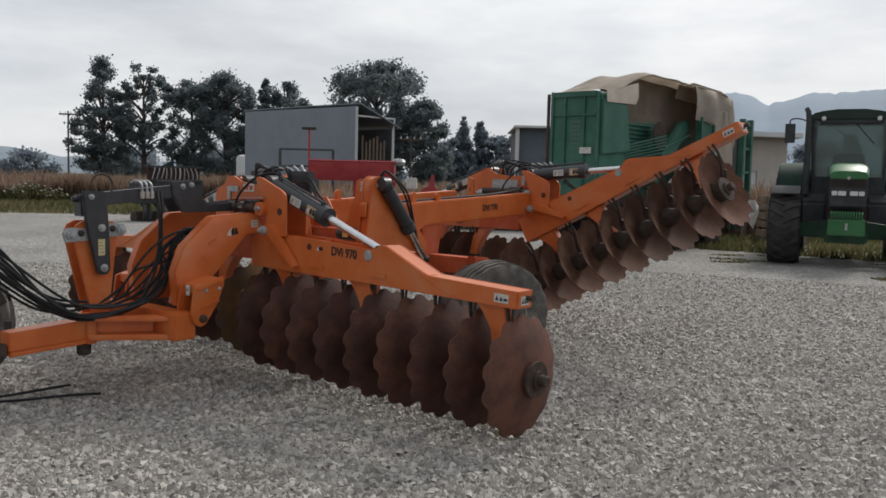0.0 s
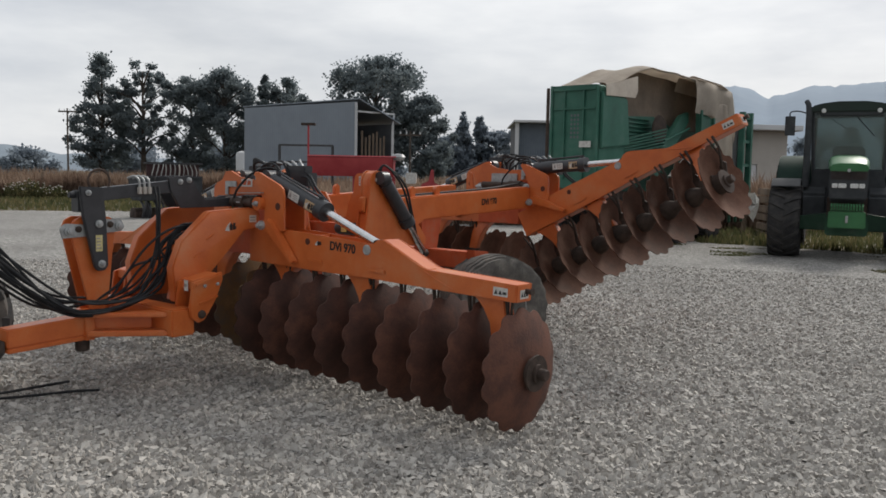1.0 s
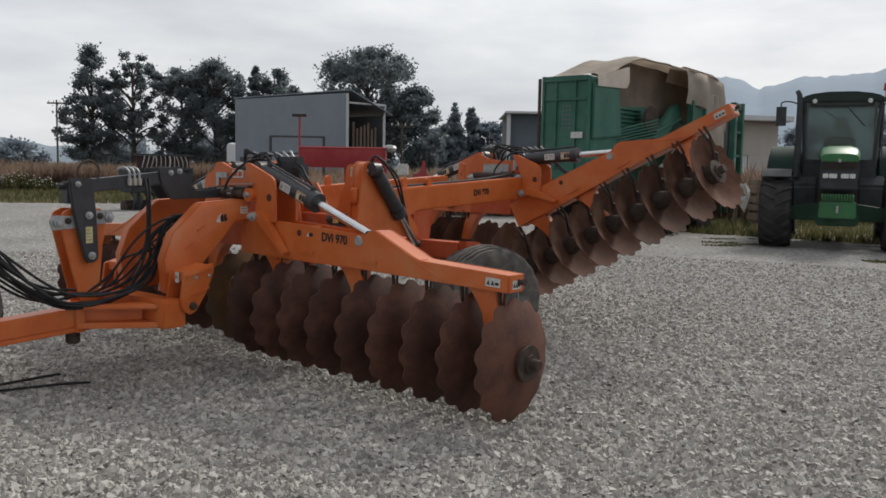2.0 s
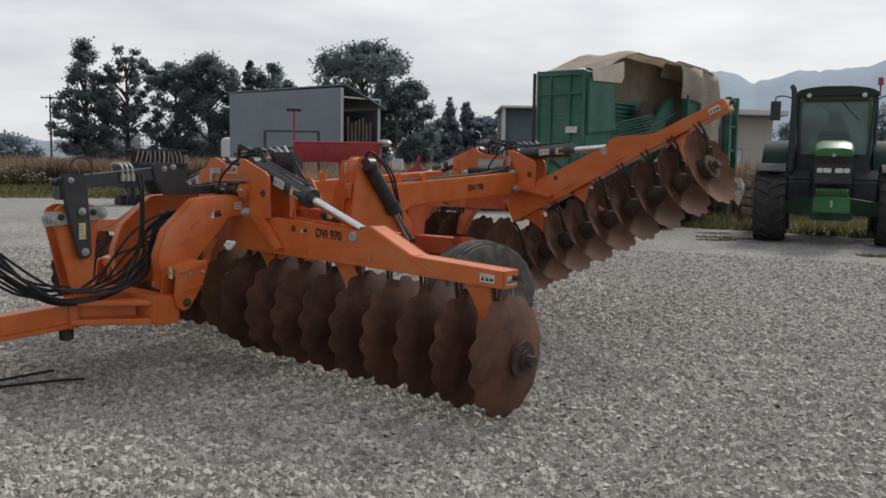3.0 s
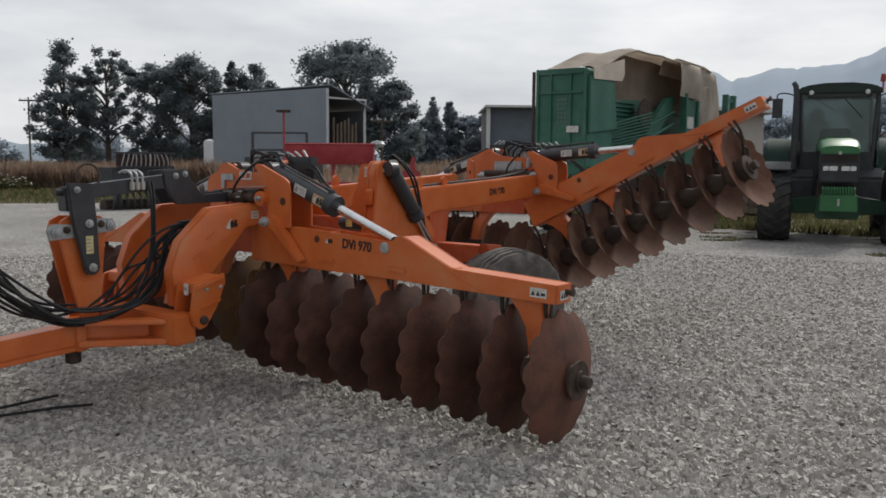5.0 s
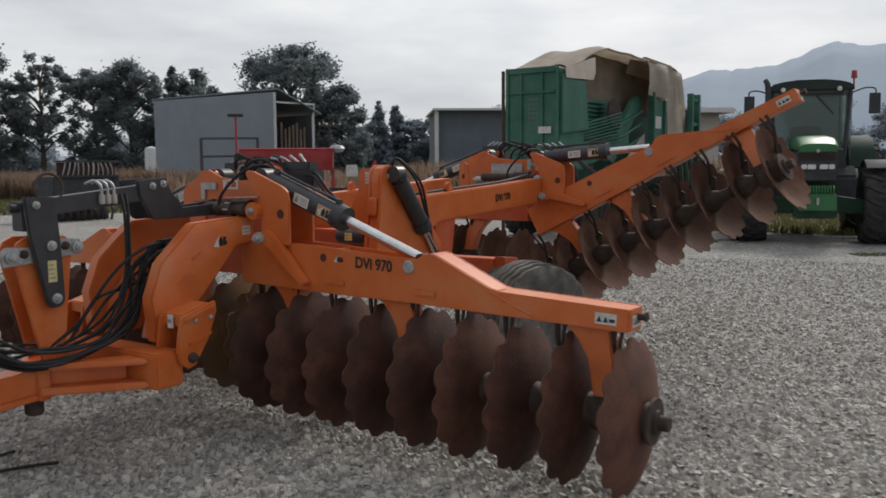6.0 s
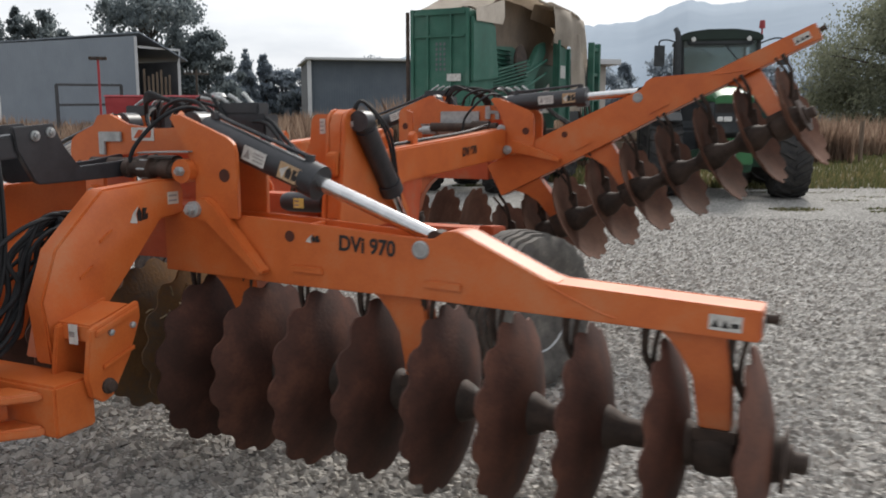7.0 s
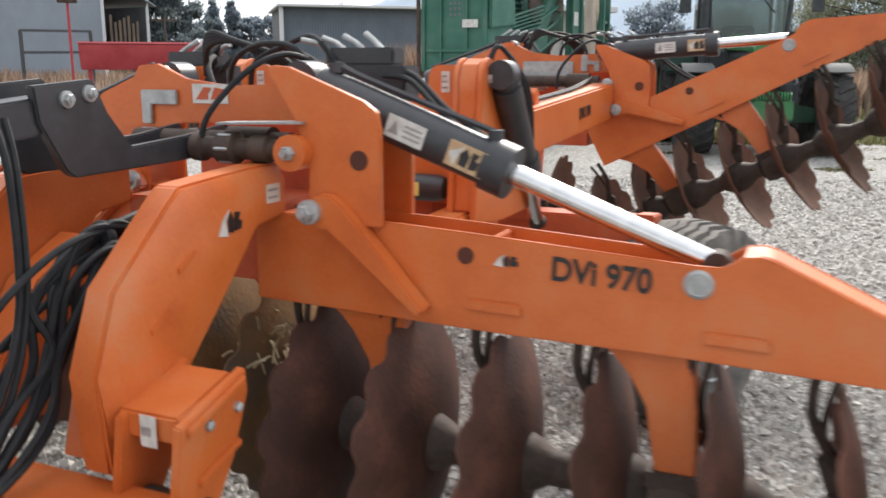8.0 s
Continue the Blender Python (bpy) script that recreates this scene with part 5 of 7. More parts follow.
    prism(bm, [(-0.03, 1.60), (0.0, 1.57), (0.03, 1.60), (0.02, 1.64), (-0.02, 1.64)], "y", -0.768, -0.756)
    part("badge", bm, ZINC, hood)
    # weights and front frame
    for k in range(12):
        bm = bmesh.new()
        x = -0.26 + 0.044 * k
        prism(bm, [(-0.98, 0.90), (-0.98, 0.99), (-0.93, 1.03), (-0.62, 1.03), (-0.62, 0.90)], "x", x, x + 0.030)
        part("front_weight", bm, HOOD_GREEN, t, soft=0.010)
    bm = bmesh.new()
    prism(bm, [(-0.33, 0.45), (0.33, 0.45), (0.36, 0.62), (0.30, 0.86), (-0.30, 0.86), (-0.36, 0.62)], "y", -0.615, -0.2)
    part("weight_carrier", bm, FARM_GREEN, t, soft=0.02)
    bm = bmesh.new()
    prism(bm, [(-0.30, 0.60), (0.30, 0.60), (0.29, 0.897), (-0.29, 0.897)], "y", -0.97, -0.617)
    block = part("weight_block", bm, HOOD_GREEN, t, "plain green weight block", soft=0.02)
    bm = bmesh.new()
    box(bm, (-0.02, -1.0, 0.70), (0.02, -0.9695, 0.82))
    part("tow_pin", bm, ZINC, block)
    for sg in (-1, 1):
        bm = bmesh.new()
        prism(bm, [(1.05, 0.50), (2.05, 0.50), (2.10, 1.35), (1.35, 1.35), (1.10, 1.15)], "x", min(sg * 0.34, sg * 0.86), max(sg * 0.34, sg * 0.86))
        part("side_tank", bm, MATT_BLACK, t, "black tank beside the cab steps", soft=0.05)
    # cab
    bm = bmesh.new()
    prism(bm, [(-0.80, 2.77), (-0.81, 2.83), (-0.74, 2.90), (-0.55, 2.95), (-0.25, 2.985), (0.25, 2.985), (0.55, 2.95), (0.74, 2.90), (0.81, 2.83), (0.80, 2.77)], "y", 1.20, 2.85)
    cabroof = part("cab_roof", bm, CAB_ROOF, t, "dark green cab roof", soft=0.03)
    bm = bmesh.new()
    box(bm, (-0.60, 1.22, 2.70), (0.60, 1.40, 2.785))
    part("visor", bm, MATT_BLACK, cabroof, soft=0.02)
    for x in (-0.52, 0.52):
        bm = bmesh.new()
        lathe(bm, [(0.04, 0), (0.045, 0.03), (0.035, 0.035)], 14, pose(x, 1.215, 2.80, 0, 0, -90))
        part("work_lamp", bm, LENS, cabroof)
    bm = bmesh.new()
    prism(bm, [(-0.72, 1.30), (-0.70, 1.02), (0.70, 1.02), (0.72, 1.30), (0.66, 1.66), (-0.66, 1.66)], "y", 1.30, 1.44)
    part("cab_front", bm, MATT_BLACK, t, "black cab front panel", soft=0.02)
    posts = (((-0.66, 1.36, 1.5), (-0.73, 1.32, 2.80)), ((0.66, 1.36, 1.5), (0.73, 1.32, 2.80)), ((-0.80, 2.0, 1.3), (-0.79, 2.0, 2.80)), ((0.80, 2.0, 1.3), (0.79, 2.0, 2.80)),
             ((-0.72, 2.80, 1.3), (-0.70, 2.76, 2.80)), ((0.72, 2.80, 1.3), (0.70, 2.76, 2.80)))
    for p, q in posts:
        bm = bmesh.new()
        tube(bm, [p, q], 0.038, 6)
        part("cab_post", bm, MATT_BLACK, t)
    for name, q in (("windscreen", [(-0.66, 1.375, 1.62), (0.66, 1.375, 1.62), (0.71, 1.335, 2.77), (-0.71, 1.335, 2.77)]), ("rear_window", [(-0.68, 2.78, 1.62), (0.68, 2.78, 1.62), (0.68, 2.76, 2.77), (-0.68, 2.76, 2.77)])):
        bm = bmesh.new()
        vs = [bm.verts.new(p) for p in q] + [bm.verts.new((p[0], p[1] + 0.006, p[2])) for p in q]
        bm.faces.new(vs[:4])
        bm.faces.new(vs[4:][::-1])
        for i in range(4):
            bm.faces.new((vs[i], vs[(i + 1) % 4], vs[4 + (i + 1) % 4], vs[4 + i]))
        g = part(name, bm, GLASS, t, "tinted cab glass")
        g.visible_shadow = False
    for sg in (-1, 1):
        bm = bmesh.new()
        prism(bm, [(1.42, 1.4), (2.72, 1.4), (2.70, 2.77), (1.40, 2.77)], "x", sg * 0.775, sg * 0.781)
        g = part("side_window", bm, GLASS, t, "tinted cab glass")
        g.visible_shadow = False
        bm = bmesh.new()
        tube(bm, smooth_path([(sg * 0.74, 1.36, 2.72), (sg * 0.98, 1.26, 2.80), (sg * 1.16, 1.22, 2.78), (sg * 1.16, 1.22, 2.66)], 4), 0.016, 6)
        box(bm, (sg * 1.06, 1.19, 2.32), (sg * 1.26, 1.25, 2.70))
        part("mirror", bm, MATT_BLACK, t, "black mirror on an arm", soft=0.012)
    bm = bmesh.new()
    tube(bm, [(-0.40, 1.40, 2.68), (-0.05, 1.38, 2.45)], 0.01, 5)
    tube(bm, [(0.1, 1.335, 2.70), (0.45, 1.34, 2.32)], 0.012, 5)
    part("wiper", bm, MATT_BLACK, t)
    bm = bmesh.new()
    box(bm, (-0.30, 2.25, 1.35), (0.30, 2.45, 2.15))
    box(bm, (-0.28, 1.85, 1.35), (0.28, 2.45, 1.55))
    part("driver_seat", bm, MATT_BLACK, t, soft=0.05)
    bm = bmesh.new()
    tube(bm, [(0, 1.45, 1.4), (0, 1.72, 1.92)], 0.03, 6)
    ringp = [(0.19 * math.cos(q), 1.72 + 0.10 * math.sin(q), 1.92 + 0.15 * math.sin(q)) for q in np.linspace(0, 2 * math.pi, 18)]
    tube(bm, ringp, 0.014, 6)
    part("steering_wheel", bm, MATT_BLACK, t)
    bm = bmesh.new()
    tube(bm, [(-0.80, 1.22, 1.3), (-0.80, 1.22, 2.75), (-0.82, 1.24, 2.93), (-0.86, 1.28, 3.0)], [0.075, 0.062, 0.055, 0.05], 12)
    part("exhaust_pipe", bm, MATT_BLACK, t, "black upright exhaust pipe")
    bm = bmesh.new()
    rod(bm, (0.82, 1.60, 2.80), (0.82, 1.60, 3.02), 0.018)
    rod(bm, (0.82, 1.60, 3.02), (0.82, 1.60, 3.16), 0.06, 12, 0.05)
    part("beacon", bm, RED, t, "red warning beacon")
    for k in range(3):
        bm = bmesh.new()
        box(bm, (-1.02, 1.15 + 0.05 * k, 0.50 + 0.30 * k), (-0.8605, 1.45, 0.53 + 0.30 * k))
        part("cab_step", bm, SHAFT, t)
    for ob in t.children:
        if ob.name.split(".")[0] in ("cab_roof", "cab_front", "cab_post", "windscreen", "rear_window", "side_window", "wiper", "mirror", "exhaust_pipe", "beacon"):
            for o in (ob, *ob.children):
                o.data.transform(Matrix.Diagonal((0.94, 1, 1, 1)))
    return t


TR = radians(-24.5)
tractor(Matrix.Translation((7.62, 16.34, 0.09)) @ Matrix.Rotation(TR, 4, "Z") @ Matrix.Diagonal((1.04, 1.04, 1.03, 1)))


# ---- green harvest trailer under a canvas ----
def trailer(m):
    """x runs along its long side, which faces -y; its hopper end is at x = 0."""
    t = thing("harvest_trailer", m, "old green harvesting machine half covered with a canvas sheet", "farm machine")
    bm = bmesh.new()
    prism(bm, [(0.0, 1.45), (0.0, 3.30), (0.10, 3.34), (1.10, 3.34), (1.10, 1.45), (0.8, 1.30), (0.2, 1.30)], "x", 0.0, 1.05)
    body = part("hopper", bm, GREEN_OLD, t, "green steel hopper with ribs", soft=0.02)
    for y0, y1, z0, z1 in ((0.0, 0.06, 1.45, 3.32), (0.32, 0.36, 1.5, 3.3), (0.76, 0.80, 1.5, 3.3), (1.05, 1.11, 1.45, 3.34), (0.07, 1.04, 3.23, 3.29), (0.07, 1.04, 2.86, 2.90), (0.07, 1.04, 1.75, 1.80)):
        bm = bmesh.new()
        box(bm, (-0.045, y0, z0), (-0.001, y1, z1))
        part("rib", bm, GREEN_OLD, body, soft=0.006)
    for j in range(3):          # a vent in the end sheet: dark squares painted for its shaded holes
        for k in range(6):
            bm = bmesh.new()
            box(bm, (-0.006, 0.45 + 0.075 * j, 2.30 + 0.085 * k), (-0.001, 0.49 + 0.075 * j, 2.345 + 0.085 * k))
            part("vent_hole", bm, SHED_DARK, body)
    bm = bmesh.new()
    box(bm, (-0.058, 0.14, 2.12), (-0.047, 0.40, 2.24))
    part("maker_plate", bm, WHITE, body, "pale worn plate")
    bm = bmesh.new()
    tube(bm, [(-0.04, 1.16, 0.3), (-0.04, 1.16, 3.3)], 0.035, 8)
    part("drain_pipe", bm, SHAFT, t)
    bm = bmesh.new()
    prism(bm, [(0.02, 2.1), (0.02, 3.20), (1.0, 3.12), (1.15, 2.2)], "y", -0.06, -0.002)
    part("side_panel", bm, GREEN_OLD, t, "green steel side panel", soft=0.02)
    # sloping picking chute with slats
    bm = bmesh.new()
    prism(bm, [(0.0, 1.35), (0.3, 1.75), (1.4, 2.0), (3.6, 2.25), (3.6, 1.9), (1.4, 1.5)], "y", 0.15, 1.05)
    chute = part("chute", bm, GREEN_OLD, t, "green sloping chute", soft=0.01)
    for k in range(9):
        bm = bmesh.new()
        z = 1.72 + 0.07 * k
        prism(bm, [(0.15 + 0.10 * k, z), (3.0, z + 0.34), (3.0, z + 0.365), (0.15 + 0.10 * k, z + 0.025)], "y", 0.04, 0.10)
        part("slat", bm, GREEN_OLD, chute)
    bm = bmesh.new()
    prism(bm, [(2.4, 1.7), (2.9, 1.55), (4.4, 2.85), (4.4, 3.1), (4.0, 3.0)], "y", 0.20, 0.32)
    part("elevator_arm", bm, GREEN_OLD, t, "green elevator arm", soft=0.02)
    bm = bmesh.new()
    lathe(bm, [(0.30, -0.03), (0.33, 0), (0.30, 0.03)], 24, pose(3.0, 0.24, 2.62, 0, 0, 90))
    part("drive_pulley", bm, SHAFT, t)
    bm = bmesh.new()
    prism(bm, [(1.06, 1.9), (4.2, 1.9), (4.2, 2.72), (3.2, 2.93), (1.9, 2.86), (1.06, 2.97)], "y", 0.5, 0.59)
    part("conveyor_guard", bm, GREEN_OLD, t, "green conveyor guard")
    for k in range(7):
        bm = bmesh.new()
        box(bm, (1.2, 0.44, 2.28 + 0.09 * k), (3.0, 0.498, 2.305 + 0.09 * k))
        part("guard_slat", bm, GREEN_OLD, t)
    bm = bmesh.new()
    prism(bm, [(4.42, 1.45), (5.15, 1.45), (5.15, 2.98), (4.42, 3.12)], "y", -0.05, 0.05)
    door = part("end_door", bm, GREEN_OLD, t, "green steel door with pale patch", soft=0.01)
    for x0, x1, z0, z1 in ((4.40, 4.48, 1.45, 3.14), (5.09, 5.17, 1.45, 3.0)):
        bm = bmesh.new()
        box(bm, (x0, -0.11, z0), (x1, -0.052, z1))
        part("rib", bm, GREEN_OLD, door, soft=0.005)
    bm = bmesh.new()
    box(bm, (4.55, -0.062, 2.35), (4.95, -0.052, 2.62))
    part("patch", bm, WHITE, door, "pale worn patch")
    bm = bmesh.new()
    prism(bm, [(3.25, 1.60), (4.38, 1.60), (4.38, 2.22), (4.05, 2.05), (3.6, 1.78)], "y", 0.10, 0.13)
    part("white_flap", bm, CREAM, t, "white plastic flap")
    bm = bmesh.new()
    box(bm, (1.06, 0.645, 1.26), (6.3, 0.70, 2.9))
    part("inner_panel", bm, GREEN_OLD, t, "green inner panel")
    # chassis, wheels, posts
    for y0 in (0.25, 1.25):
        bm = bmesh.new()
        box(bm, (0.2, y0, 1.0), (6.9, y0 + 0.15, 1.25))
        part("chassis_rail", bm, SHAFT, t, soft=0.01)
    for x in (0.4, 2.2, 4.0, 6.4):
        bm = bmesh.new()
        box(bm, (x, 0.402, 1.05), (x + 0.12, 1.248, 1.2))
        part("crossmember", bm, SHAFT, t)
    for x in (1.5, 3.4, 5.2):
        for y in (0.05, 1.6):
            farm_wheel(t, Vector((0, 0, 0)), 0.55, 0.4, 0.28, 1, "dark trailer tyre").matrix_basis = pose(x, y, 0.62, 0, 0, 90)
    bm = bmesh.new()
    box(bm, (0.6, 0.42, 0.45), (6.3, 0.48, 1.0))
    part("skirt", bm, SHED_DARK, t, "dark grey sheet under the chassis")
    for k in range(5):
        bm = bmesh.new()
        x = 0.5 + 0.75 * k
        tube(bm, [(x, -0.05, 1.5), (x + 0.3, -0.1, 0.9), (x + 0.35, -0.08, 0.5)], 0.05, 6)
        part("share_leg", bm, SHAFT, t)
    for z in (2.05, 2.35, 2.62):
        bm = bmesh.new()
        tube(bm, [(3.1, 0.16, z - 0.25), (4.35, 0.16, z + 0.10)], 0.03, 6)
        part("guard_bar", bm, GREEN_OLD, t)
    for x in (6.95, 7.45):
        bm = bmesh.new()
        box(bm, (x, -0.1, 0.75), (x + 0.12, 0.04, 3.28))
        part("end_post", bm, GREEN_OLD, t, soft=0.008)
    for z in (0.95, 1.9, 2.5, 3.1):
        bm = bmesh.new()
        box(bm, (7.071, -0.07, z), (7.449, 0.01, z + 0.07))
        part("end_rung", bm, GREEN_OLD, t)
    bm = bmesh.new()
    box(bm, (7.0, 0.06, 1.3), (7.5, 0.6, 2.9))
    part("gearbox", bm, SHED_DARK, t, soft=0.03)
    for k in range(6):
        bm = bmesh.new()
        x = 5.9 + 0.2 * k
        tube(bm, smooth_path([(x, -0.08, 1.8), (x + 0.1, -0.14, 1.2), (x + 0.25, -0.06, 0.75), (x + 0.4, 0.0, 0.5)], 4), 0.035, 6)
        part("hanging_hose", bm, GREEN_OLD if k % 2 else SHAFT, t)
    return t


TL = Matrix.Translation((2.97, 16.82, 0)) @ Matrix.Rotation(math.atan2(0.76, 0.65), 4, "Z")
trailer(TL)


def canvas(name, outline, y0, y1, drop, mat, label, seed, back=1.2):
    """A sagging sheet laid over ridge points (x, z), from y0 back to y1, its edges hanging down by drop."""
    xs = np.linspace(outline[0][0], outline[-1][0], 46)
    zs = np.interp(xs, [p[0] for p in outline], [p[1] for p in outline])
    rows = [(y0 - 0.02, -drop), (y0 - 0.05, -drop * 0.66), (y0 - 0.04, -drop * 0.33), (y0 - 0.01, -0.06), (y0 + 0.10, 0.0)] + [(y0 + (y1 - y0) * k / 8, 0.03 * math.sin(k)) for k in range(1, 8)] + [(y1, -0.1), (y1 + 0.05, -back)]
    bm = bmesh.new()
    grid = []
    for j, (y, dz) in enumerate(rows):
        line = []
        for x, z in zip(xs, zs):
            w = noise.noise(Vector((x * 1.6, y * 1.2, seed)))
            fold = 0.035 * math.sin(x * 5 + seed + w * 3) if j < 4 else 0.012 * w
            line.append(bm.verts.new((x, y + fold, z + dz + 0.015 * w)))
        grid.append(line)
    for a, b in zip(grid, grid[1:]):
        for k in range(len(xs) - 1):
            bm.faces.new((a[k], a[k + 1], b[k + 1], b[k]))
    bmesh.ops.solidify(bm, geom=bm.faces[:], thickness=0.012)
    ob = part(name, bm, mat, None, sharp=60)
    ob.matrix_basis = TL
    return tagged(ob, label, "canvas sheet")


canvas("canvas_sheet", [(0.34, 3.375), (1.50, 3.77), (1.85, 3.86), (2.05, 3.875), (4.0, 3.85), (5.60, 3.80), (6.02, 3.72), (6.14, 3.52), (6.22, 3.25)], -0.02, 1.25, 0.05, TARP, "faded beige canvas sheet over the green harvesting machine", 2.0, 0.25)
canvas("canvas_flap", [(4.1, 3.86), (5.60, 3.81), (6.04, 3.73), (6.16, 3.52), (6.24, 3.25)], -0.08, 0.4, 0.80, TARP, "beige canvas flap hanging from the green harvesting machine", 5.0, 0.3)
canvas("canvas_flap", [(5.17, 3.40), (5.8, 3.40), (6.22, 3.25)], -0.11, 0.3, 1.75, TARP, "beige canvas flap hanging from the green harvesting machine", 8.0, 0.3)
bm = bmesh.new()
prism(bm, [(0.10, 3.12), (1.24, 3.16), (1.34, 3.30), (1.32, 3.60), (0.7, 3.46), (0.08, 3.33)], "y", -0.095, -0.080)
tagged(part("canvas_flap", bm, TARP, None, m=TL, soft=0.004), "beige canvas flap hanging from the green harvesting machine", "canvas sheet")
# added flat sheet closes the opening; the shade under the canvas is its colour
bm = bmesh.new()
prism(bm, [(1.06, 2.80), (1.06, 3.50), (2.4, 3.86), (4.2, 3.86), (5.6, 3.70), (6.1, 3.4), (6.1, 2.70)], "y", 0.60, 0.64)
tagged(part("canvas_lining", bm, TARP_SHADE, None, m=TL), "dark brown sheet standing for the shaded opening under the canvas", "canvas sheet")
bm = bmesh.new()
rnd = random.Random(4)
vs = [bm.verts.new((0.34 * math.cos(q) * rnd.uniform(0.5, 1.1), rnd.uniform(-0.1, 0.1), 0.80 + 0.34 * math.sin(q) * rnd.uniform(0.6, 1.1))) for q in [2 * math.pi * k / 14 for k in range(14)]]
mid = bm.verts.new((0, -0.12, 0.80))
for i in range(14):
    bm.faces.new((vs[i], vs[(i + 1) % 14], mid))
bmesh.ops.solidify(bm, geom=bm.faces[:], thickness=0.02)
bag = part("plastic_sheet", bm, WHITE, None, m=TL @ pose(7.35, -0.25, -0.08) @ Matrix.Diagonal((1.25, 1, 1.25, 1)))
tagged(bag, "crumpled white plastic sheet hanging on the green machine", "plastic sheet")


# ---- implements standing in the grass ----
def seed_drill(m):
    t = thing("seed_drill", m, "red seed drill with long hopper standing in grass", "seed drill")
    bm = bmesh.new()
    prism(bm, [(-0.32, 1.94), (0.32, 1.94), (0.30, 1.78), (0.14, 1.46), (-0.14, 1.46), (-0.30, 1.78)], "x", 0.0, 2.15)
    hop = part("hopper", bm, RED, t, "long red hopper", soft=0.015)
    bm = bmesh.new()
    prism(bm, [(-0.34, 1.943), (0.34, 1.943), (0.30, 1.98), (-0.30, 1.98)], "x", -0.02, 2.22)
    part("lid", bm, RED, hop, soft=0.01)
    bm = bmesh.new()
    lathe(bm, [(0.02, 0.09), (0.14, 0.07), (0.19, 0), (0.14, -0.07), (0.02, -0.09)], 16, pose(2.25, -0.1, 1.96, 0, 90, 0))
    part("fan_cover", bm, ZINC, t, "pale fan cover")
    bm = bmesh.new()
    box(bm, (0.0, -0.05, 0.9), (2.3, 0.06, 1.02))
    box(bm, (0.0, 0.6, 0.9), (2.3, 0.71, 1.02))
    for x in (0.1, 1.1, 2.1):
        box(bm, (x, -0.04, 1.02), (x + 0.08, 0.05, 1.46))
        box(bm, (x, 0.06, 0.92), (x + 0.08, 0.6, 1.0))
    part("frame", bm, RED, t, soft=0.01)
    bm = bmesh.new()
    box(bm, (2.46, -0.2, 1.3), (2.72, 0.1, 1.58))
    part("seed_box", bm, WHITE, t, "small white box", soft=0.02)
    for k in range(7):
        bm = bmesh.new()
        x = 0.1 + 0.35 * k
        tube(bm, [(x, 0.0, 0.95), (x, 0.25, 0.5), (x, 0.35, 0.05)], 0.03, 6)
        part("tine", bm, SHAFT, t)
    return t


seed_drill(Matrix.Translation((-3.42, 22.0, 0)) @ Matrix.Rotation(radians(-2), 4, "Z"))


def tine_rack(m):
    t = thing("cultivator", m, "dark red box cultivator with pale curved tines", "cultivator")
    bm = bmesh.new()
    prism(bm, [(0.05, 1.05), (0.20, 0.72), (0.80, 0.72), (0.95, 1.05), (0.95, 1.42), (0.05, 1.42)], "x", -0.15, 2.15)
    part("body", bm, MATT_BLACK, t, "black lower body", soft=0.03)
    for k in range(9):
        bm = bmesh.new()
        x = -0.02 + 0.25 * k
        tube(bm, smooth_path([(x, 0.5, 0.76), (x, 0.30, 0.62), (x, 0.24, 0.40), (x, 0.36, 0.12)], 4), 0.04, 6)
        part("shank", bm, BLACK, t)
    bm = bmesh.new()
    lathe(bm, [(0.16, -0.1), (0.20, -0.08), (0.20, 2.08), (0.16, 2.1)], 14, pose(0, 0.78, 0.30))
    part("crumbler_roller", bm, SHAFT, t)
    bm = bmesh.new()
    box(bm, (0, 0.07, 1.423), (2.0, 0.13, 1.80))
    part("back_panel", bm, RED_DARK, t, "dark red back panel", soft=0.008)
    bm = bmesh.new()
    box(bm, (-0.08, -0.04, 1.803), (2.1, 0.16, 1.86))
    part("top_bar", bm, BLACK, t, soft=0.01)
    bm = bmesh.new()
    box(bm, (-0.05, -0.06, 1.40), (2.05, 0.048, 1.46))
    part("tine_bar", bm, BLACK, t, soft=0.008)
    for x in (0.2, 1.7):
        bm = bmesh.new()
        box(bm, (x, 0.42, 0.0), (x + 0.10, 0.54, 0.719))
        part("foot", bm, BLACK, t)
    for k in range(11):
        bm = bmesh.new()
        x = 0.12 + 0.172 * k
        d = 0.09 if k < 3 else -0.09 if k > 7 else 0.0
        tube(bm, smooth_path([(x + d, -0.02, 1.80), (x + d * 0.4, -0.05, 1.66), (x, -0.03, 1.53), (x, 0.0, 1.44)], 4), 0.017 if k != 6 else 0.026, 6)
        part("tine", bm, CREAM if k == 6 else TINE, t, "pale curved tine")
    return t


tine_rack(Matrix.Translation((-8.62, 25.2, -0.10)) @ Matrix.Rotation(radians(48), 4, "Z") @ Matrix.Diagonal((0.86, 1, 1, 1)))

t = thing("stock_gate", Matrix.Translation((-5.7, 29.9, 0)) @ Matrix.Rotation(radians(52), 4, "Z"), "dark steel frame standing in the grass", "steel frame")
for a, b in (((0, 0, 0), (0, 0, 2.48)), ((2.55, 0, 0), (2.55, 0, 2.55)), ((0, 0, 2.48), (2.55, 0, 2.55)), ((0, 0, 1.9), (2.55, 0, 1.95))):
    bm = bmesh.new()
    tube(bm, [a, b], 0.05, 4)
    part("rail", bm, BLACK, t)

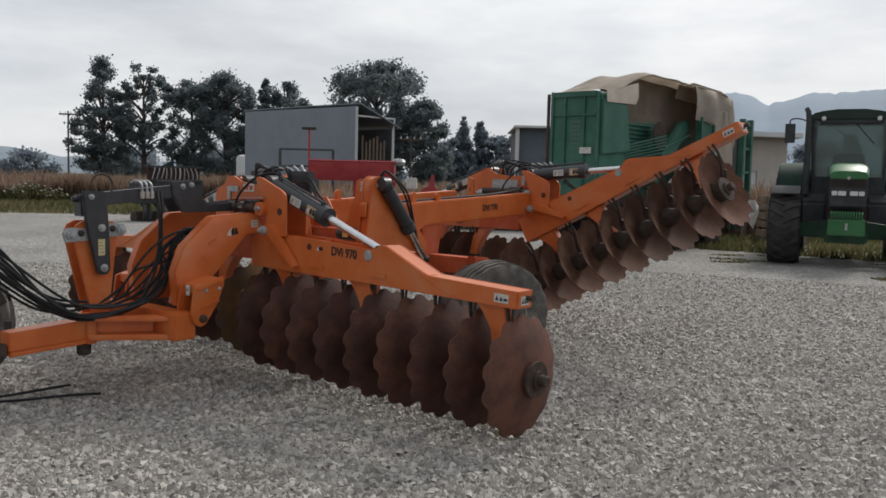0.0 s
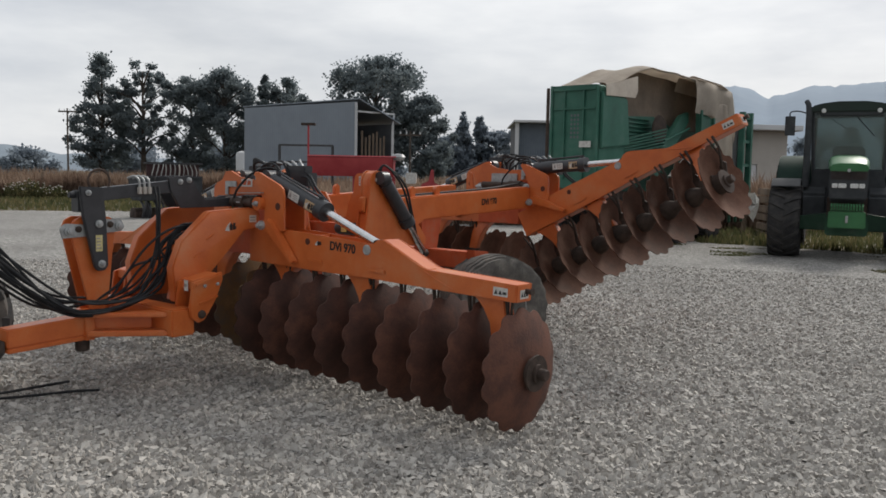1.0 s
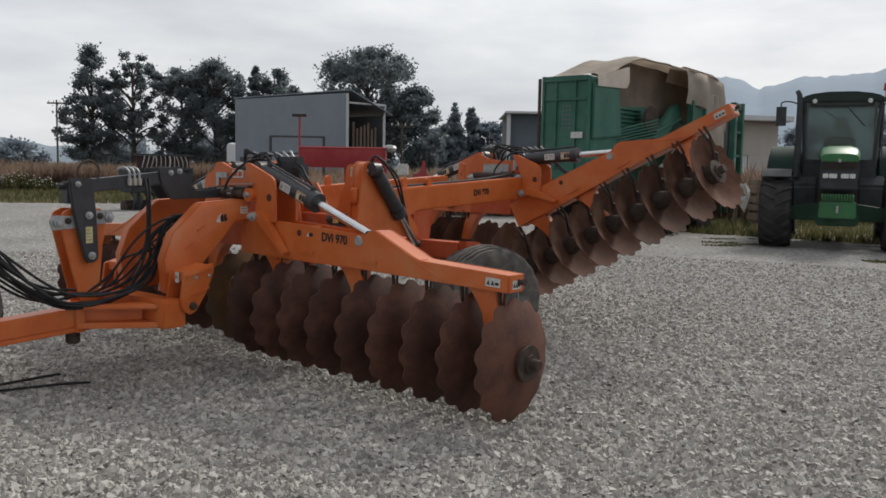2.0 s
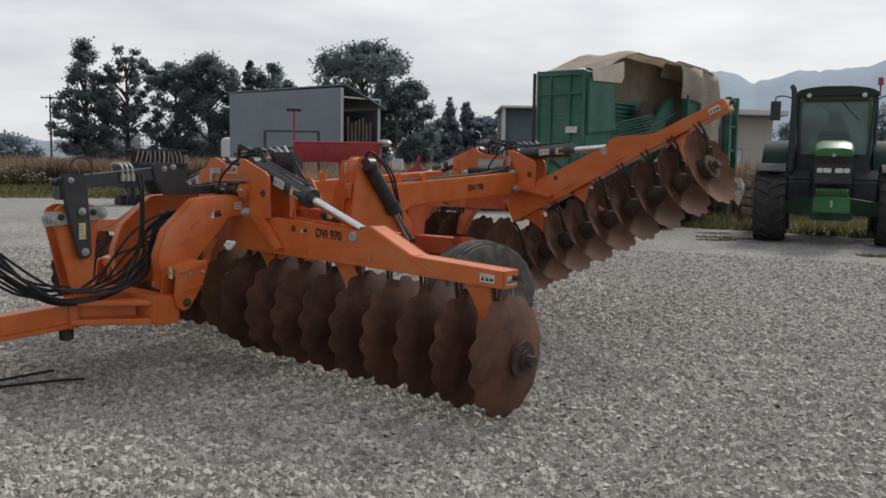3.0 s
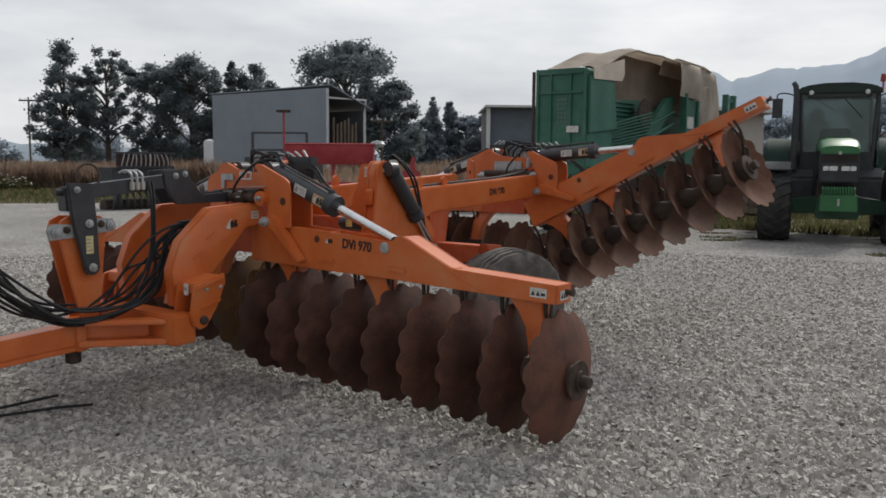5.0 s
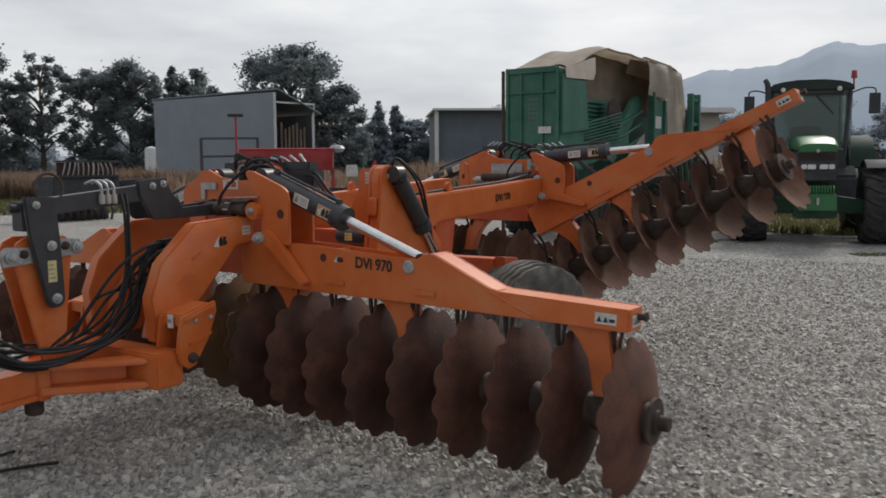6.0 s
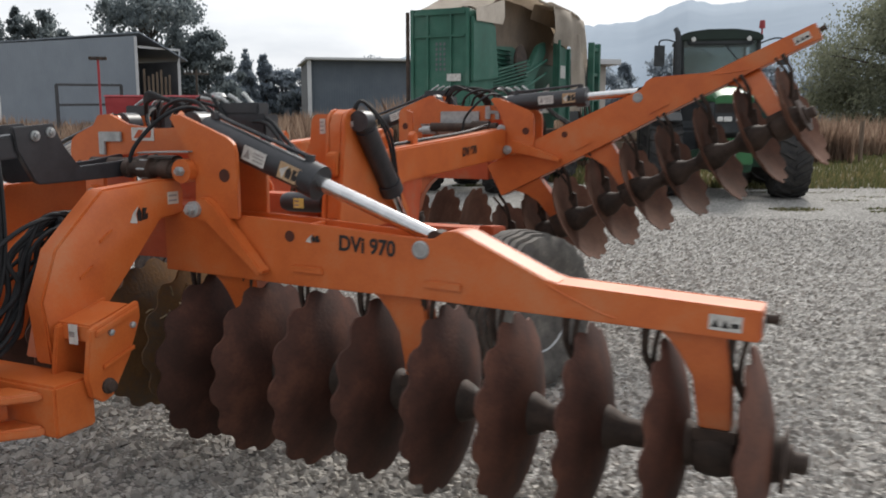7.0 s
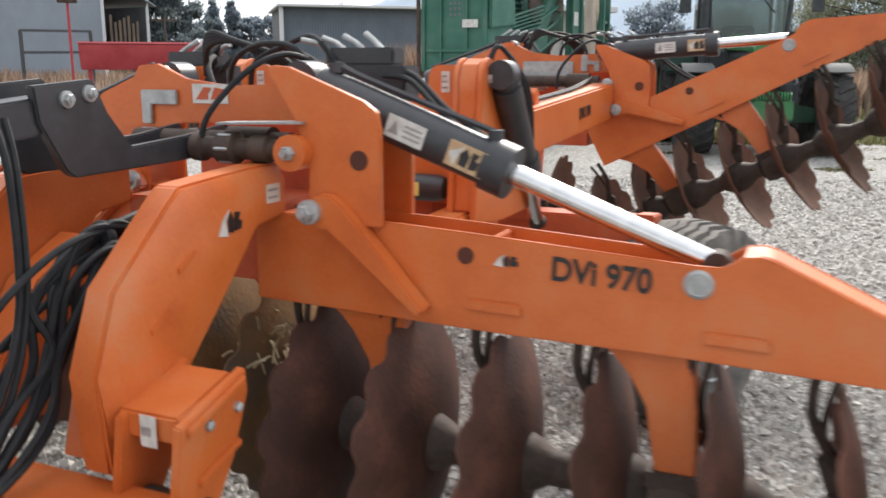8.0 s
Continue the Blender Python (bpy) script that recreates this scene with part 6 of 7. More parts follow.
t = thing("marker_post", Matrix.Translation((-3.9, 24.8, 0)), "thin red steel post with a crossbar", "post")
bm = bmesh.new()
rod(bm, (0, 0, 0), (0, 0, 2.9), 0.03)
part("shaft", bm, RED, t)
bm = bmesh.new()
box(bm, (-0.2, -0.1, 2.88), (0.2, 0.1, 2.95))
part("crossbar", bm, SHAFT, t, soft=0.01)

t = thing("small_implement", Matrix.Translation((-0.35, 21.5, 0)), "small red implement standing in dry grass", "implement")
bm = bmesh.new()
prism(bm, [(-0.25, 1.0), (0.25, 1.0), (0.22, 1.30), (0.10, 1.34), (0.09, 1.66), (0.02, 1.68), (-0.04, 1.38), (-0.22, 1.30)], "y", 0, 0.12)
part("headstock", bm, RED, t, soft=0.02)
bm = bmesh.new()
box(bm, (-1.2, 0.0, 0.9), (1.2, 0.15, 1.05))
for x in (-1.0, -0.5, 0, 0.5, 1.0):
    box(bm, (x, 0.02, 0.0), (x + 0.07, 0.12, 0.9))
part("frame", bm, SHAFT, t, soft=0.01)

t = thing("crate_stack", Matrix.Translation((8.6, 23.0, 0)) @ Matrix.Rotation(radians(-4), 4, "Z") @ Matrix.Diagonal((1, 1, 1.12, 1)), "weathered wooden crates stacked in the grass", "crates")
for k in range(3):
    for j in range(2):
        bm = bmesh.new()
        box(bm, (0, 0, 0.42 * k + 0.02), (1.1, 0.9, 0.42 * k + 0.17) if j == 0 else (1.1, 0.9, 0.42 * k + 0.17))
        if j:
            bm.transform(pose(0, 0, 0.19))
        part("board", bm, TIMBER, t, soft=0.01)


t = thing("hitch_frame", Matrix.Translation((8.85, 23.3, 1.3415)), "small white triangular hitch frame lying on crates", "hitch frame")
for a, b in (((0, 0, 0.035), (0.75, 0, 0.035)), ((0.12, 0, 0.05), (0.18, 0, 0.42)), ((0.18, 0, 0.42), (0.62, 0, 0.06))):
    bm = bmesh.new()
    tube(bm, [a, b], 0.032, 6)
    part("bar", bm, CREAM, t)


# ---- sheds ----
def corrugated(bm, p, q, z0, z1a, z1b, pitch=0.22, depth=0.014):
    """A standing sheet of ribbed steel from p to q with its top from z1a to z1b, 6 cm thick."""
    p, q = Vector(p), Vector(q)
    d = (q - p)
    n = max(2, int(d.length / pitch) * 4)
    side = Vector((d.y, -d.x)).normalized()
    rows = []
    for back in (0, 1):
        lo, hi = [], []
        for k in range(n + 1):
            f = k / n
            o = (depth if k % 4 in (1, 2) else 0) if not back else -0.06
            c = p + d * f + side * o
            lo.append(bm.verts.new((c.x, c.y, z0)))
            hi.append(bm.verts.new((c.x, c.y, z1a + (z1b - z1a) * f)))
        rows.append((lo, hi))
    (l0, h0), (l1, h1) = rows
    for k in range(n):
        bm.faces.new((l0[k], l0[k + 1], h0[k + 1], h0[k]))
        bm.faces.new((l1[k + 1], l1[k], h1[k], h1[k + 1]))
        bm.faces.new((h0[k], h0[k + 1], h1[k + 1], h1[k]))
    bm.faces.new((l0[0], h0[0], h1[0], l1[0]))
    bm.faces.new((l0[n], l1[n], h1[n], h0[n]))


def open_shed():
    A, B = Vector((-13.55, 58.6)), Vector((-5.19, 50.6))
    n = Vector((0.69, 0.72))
    C, D = B + n * 2.9, A + n * 2.9
    t = thing("machinery_shed", Matrix(), "grey corrugated steel shed with an open side", "shed")
    bm = bmesh.new()
    corrugated(bm, A, B, 0, 5.85, 5.75)
    part("wall", bm, STEEL_SHEET, t, "grey corrugated steel wall")
    bm = bmesh.new()
    corrugated(bm, D, A, 0, 4.6, 5.85)
    part("end_wall", bm, STEEL_SHEET, t)
    bm = bmesh.new()
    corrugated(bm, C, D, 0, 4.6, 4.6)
    part("back_wall", bm, SHED_DARK, t, "dark grey back wall")
    bm = bmesh.new()
    over = 0.2
    e = (B - A).normalized() * over
    quad = [(*(A - e), 5.92), (*(B + e * 1.4), 5.88), (*(C + e * 1.4 + n * 0.4), 4.62), (*(D - e + n * 0.4), 4.66)]
    lo = [bm.verts.new(p) for p in quad]
    hi = [bm.verts.new((p[0], p[1], p[2] + 0.06)) for p in quad]
    bm.faces.new(lo)
    bm.faces.new(hi[::-1])
    for i in range(4):
        bm.faces.new((lo[i], lo[(i + 1) % 4], hi[(i + 1) % 4], hi[i]))
    part("roof", bm, STEEL_SHEET, t, "grey sheet roof")
    for p, z in ((B, 5.7), (C, 4.55)):
        bm = bmesh.new()
        tube(bm, [(p.x, p.y - 0.1, 0), (p.x, p.y - 0.1, z)], 0.10, 4)
        part("white_post", bm, ROOF, t, "pale painted corner post")
    bm = bmesh.new()
    tube(bm, [(B.x, B.y - 0.1, 5.2), (B.x + n.x * 3, B.y + n.y * 3 - 0.1, 5.2), (C.x, C.y - 0.1, 4.5)], 0.07, 4)
    part("white_rail", bm, ROOF, t)
    for k in range(7):
        c = B.lerp(C, 0.15 + 0.1 * k)
        bm = bmesh.new()
        box(bm, (c.x - 0.055, c.y + 0.1, 0), (c.x + 0.055, c.y + 0.2, 4.1 - 0.12 * (k * 3 % 4)))
        part("timber_post", bm, TIMBER, t, "upright timber in the open bay")


open_shed()


def low_shed(name, x, y, w, d, z, rot, wall, label, open_front):
    t = thing(name, pose(x, y, 0, 0, 0, rot), label, "shed")
    th = 0.15
    for n, a, b in (("wall", (0, d - th, 0), (w, d, z)), ("wall", (0, th if not open_front else 0, 0), (th, d - th - 0.003, z)), ("wall", (w - th, th if not open_front else 0, 0), (w, d - th - 0.003, z))):
        bm = bmesh.new()
        box(bm, a, b)
        part(n, bm, wall, t)
    if open_front:
        bm = bmesh.new()
        box(bm, (-0.2, -0.12, 0), (0.14, -0.003, z))
        part("corner_post", bm, ROOF, t, "pale corner post")
        bm = bmesh.new()
        corrugated(bm, (0.15, 0.45), (w - 0.15, 0.45), 0, z, z)
        part("sliding_door", bm, BLUE_SHEET, t, "closed blue-grey sheet doors")
    else:
        # front with a window opening
        for a, b in (((0, 0, 0), (w, th - 0.003, 1.0)), ((0, 0, 2.2), (w, th - 0.003, z)), ((0, 0, 1.003), (w * 0.3, th - 0.003, 2.197)), ((w * 0.75, 0, 1.003), (w, th - 0.003, 2.197))):
            bm = bmesh.new()
            box(bm, a, b)
            part("wall", bm, wall, t)
        bm = bmesh.new()
        box(bm, (w * 0.3 + 0.01, 0.05, 1.01), (w * 0.75 - 0.01, 0.08, 2.19))
        part("window", bm, ROOF, t, "pale closed shutter")
    bm = bmesh.new()
    prism(bm, [(-0.5, z + 0.02), (d + 0.3, z - 0.1), (d + 0.3, z + 0.02), (-0.5, z + 0.22)], "x", -0.35, w + 0.35)
    part("roof", bm, ROOF, t, "pale sheet roof", soft=0.02)
    return t


low_shed("sheet_shed", 6.5, 78.5, 14, 8, 6.5, 0, SHED_DARK, "blue-grey sheet shed with pale roof edge and corner post", True)
low_shed("cabin", 8.4, 32.5, 4.7, 4.0, 3.45, 8, CREAM, "low cream cabin with pale flat roof", False)

t = thing("water_tank", Matrix.Translation((-17.8, 76, 0)), "pale round water tank by the trees", "water tank")
bm = bmesh.new()
lathe(bm, [(0.5, 0), (0.52, 0.2), (0.52, 3.1), (0.42, 3.3), (0.1, 3.4)], 24, pose(0, 0, 0, 0, -90, 0))
part("tank_body", bm, ROOF, t)


def power_pole(x, y, h, label):
    t = thing("power_pole", pose(x, y, 0), label, "power pole", "power poles")
    bm = bmesh.new()
    rod(bm, (0, 0, 0), (0, 0, h), 0.10, 10, 0.065)
    part("shaft", bm, BARK, t)
    bm = bmesh.new()
    box(bm, (-0.8, -0.06, h - 0.35), (0.8, 0.06, h - 0.22))
    part("crossarm", bm, BARK, t)
    for k in (-0.7, -0.25, 0.25, 0.7):
        bm = bmesh.new()
        rod(bm, (k, 0, h - 0.22), (k, 0, h - 0.05), 0.04, 8)
        part("insulator", bm, ROOF, t)


power_pole(-33.5, 77, 6.9, "thin wooden power pole with crossarm beyond the paddock")
power_pole(-2.5, 62, 4.7, "short wooden pole with a lamp bracket near the shed")


# ---- fence ----
for k in range(16):
    x, y = -44 + 3.4 * k, 44.5 - 0.15 * k
    t = thing("fence_post", pose(x, y, 0, random.uniform(-2, 2), random.uniform(-2, 2), 0), "grey wooden fence post in dry grass", "fence post", "fence posts")
    bm = bmesh.new()
    rod(bm, (0, 0, -0.1), (0, 0, 1.35), 0.08, 8, 0.07)
    part("stake", bm, TIMBER, t)
for k in range(6):
    x, y = 8.2 + 2.6 * k, 23.6 + 0.6 * k
    t = thing("fence_post", pose(x, y, 0, random.uniform(-2, 2), random.uniform(-2, 2), 0), "grey wooden fence post in dry grass", "fence post", "fence posts")
    bm = bmesh.new()
    rod(bm, (0, 0, -0.1), (0, 0, 1.4), 0.07, 8, 0.06)
    part("stake", bm, TIMBER, t)


# ---- trees ----
def tree(x, y, h, w, seed, label, name="tree", leaf=LEAF, clumps=60, low=0.25, airy=0.0, shape="round", leaf_size=0.36, leaves=230):
    """Tapered trunk with limbs; a crown of leaf clumps at the limb ends."""
    rnd = random.Random(seed)
    nr = np.random.default_rng(seed)
    t = thing(name, pose(x, y, 0), label, "tree", "trees beyond the yard")
    bm = bmesh.new()
    lean = rnd.uniform(-0.04, 0.04) * h
    trunk = [(0, 0, -0.2), (lean * 0.2, 0, h * 0.2), (lean * 0.6, 0.1, h * 0.45), (lean, 0, h * 0.72), (lean * 1.2, 0, h * 0.92)]
    r0 = 0.022 * h + 0.06
    tube(bm, smooth_path(trunk, 4), [r0 * (1 - 0.88 * k / 16) for k in range(17)], 8)
    ends = []
    clumps = int(clumps * 1.7)
    leaves = int(leaves * 0.72)
    for k in range(clumps):
        f = rnd.uniform(low, 0.98)
        if shape == "spire":
            u = (f - low) / (1 - low)
            if u > 0.52 and rnd.random() < 0.62:
                continue
            reach = w * 0.5 * ((0.80 + 0.28 * math.sin(math.pi * u / 0.5)) if u < 0.5 else 0.72 - 0.95 * (u - 0.5)) * rnd.uniform(0.1, 1.0) ** 0.6
        elif shape == "cone":
            reach = w * 0.5 * (1.02 - f) / (1.02 - low) * rnd.uniform(0.3, 1.0)
        else:
            u = (f - low) / (1 - low)
            reach = w * 0.5 * (0.55 + 0.65 * math.sin(math.pi * min(1, u * 0.86 + 0.12))) * rnd.uniform(0.15, 1.0) ** 0.6 * (1 if u < 0.9 else 0.6)
        q = rnd.uniform(0, 2 * math.pi)
        c = Vector((lean * f + reach * math.cos(q), reach * math.sin(q), h * f))
        ends.append((c, rnd.uniform(0.6, 1.15) * (1.25 - 0.85 * f if shape == "cone" else 1.0)))
        if k % 3 == 0:
            s = Vector((lean * f * 0.7, 0, h * max(0.12, f - 0.10 - 0.10 * rnd.random())))
            tube(bm, smooth_path([s, s.lerp(c, 0.5) + Vector((0, 0, 0.02 * h)), c], 3), [r0 * 0.35 * (1 - 0.12 * j) for j in range(7)], 5)
    part("trunk", bm, BARK, t, "dark bark trunk with limbs")
    cs = np.array([c for c, _ in ends])
    size = np.array([s for _, s in ends])
    rad = w * (0.112 - 0.034 * airy) * size
    n = leaves
    ctr = np.repeat(cs, n, axis=0)
    d = nr.normal(size=(len(ctr), 3))
    flat = np.repeat(nr.uniform(0.55, 0.95, len(cs)), n)[:, None]
    p = ctr + d * np.repeat(rad, n)[:, None] * np.concatenate([np.ones_like(flat), np.ones_like(flat), flat], 1) * 0.64
    a = nr.normal(size=p.shape)
    a /= np.linalg.norm(a, axis=1)[:, None]
    b = np.cross(a, nr.normal(size=p.shape))
    b /= np.linalg.norm(b, axis=1)[:, None]
    s = (leaf_size * nr.uniform(0.5, 1.1, len(p)))[:, None]
    tri = np.stack([p - a * s * 0.5, p + b * s * 0.35, p + a * s * 0.5, p - b * s * 0.35], 1).reshape(-1, 3)
    me = bpy.data.meshes.new("crown")
    me.from_pydata(tri.tolist(), [], np.arange(len(tri)).reshape(-1, 4).tolist())
    me.materials.append(leaf)
    crown = new("crown", me)
    crown.parent = t
    return t


tree(-35.9, 91, 13.4, 6.4, 11, "tall dark evergreen with dense lower crown and thin top", clumps=78, low=0.14, shape="spire", airy=0.7)
tree(-32.0, 92, 13.0, 5.6, 12, "tall evergreen with open airy crown and bare lower trunk", clumps=40, low=0.32, airy=1.1, leaves=190)
tree(-27.0, 93, 11.6, 6.6, 13, "broad dark evergreen in a row", clumps=46, low=0.14, airy=0.5)
tree(-23.2, 92, 12.3, 6.4, 14, "broad dark evergreen in a row", clumps=70, low=0.12)
tree(-19.8, 93, 12.2, 4.2, 15, "narrow pointed dark evergreen in a row", clumps=60, low=0.12, shape="cone")
tree(-17.0, 92, 11.8, 4.8, 16, "dark evergreen with rounded top in a row", clumps=60, low=0.12)
tree(-6.4, 80, 12.3, 8.4, 17, "large spreading evergreen behind the shed", clumps=84, low=0.27, airy=0.7, leaves=210)
tree(-1.8, 79, 8.6, 5.2, 18, "lower limb-heavy evergreen beside the shed", clumps=50, low=0.2, airy=0.3)
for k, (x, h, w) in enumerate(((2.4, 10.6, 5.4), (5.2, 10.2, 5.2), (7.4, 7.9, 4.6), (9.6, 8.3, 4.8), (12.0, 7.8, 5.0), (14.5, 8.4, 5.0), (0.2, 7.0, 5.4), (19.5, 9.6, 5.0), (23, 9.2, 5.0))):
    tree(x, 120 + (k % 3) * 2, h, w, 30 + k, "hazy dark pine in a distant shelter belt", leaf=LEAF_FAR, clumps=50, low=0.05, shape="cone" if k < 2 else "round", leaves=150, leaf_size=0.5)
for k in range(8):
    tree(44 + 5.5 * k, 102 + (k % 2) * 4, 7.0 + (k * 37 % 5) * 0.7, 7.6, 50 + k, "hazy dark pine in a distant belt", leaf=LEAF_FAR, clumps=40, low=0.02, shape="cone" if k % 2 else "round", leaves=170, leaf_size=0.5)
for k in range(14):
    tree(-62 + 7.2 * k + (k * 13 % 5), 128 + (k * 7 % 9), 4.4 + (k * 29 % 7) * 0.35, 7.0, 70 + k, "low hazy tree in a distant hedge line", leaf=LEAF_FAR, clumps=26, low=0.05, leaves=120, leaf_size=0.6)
tree(38.5, 44.5, 8.4, 11.0, 90, "large olive willow at the field edge", leaf=LEAF_WILLOW, clumps=130, low=0.05, leaves=560, leaf_size=0.20)
tree(46.0, 44.0, 9.2, 11.0, 91, "large olive willow at the field edge", leaf=LEAF_WILLOW, clumps=120, low=0.05, leaves=560, leaf_size=0.20)


# ---- grass ----
def blades(name, n, area, h0, h1, width, mat, label, seed, lean=0.35):
    """Many grass blades as one object; area gives ground points for two random numbers."""
    nr = np.random.default_rng(seed)
    xy = area(nr.random(n), nr.random(n), nr)
    n = len(xy)
    patch = np.array([noise.noise(Vector((x * 0.16, y * 0.16, seed))) for x, y in xy])
    h = (h0 + (h1 - h0) * nr.random(n) ** 1.5) * (0.85 + 0.45 * patch)
    q = nr.random(n) * 2 * np.pi
    w = width * nr.uniform(0.6, 1.3, n)
    base = np.column_stack([xy, [rise(x, y) - 0.03 for x, y in xy]])
    side = np.column_stack([np.cos(q) * w / 2, np.sin(q) * w / 2, np.zeros(n)])
    bend = np.column_stack([nr.normal(size=n) * lean * h * 0.5, nr.normal(size=n) * lean * h * 0.5, h])
    mid = base + bend * np.array([0.35, 0.35, 0.6])
    v = np.stack([base - side, base + side, mid + side * 0.8, base + bend, mid - side * 0.8], 1).reshape(-1, 3)
    me = bpy.data.meshes.new(name)
    me.from_pydata(v.tolist(), [], np.arange(len(v)).reshape(-1, 5).tolist())
    me.materials.append(mat)
    return tagged(new(name, me), label, "grass", kind="stuff")


def strip(x0, x1, ya, yb, power=1.0):
    def area(a, b, nr):
        x = x0 + (x1 - x0) * a
        lo, hi = ya(x), yb(x)
        return np.column_stack([x, lo + (hi - lo) * b ** power])
    return area


YARD_X = [-34, -22, -15, -8, -2, 3, 6.0, 9, 12, 16, 22, 40]
YARD_Y = [12, 26.5, 28.6, 30.2, 29.8, 26, 19.9, 17.6, 17.0, 15.8, 13, 10]


def rim(x):
    return np.interp(x, YARD_X, YARD_Y)


blades("dry_grass", 52000, strip(-55, 10, lambda x: np.full_like(x, 42.5), lambda x: np.full_like(x, 64.0), 2.0), 0.9, 1.75, 0.07, STRAW, "tall dry brown grass and weeds across the paddock", 3)
blades("dry_grass", 40000, strip(-6, 45, lambda x: np.where(x > 11, 29.0, 25.5), lambda x: np.where(x > 11, 44.0, 36.0), 1.6), 0.7, 1.75, 0.05, STRAW, "tall dry brown grass behind the machines", 4)
blades("dry_grass", 17000, strip(3.5, 18, lambda x: np.full_like(x, 25.5), lambda x: np.full_like(x, 29.5)), 1.1, 2.05, 0.05, STRAW, "tall dry brown grass bank behind the machines", 14)
blades("green_grass", 42000, strip(-50, 5, lambda x: rim(x) - 0.2, lambda x: np.full_like(x, 47.0), 1.0), 0.08, 0.30, 0.05, GRASS, "short green grass along the yard", 5)
blades("green_grass", 46000, strip(2.5, 32, lambda x: rim(x) - 0.2, lambda x: np.full_like(x, 31.0), 1.3), 0.06, 0.26, 0.035, GRASS, "short green grass around the parked machines", 6)
blades("weeds", 6000, strip(-30, -18, lambda x: np.full_like(x, 42.0), lambda x: np.full_like(x, 44.0)), 0.2, 0.6, 0.08, GRASS, "tall green weeds at the fence", 7)


def flowering_bush(x, y, h, w, seed):
    """A loose bush of stems, small leaves and pale flower heads."""
    rnd = random.Random(seed)
    t = thing("flowering_bush", pose(x, y, rise(x, y)), "low green bush with pale flower heads in dry grass", "bush")
    stems, leaves, heads = bmesh.new(), bmesh.new(), bmesh.new()
    for k in range(70):
        q, r = rnd.uniform(0, 2 * math.pi), w * 0.5 * math.sqrt(rnd.random())
        top = Vector((r * math.cos(q), r * math.sin(q), h * rnd.uniform(0.55, 1.0) * (1 - 0.45 * (2 * r / w) ** 2)))
        foot = Vector((top.x * 0.45, top.y * 0.45, -0.02))
        tube(stems, [foot, foot.lerp(top, 0.55) + Vector((0, 0, 0.04)), top], 0.008, 4)
        for j in range(12):
            c = foot.lerp(top, rnd.uniform(0.3, 1.0)) + Vector((rnd.gauss(0, 0.05), rnd.gauss(0, 0.05), rnd.gauss(0, 0.04)))
            a = Vector((rnd.gauss(0, 1), rnd.gauss(0, 1), rnd.gauss(0, 1))).normalized() * 0.06
            b = a.cross(Vector((rnd.gauss(0, 1), rnd.gauss(0, 1), 1))).normalized() * 0.03
            leaves.faces.new([leaves.verts.new(p) for p in (c - a, c + b, c + a, c - b)])
        if rnd.random() < 0.6:
            bmesh.ops.create_icosphere(heads, subdivisions=1, radius=rnd.uniform(0.03, 0.055), matrix=Matrix.Translation(top) @ Matrix.Diagonal((1, 1, 0.6, 1)))
    part("stems", stems, GRASS, t)
    part("leaves", leaves, GRASS, t)
    tagged(part("flower_heads", heads, CREAM, t, "pale flower heads"), kind="stuff")


flowering_bush(-19.9, 41.2, 1.0, 2.2, 31)
flowering_bush(-18.6, 41.0, 0.7, 1.3, 32)


# patches of trodden weeds on the gravel edge
def patches(a, b, nr):
    c = np.column_stack([nr.uniform(3.5, 14, 34), nr.uniform(-4.6, -0.2, 34)])
    c[:, 1] += rim(c[:, 0])
    k = (a * 34).astype(int)
    q = b * 2 * np.pi
    r = nr.random(len(a)) ** 0.6
    return np.column_stack([c[k, 0] + r * 0.42 * np.cos(q), c[k, 1] + r * 0.16 * np.sin(q)])


blades("weeds", 11000, patches, 0.02, 0.075, 0.035, GRASS, "low trodden weeds scattered on the gravel", 9, 1.2)


# ---- loose stones on the yard ----
def stones(name, n, spots, lo, hi, seed, label):
    nr = np.random.default_rng(seed)
    xy = spots(nr, n)
    n = len(xy)
    corner = np.array([(-1, -1, -0.8), (1, -1, -0.8), (1, 1, -0.8), (-1, 1, -0.8), (-0.55, 0, 1), (0.55, 0, 1)], float)
    quads = np.array([(0, 1, 5, 4), (2, 3, 4, 5)])
    tris = np.array([(1, 2, 5), (3, 0, 4)])
    s = lo + (hi - lo) * nr.random(n) ** 1.9
    v = corner[None] * (1 + nr.uniform(-0.45, 0.25, (n, 6, 3))) + nr.uniform(-0.3, 0.3, (n, 6, 3)) * np.array([1, 1.6, 0.6])
    v = v * np.array([0.62, 0.50, 0.42])
    a = nr.normal(0, 0.35, n)
    ca, sa = np.cos(a)[:, None], np.sin(a)[:, None]
    y, z = v[..., 1] * ca - v[..., 2] * sa, v[..., 1] * sa + v[..., 2] * ca
    q = nr.random(n) * 2 * np.pi
    c, d = np.cos(q)[:, None], np.sin(q)[:, None]
    x2, y2 = v[..., 0] * c - y * d, v[..., 0] * d + y * c
    v = np.stack([x2, y2, z], -1) * s[:, None, None] * 0.5
    v[..., 0] += xy[:, 0, None]
    v[..., 1] += xy[:, 1, None]
    v[..., 2] += (s * 0.10)[:, None] + np.array([rise(x, y) for x, y in xy])[:, None]
    base = (np.arange(n) * 6)[:, None, None]
    f = (quads[None] + base).reshape(-1, 4).tolist() + (tris[None] + base).reshape(-1, 3).tolist()
    me = bpy.data.meshes.new(name)
    me.from_pydata(v.reshape(-1, 3).tolist(), [], f)
    me.materials.append(STONE)
    return tagged(new(name, me), label, "gravel", kind="stuff")


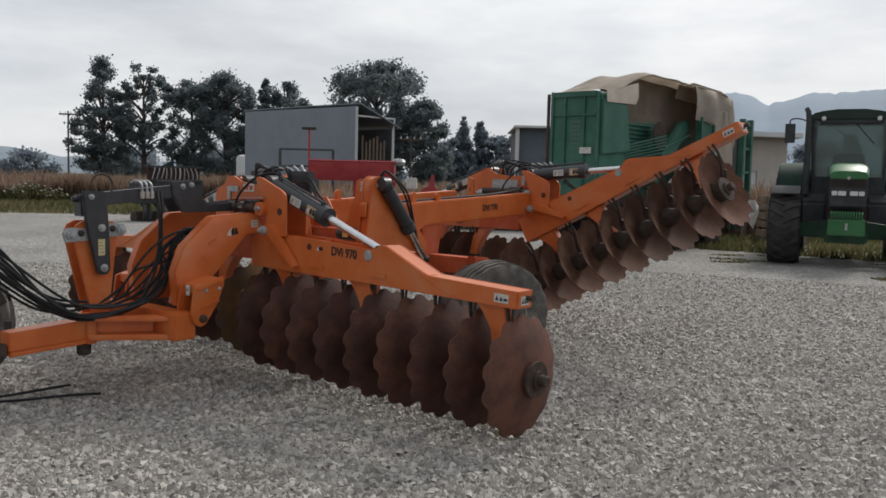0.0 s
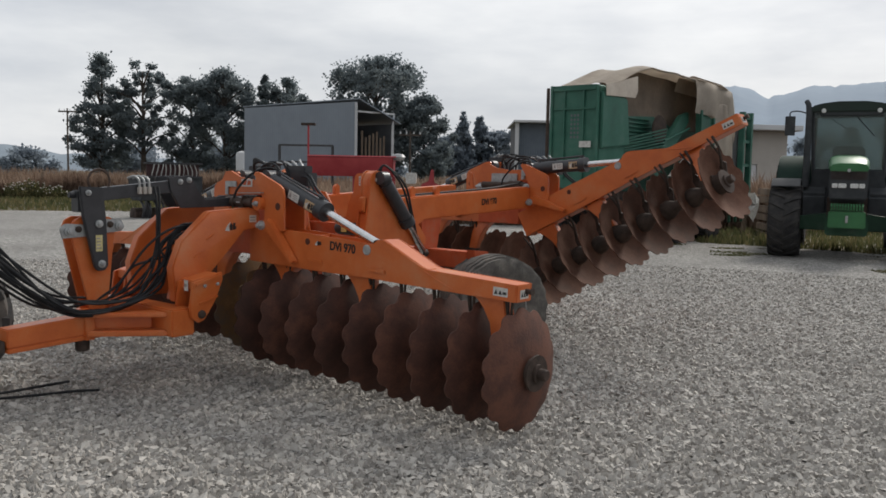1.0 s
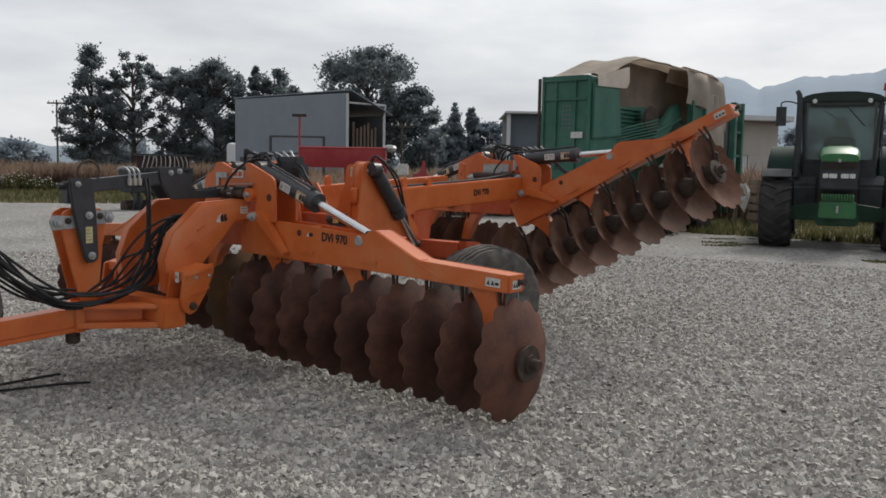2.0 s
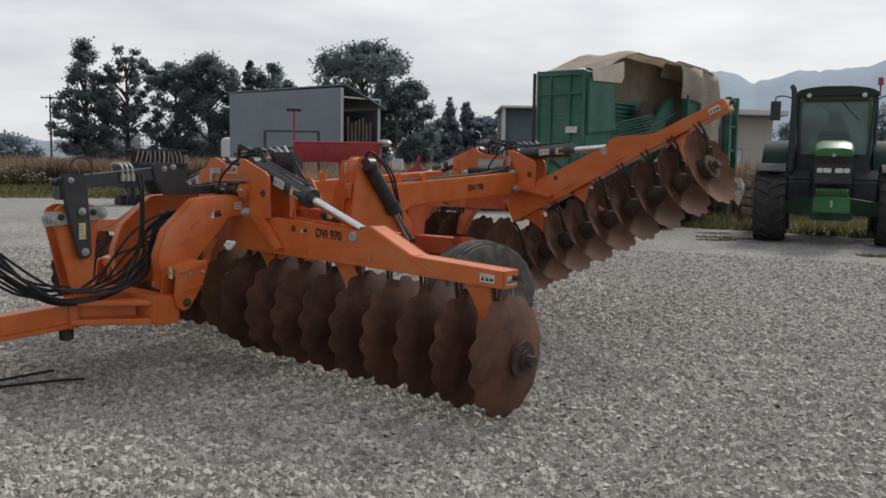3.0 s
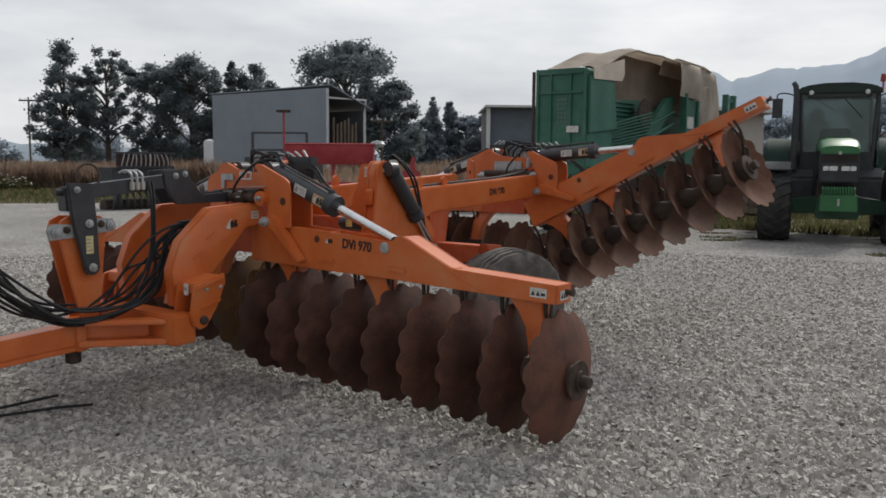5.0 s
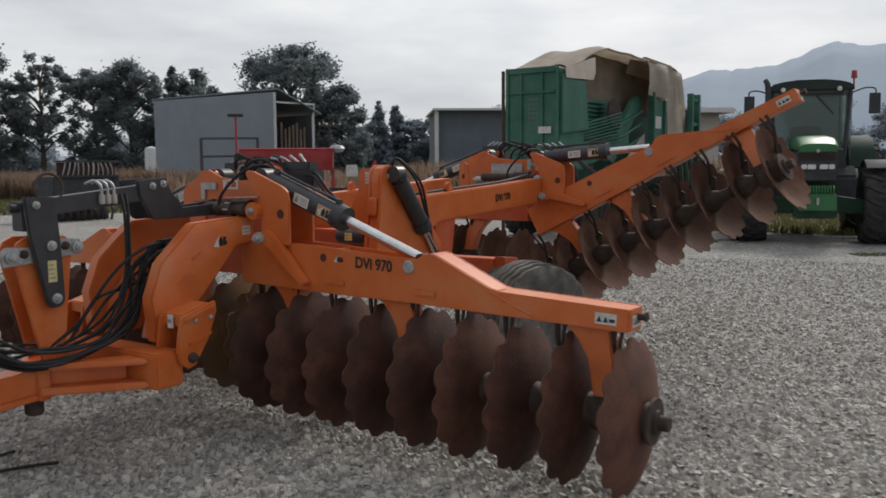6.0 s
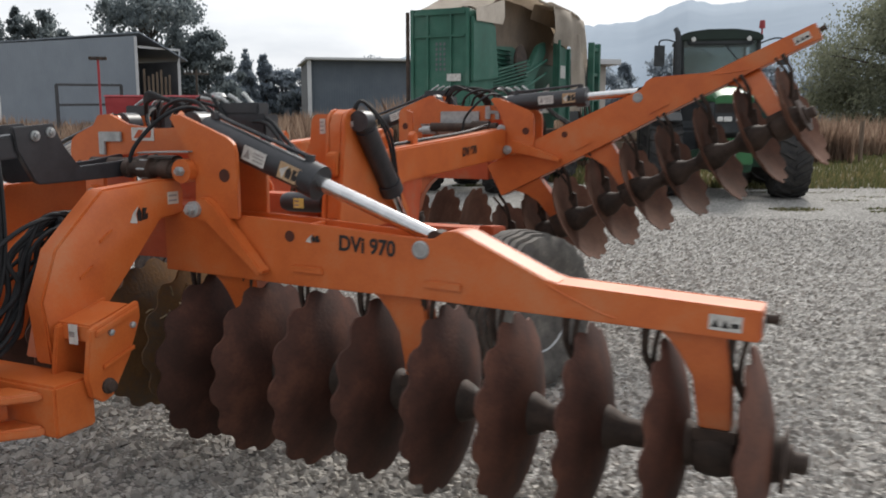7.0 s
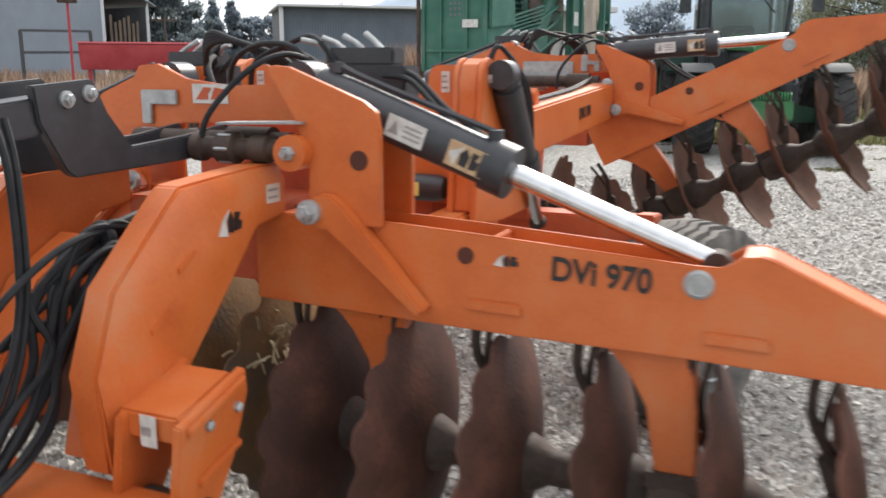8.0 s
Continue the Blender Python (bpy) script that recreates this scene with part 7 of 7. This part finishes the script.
def near_spots(nr, n):
    """Thickest by the harrow's near side, thinning out across the yard."""
    r = 1.6 + 13.4 * nr.random(n) ** 1.3
    q = np.radians(nr.uniform(-40, 42, n))
    return np.column_stack([r * np.sin(q) - 0.3, r * np.cos(q)])


stones("loose_gravel", 150000, near_spots, 0.024, 0.082, 21, "loose angular pale grey crushed stone")
stones("coarse_gravel", 900, near_spots, 0.06, 0.12, 22, "scattered larger pale stones")


# ---- hills ----
def ridge(name, points, dist, depth, mat, label, seed, rough):
    """A hill range: crest heights (as a rise over distance) against bearing in degrees, with a real slope in front."""
    bm = bmesh.new()
    az = np.linspace(points[0][0], points[-1][0], 260)
    rise = np.interp(az, [p[0] for p in points], [p[1] for p in points])
    rows = []
    for j, f in enumerate((0.0, 0.25, 0.5, 0.75, 1.0, 1.25)):
        line = []
        for a, r in zip(az, rise):
            g = dist - depth * (1 - f)
            top = r * dist * (min(f, 1.0) ** 0.8) * (1.0 if f <= 1 else 0.7)
            w = noise.fractal(Vector((a * 0.9, f * 4, seed)), 0.8, 2.2, 5) * rough * dist * (1.0 if f >= 1 else 0.25 * f)
            line.append(bm.verts.new((g * math.sin(radians(a)), g * math.cos(radians(a)), top + w - (3 if f == 0 else 0))))
        rows.append(line)
    for p, q in zip(rows, rows[1:]):
        for k in range(len(az) - 1):
            bm.faces.new((p[k], p[k + 1], q[k + 1], q[k]))
    return tagged(part(name, bm, mat, None, sharp=80), label, "hills", kind="structure")


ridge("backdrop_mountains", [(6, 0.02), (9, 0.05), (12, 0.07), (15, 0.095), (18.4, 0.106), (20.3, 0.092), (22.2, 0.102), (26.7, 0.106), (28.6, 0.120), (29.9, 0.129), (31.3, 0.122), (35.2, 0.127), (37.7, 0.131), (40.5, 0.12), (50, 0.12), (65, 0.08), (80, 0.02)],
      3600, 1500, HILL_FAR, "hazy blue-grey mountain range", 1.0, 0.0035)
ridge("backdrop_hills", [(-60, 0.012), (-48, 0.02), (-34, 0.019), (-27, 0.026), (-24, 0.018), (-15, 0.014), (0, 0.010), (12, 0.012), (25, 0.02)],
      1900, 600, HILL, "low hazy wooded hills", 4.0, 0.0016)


def mist(az, r, w, h, seed, shade=(0.80, 0.83, 0.86), name="backdrop_mist", label="thin white mist lying against the mountains"):
    """A thin wisp of mist far off against the mountain side, its daylight brightness given by emission, fading out to
    its edges.
    """
    m = bpy.data.materials.new("thin_white_mist")
    m.use_nodes = True
    n, l = m.node_tree.nodes, m.node_tree.links
    n.remove(n["Principled BSDF"])
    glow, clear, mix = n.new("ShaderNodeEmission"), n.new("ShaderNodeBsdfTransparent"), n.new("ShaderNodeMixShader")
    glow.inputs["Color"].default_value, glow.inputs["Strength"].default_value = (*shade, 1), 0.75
    co = n.new("ShaderNodeTexCoord")
    mp = n.new("ShaderNodeMapping")
    mp.inputs["Scale"].default_value = (4.0, 1.0, 1.6)
    mp.inputs["Location"].default_value = (seed, 0, seed)
    no = n.new("ShaderNodeTexNoise")
    no.inputs["Scale"].default_value, no.inputs["Detail"].default_value = 1.6, 6
    away = n.new("ShaderNodeVectorMath")
    away.operation = "DISTANCE"
    away.inputs[1].default_value = (0.5, 0.5, 0.5)
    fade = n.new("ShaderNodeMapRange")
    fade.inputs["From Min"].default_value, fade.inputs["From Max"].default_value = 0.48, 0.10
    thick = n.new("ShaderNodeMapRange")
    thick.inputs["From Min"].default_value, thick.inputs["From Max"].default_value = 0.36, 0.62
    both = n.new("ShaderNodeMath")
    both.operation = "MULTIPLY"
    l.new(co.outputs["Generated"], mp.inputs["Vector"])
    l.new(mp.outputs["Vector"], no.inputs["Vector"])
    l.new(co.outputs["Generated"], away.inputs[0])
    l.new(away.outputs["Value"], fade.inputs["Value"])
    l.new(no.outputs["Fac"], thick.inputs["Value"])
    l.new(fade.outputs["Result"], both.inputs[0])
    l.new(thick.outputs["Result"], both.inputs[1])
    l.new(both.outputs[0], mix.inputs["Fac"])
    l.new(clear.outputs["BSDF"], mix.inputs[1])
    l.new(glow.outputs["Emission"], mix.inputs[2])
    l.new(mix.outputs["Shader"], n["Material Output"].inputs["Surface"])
    bm = bmesh.new()
    box(bm, (-w, -1.0, -h), (w, 1.0, h))
    ob = part(name, bm, m)
    ob.matrix_basis = Matrix.Translation((2050 * math.sin(radians(az)), 2050 * math.cos(radians(az)), 2050 * r)) @ Matrix.Rotation(-radians(az), 4, "Z")
    return tagged(ob, label, "cloud", kind="structure")


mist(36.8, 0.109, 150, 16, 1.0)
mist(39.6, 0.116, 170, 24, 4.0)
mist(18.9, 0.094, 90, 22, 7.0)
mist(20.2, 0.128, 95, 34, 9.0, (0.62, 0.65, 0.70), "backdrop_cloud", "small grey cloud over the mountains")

# ---- towing tractor's rear wheel beside the drawbar ----
t = thing("towing_tractor_wheel", pose(-3.31, 5.52, 0, 0, 0, -62), "lugged dusty tyre of the vehicle hitched to the drawbar", "tractor wheel")
w = lug_tyre("wheel", 0.50, 0.42, 0.26, 14, TYRE, t, "dusty lugged tyre", pose(0, 0, 0.49))
bm = bmesh.new()
lathe(bm, [(0.27, 0.14), (0.24, 0.10), (0.20, 0.02), (0.08, 0.04), (0.07, 0.10)], 20, pose(0, 0, 0.49))
part("rim", bm, YELLOW, w)

# ---- cut cable ends on the gravel ----
for pts in (((-3.3, 5.2, 0.035), (-2.75, 5.42, 0.03), (-2.45, 5.6, 0.03), (-2.26, 5.66, 0.032)), ((-3.3, 5.15, 0.03), (-2.85, 5.45, 0.045), (-2.62, 5.75, 0.04), (-2.55, 5.86, 0.035))):
    bm = bmesh.new()
    tube(bm, smooth_path(pts, 5), 0.010, 6)
    tagged(part("cable", bm, HOSE), "thin black cable lying on the gravel", "cable", "cables on the gravel")
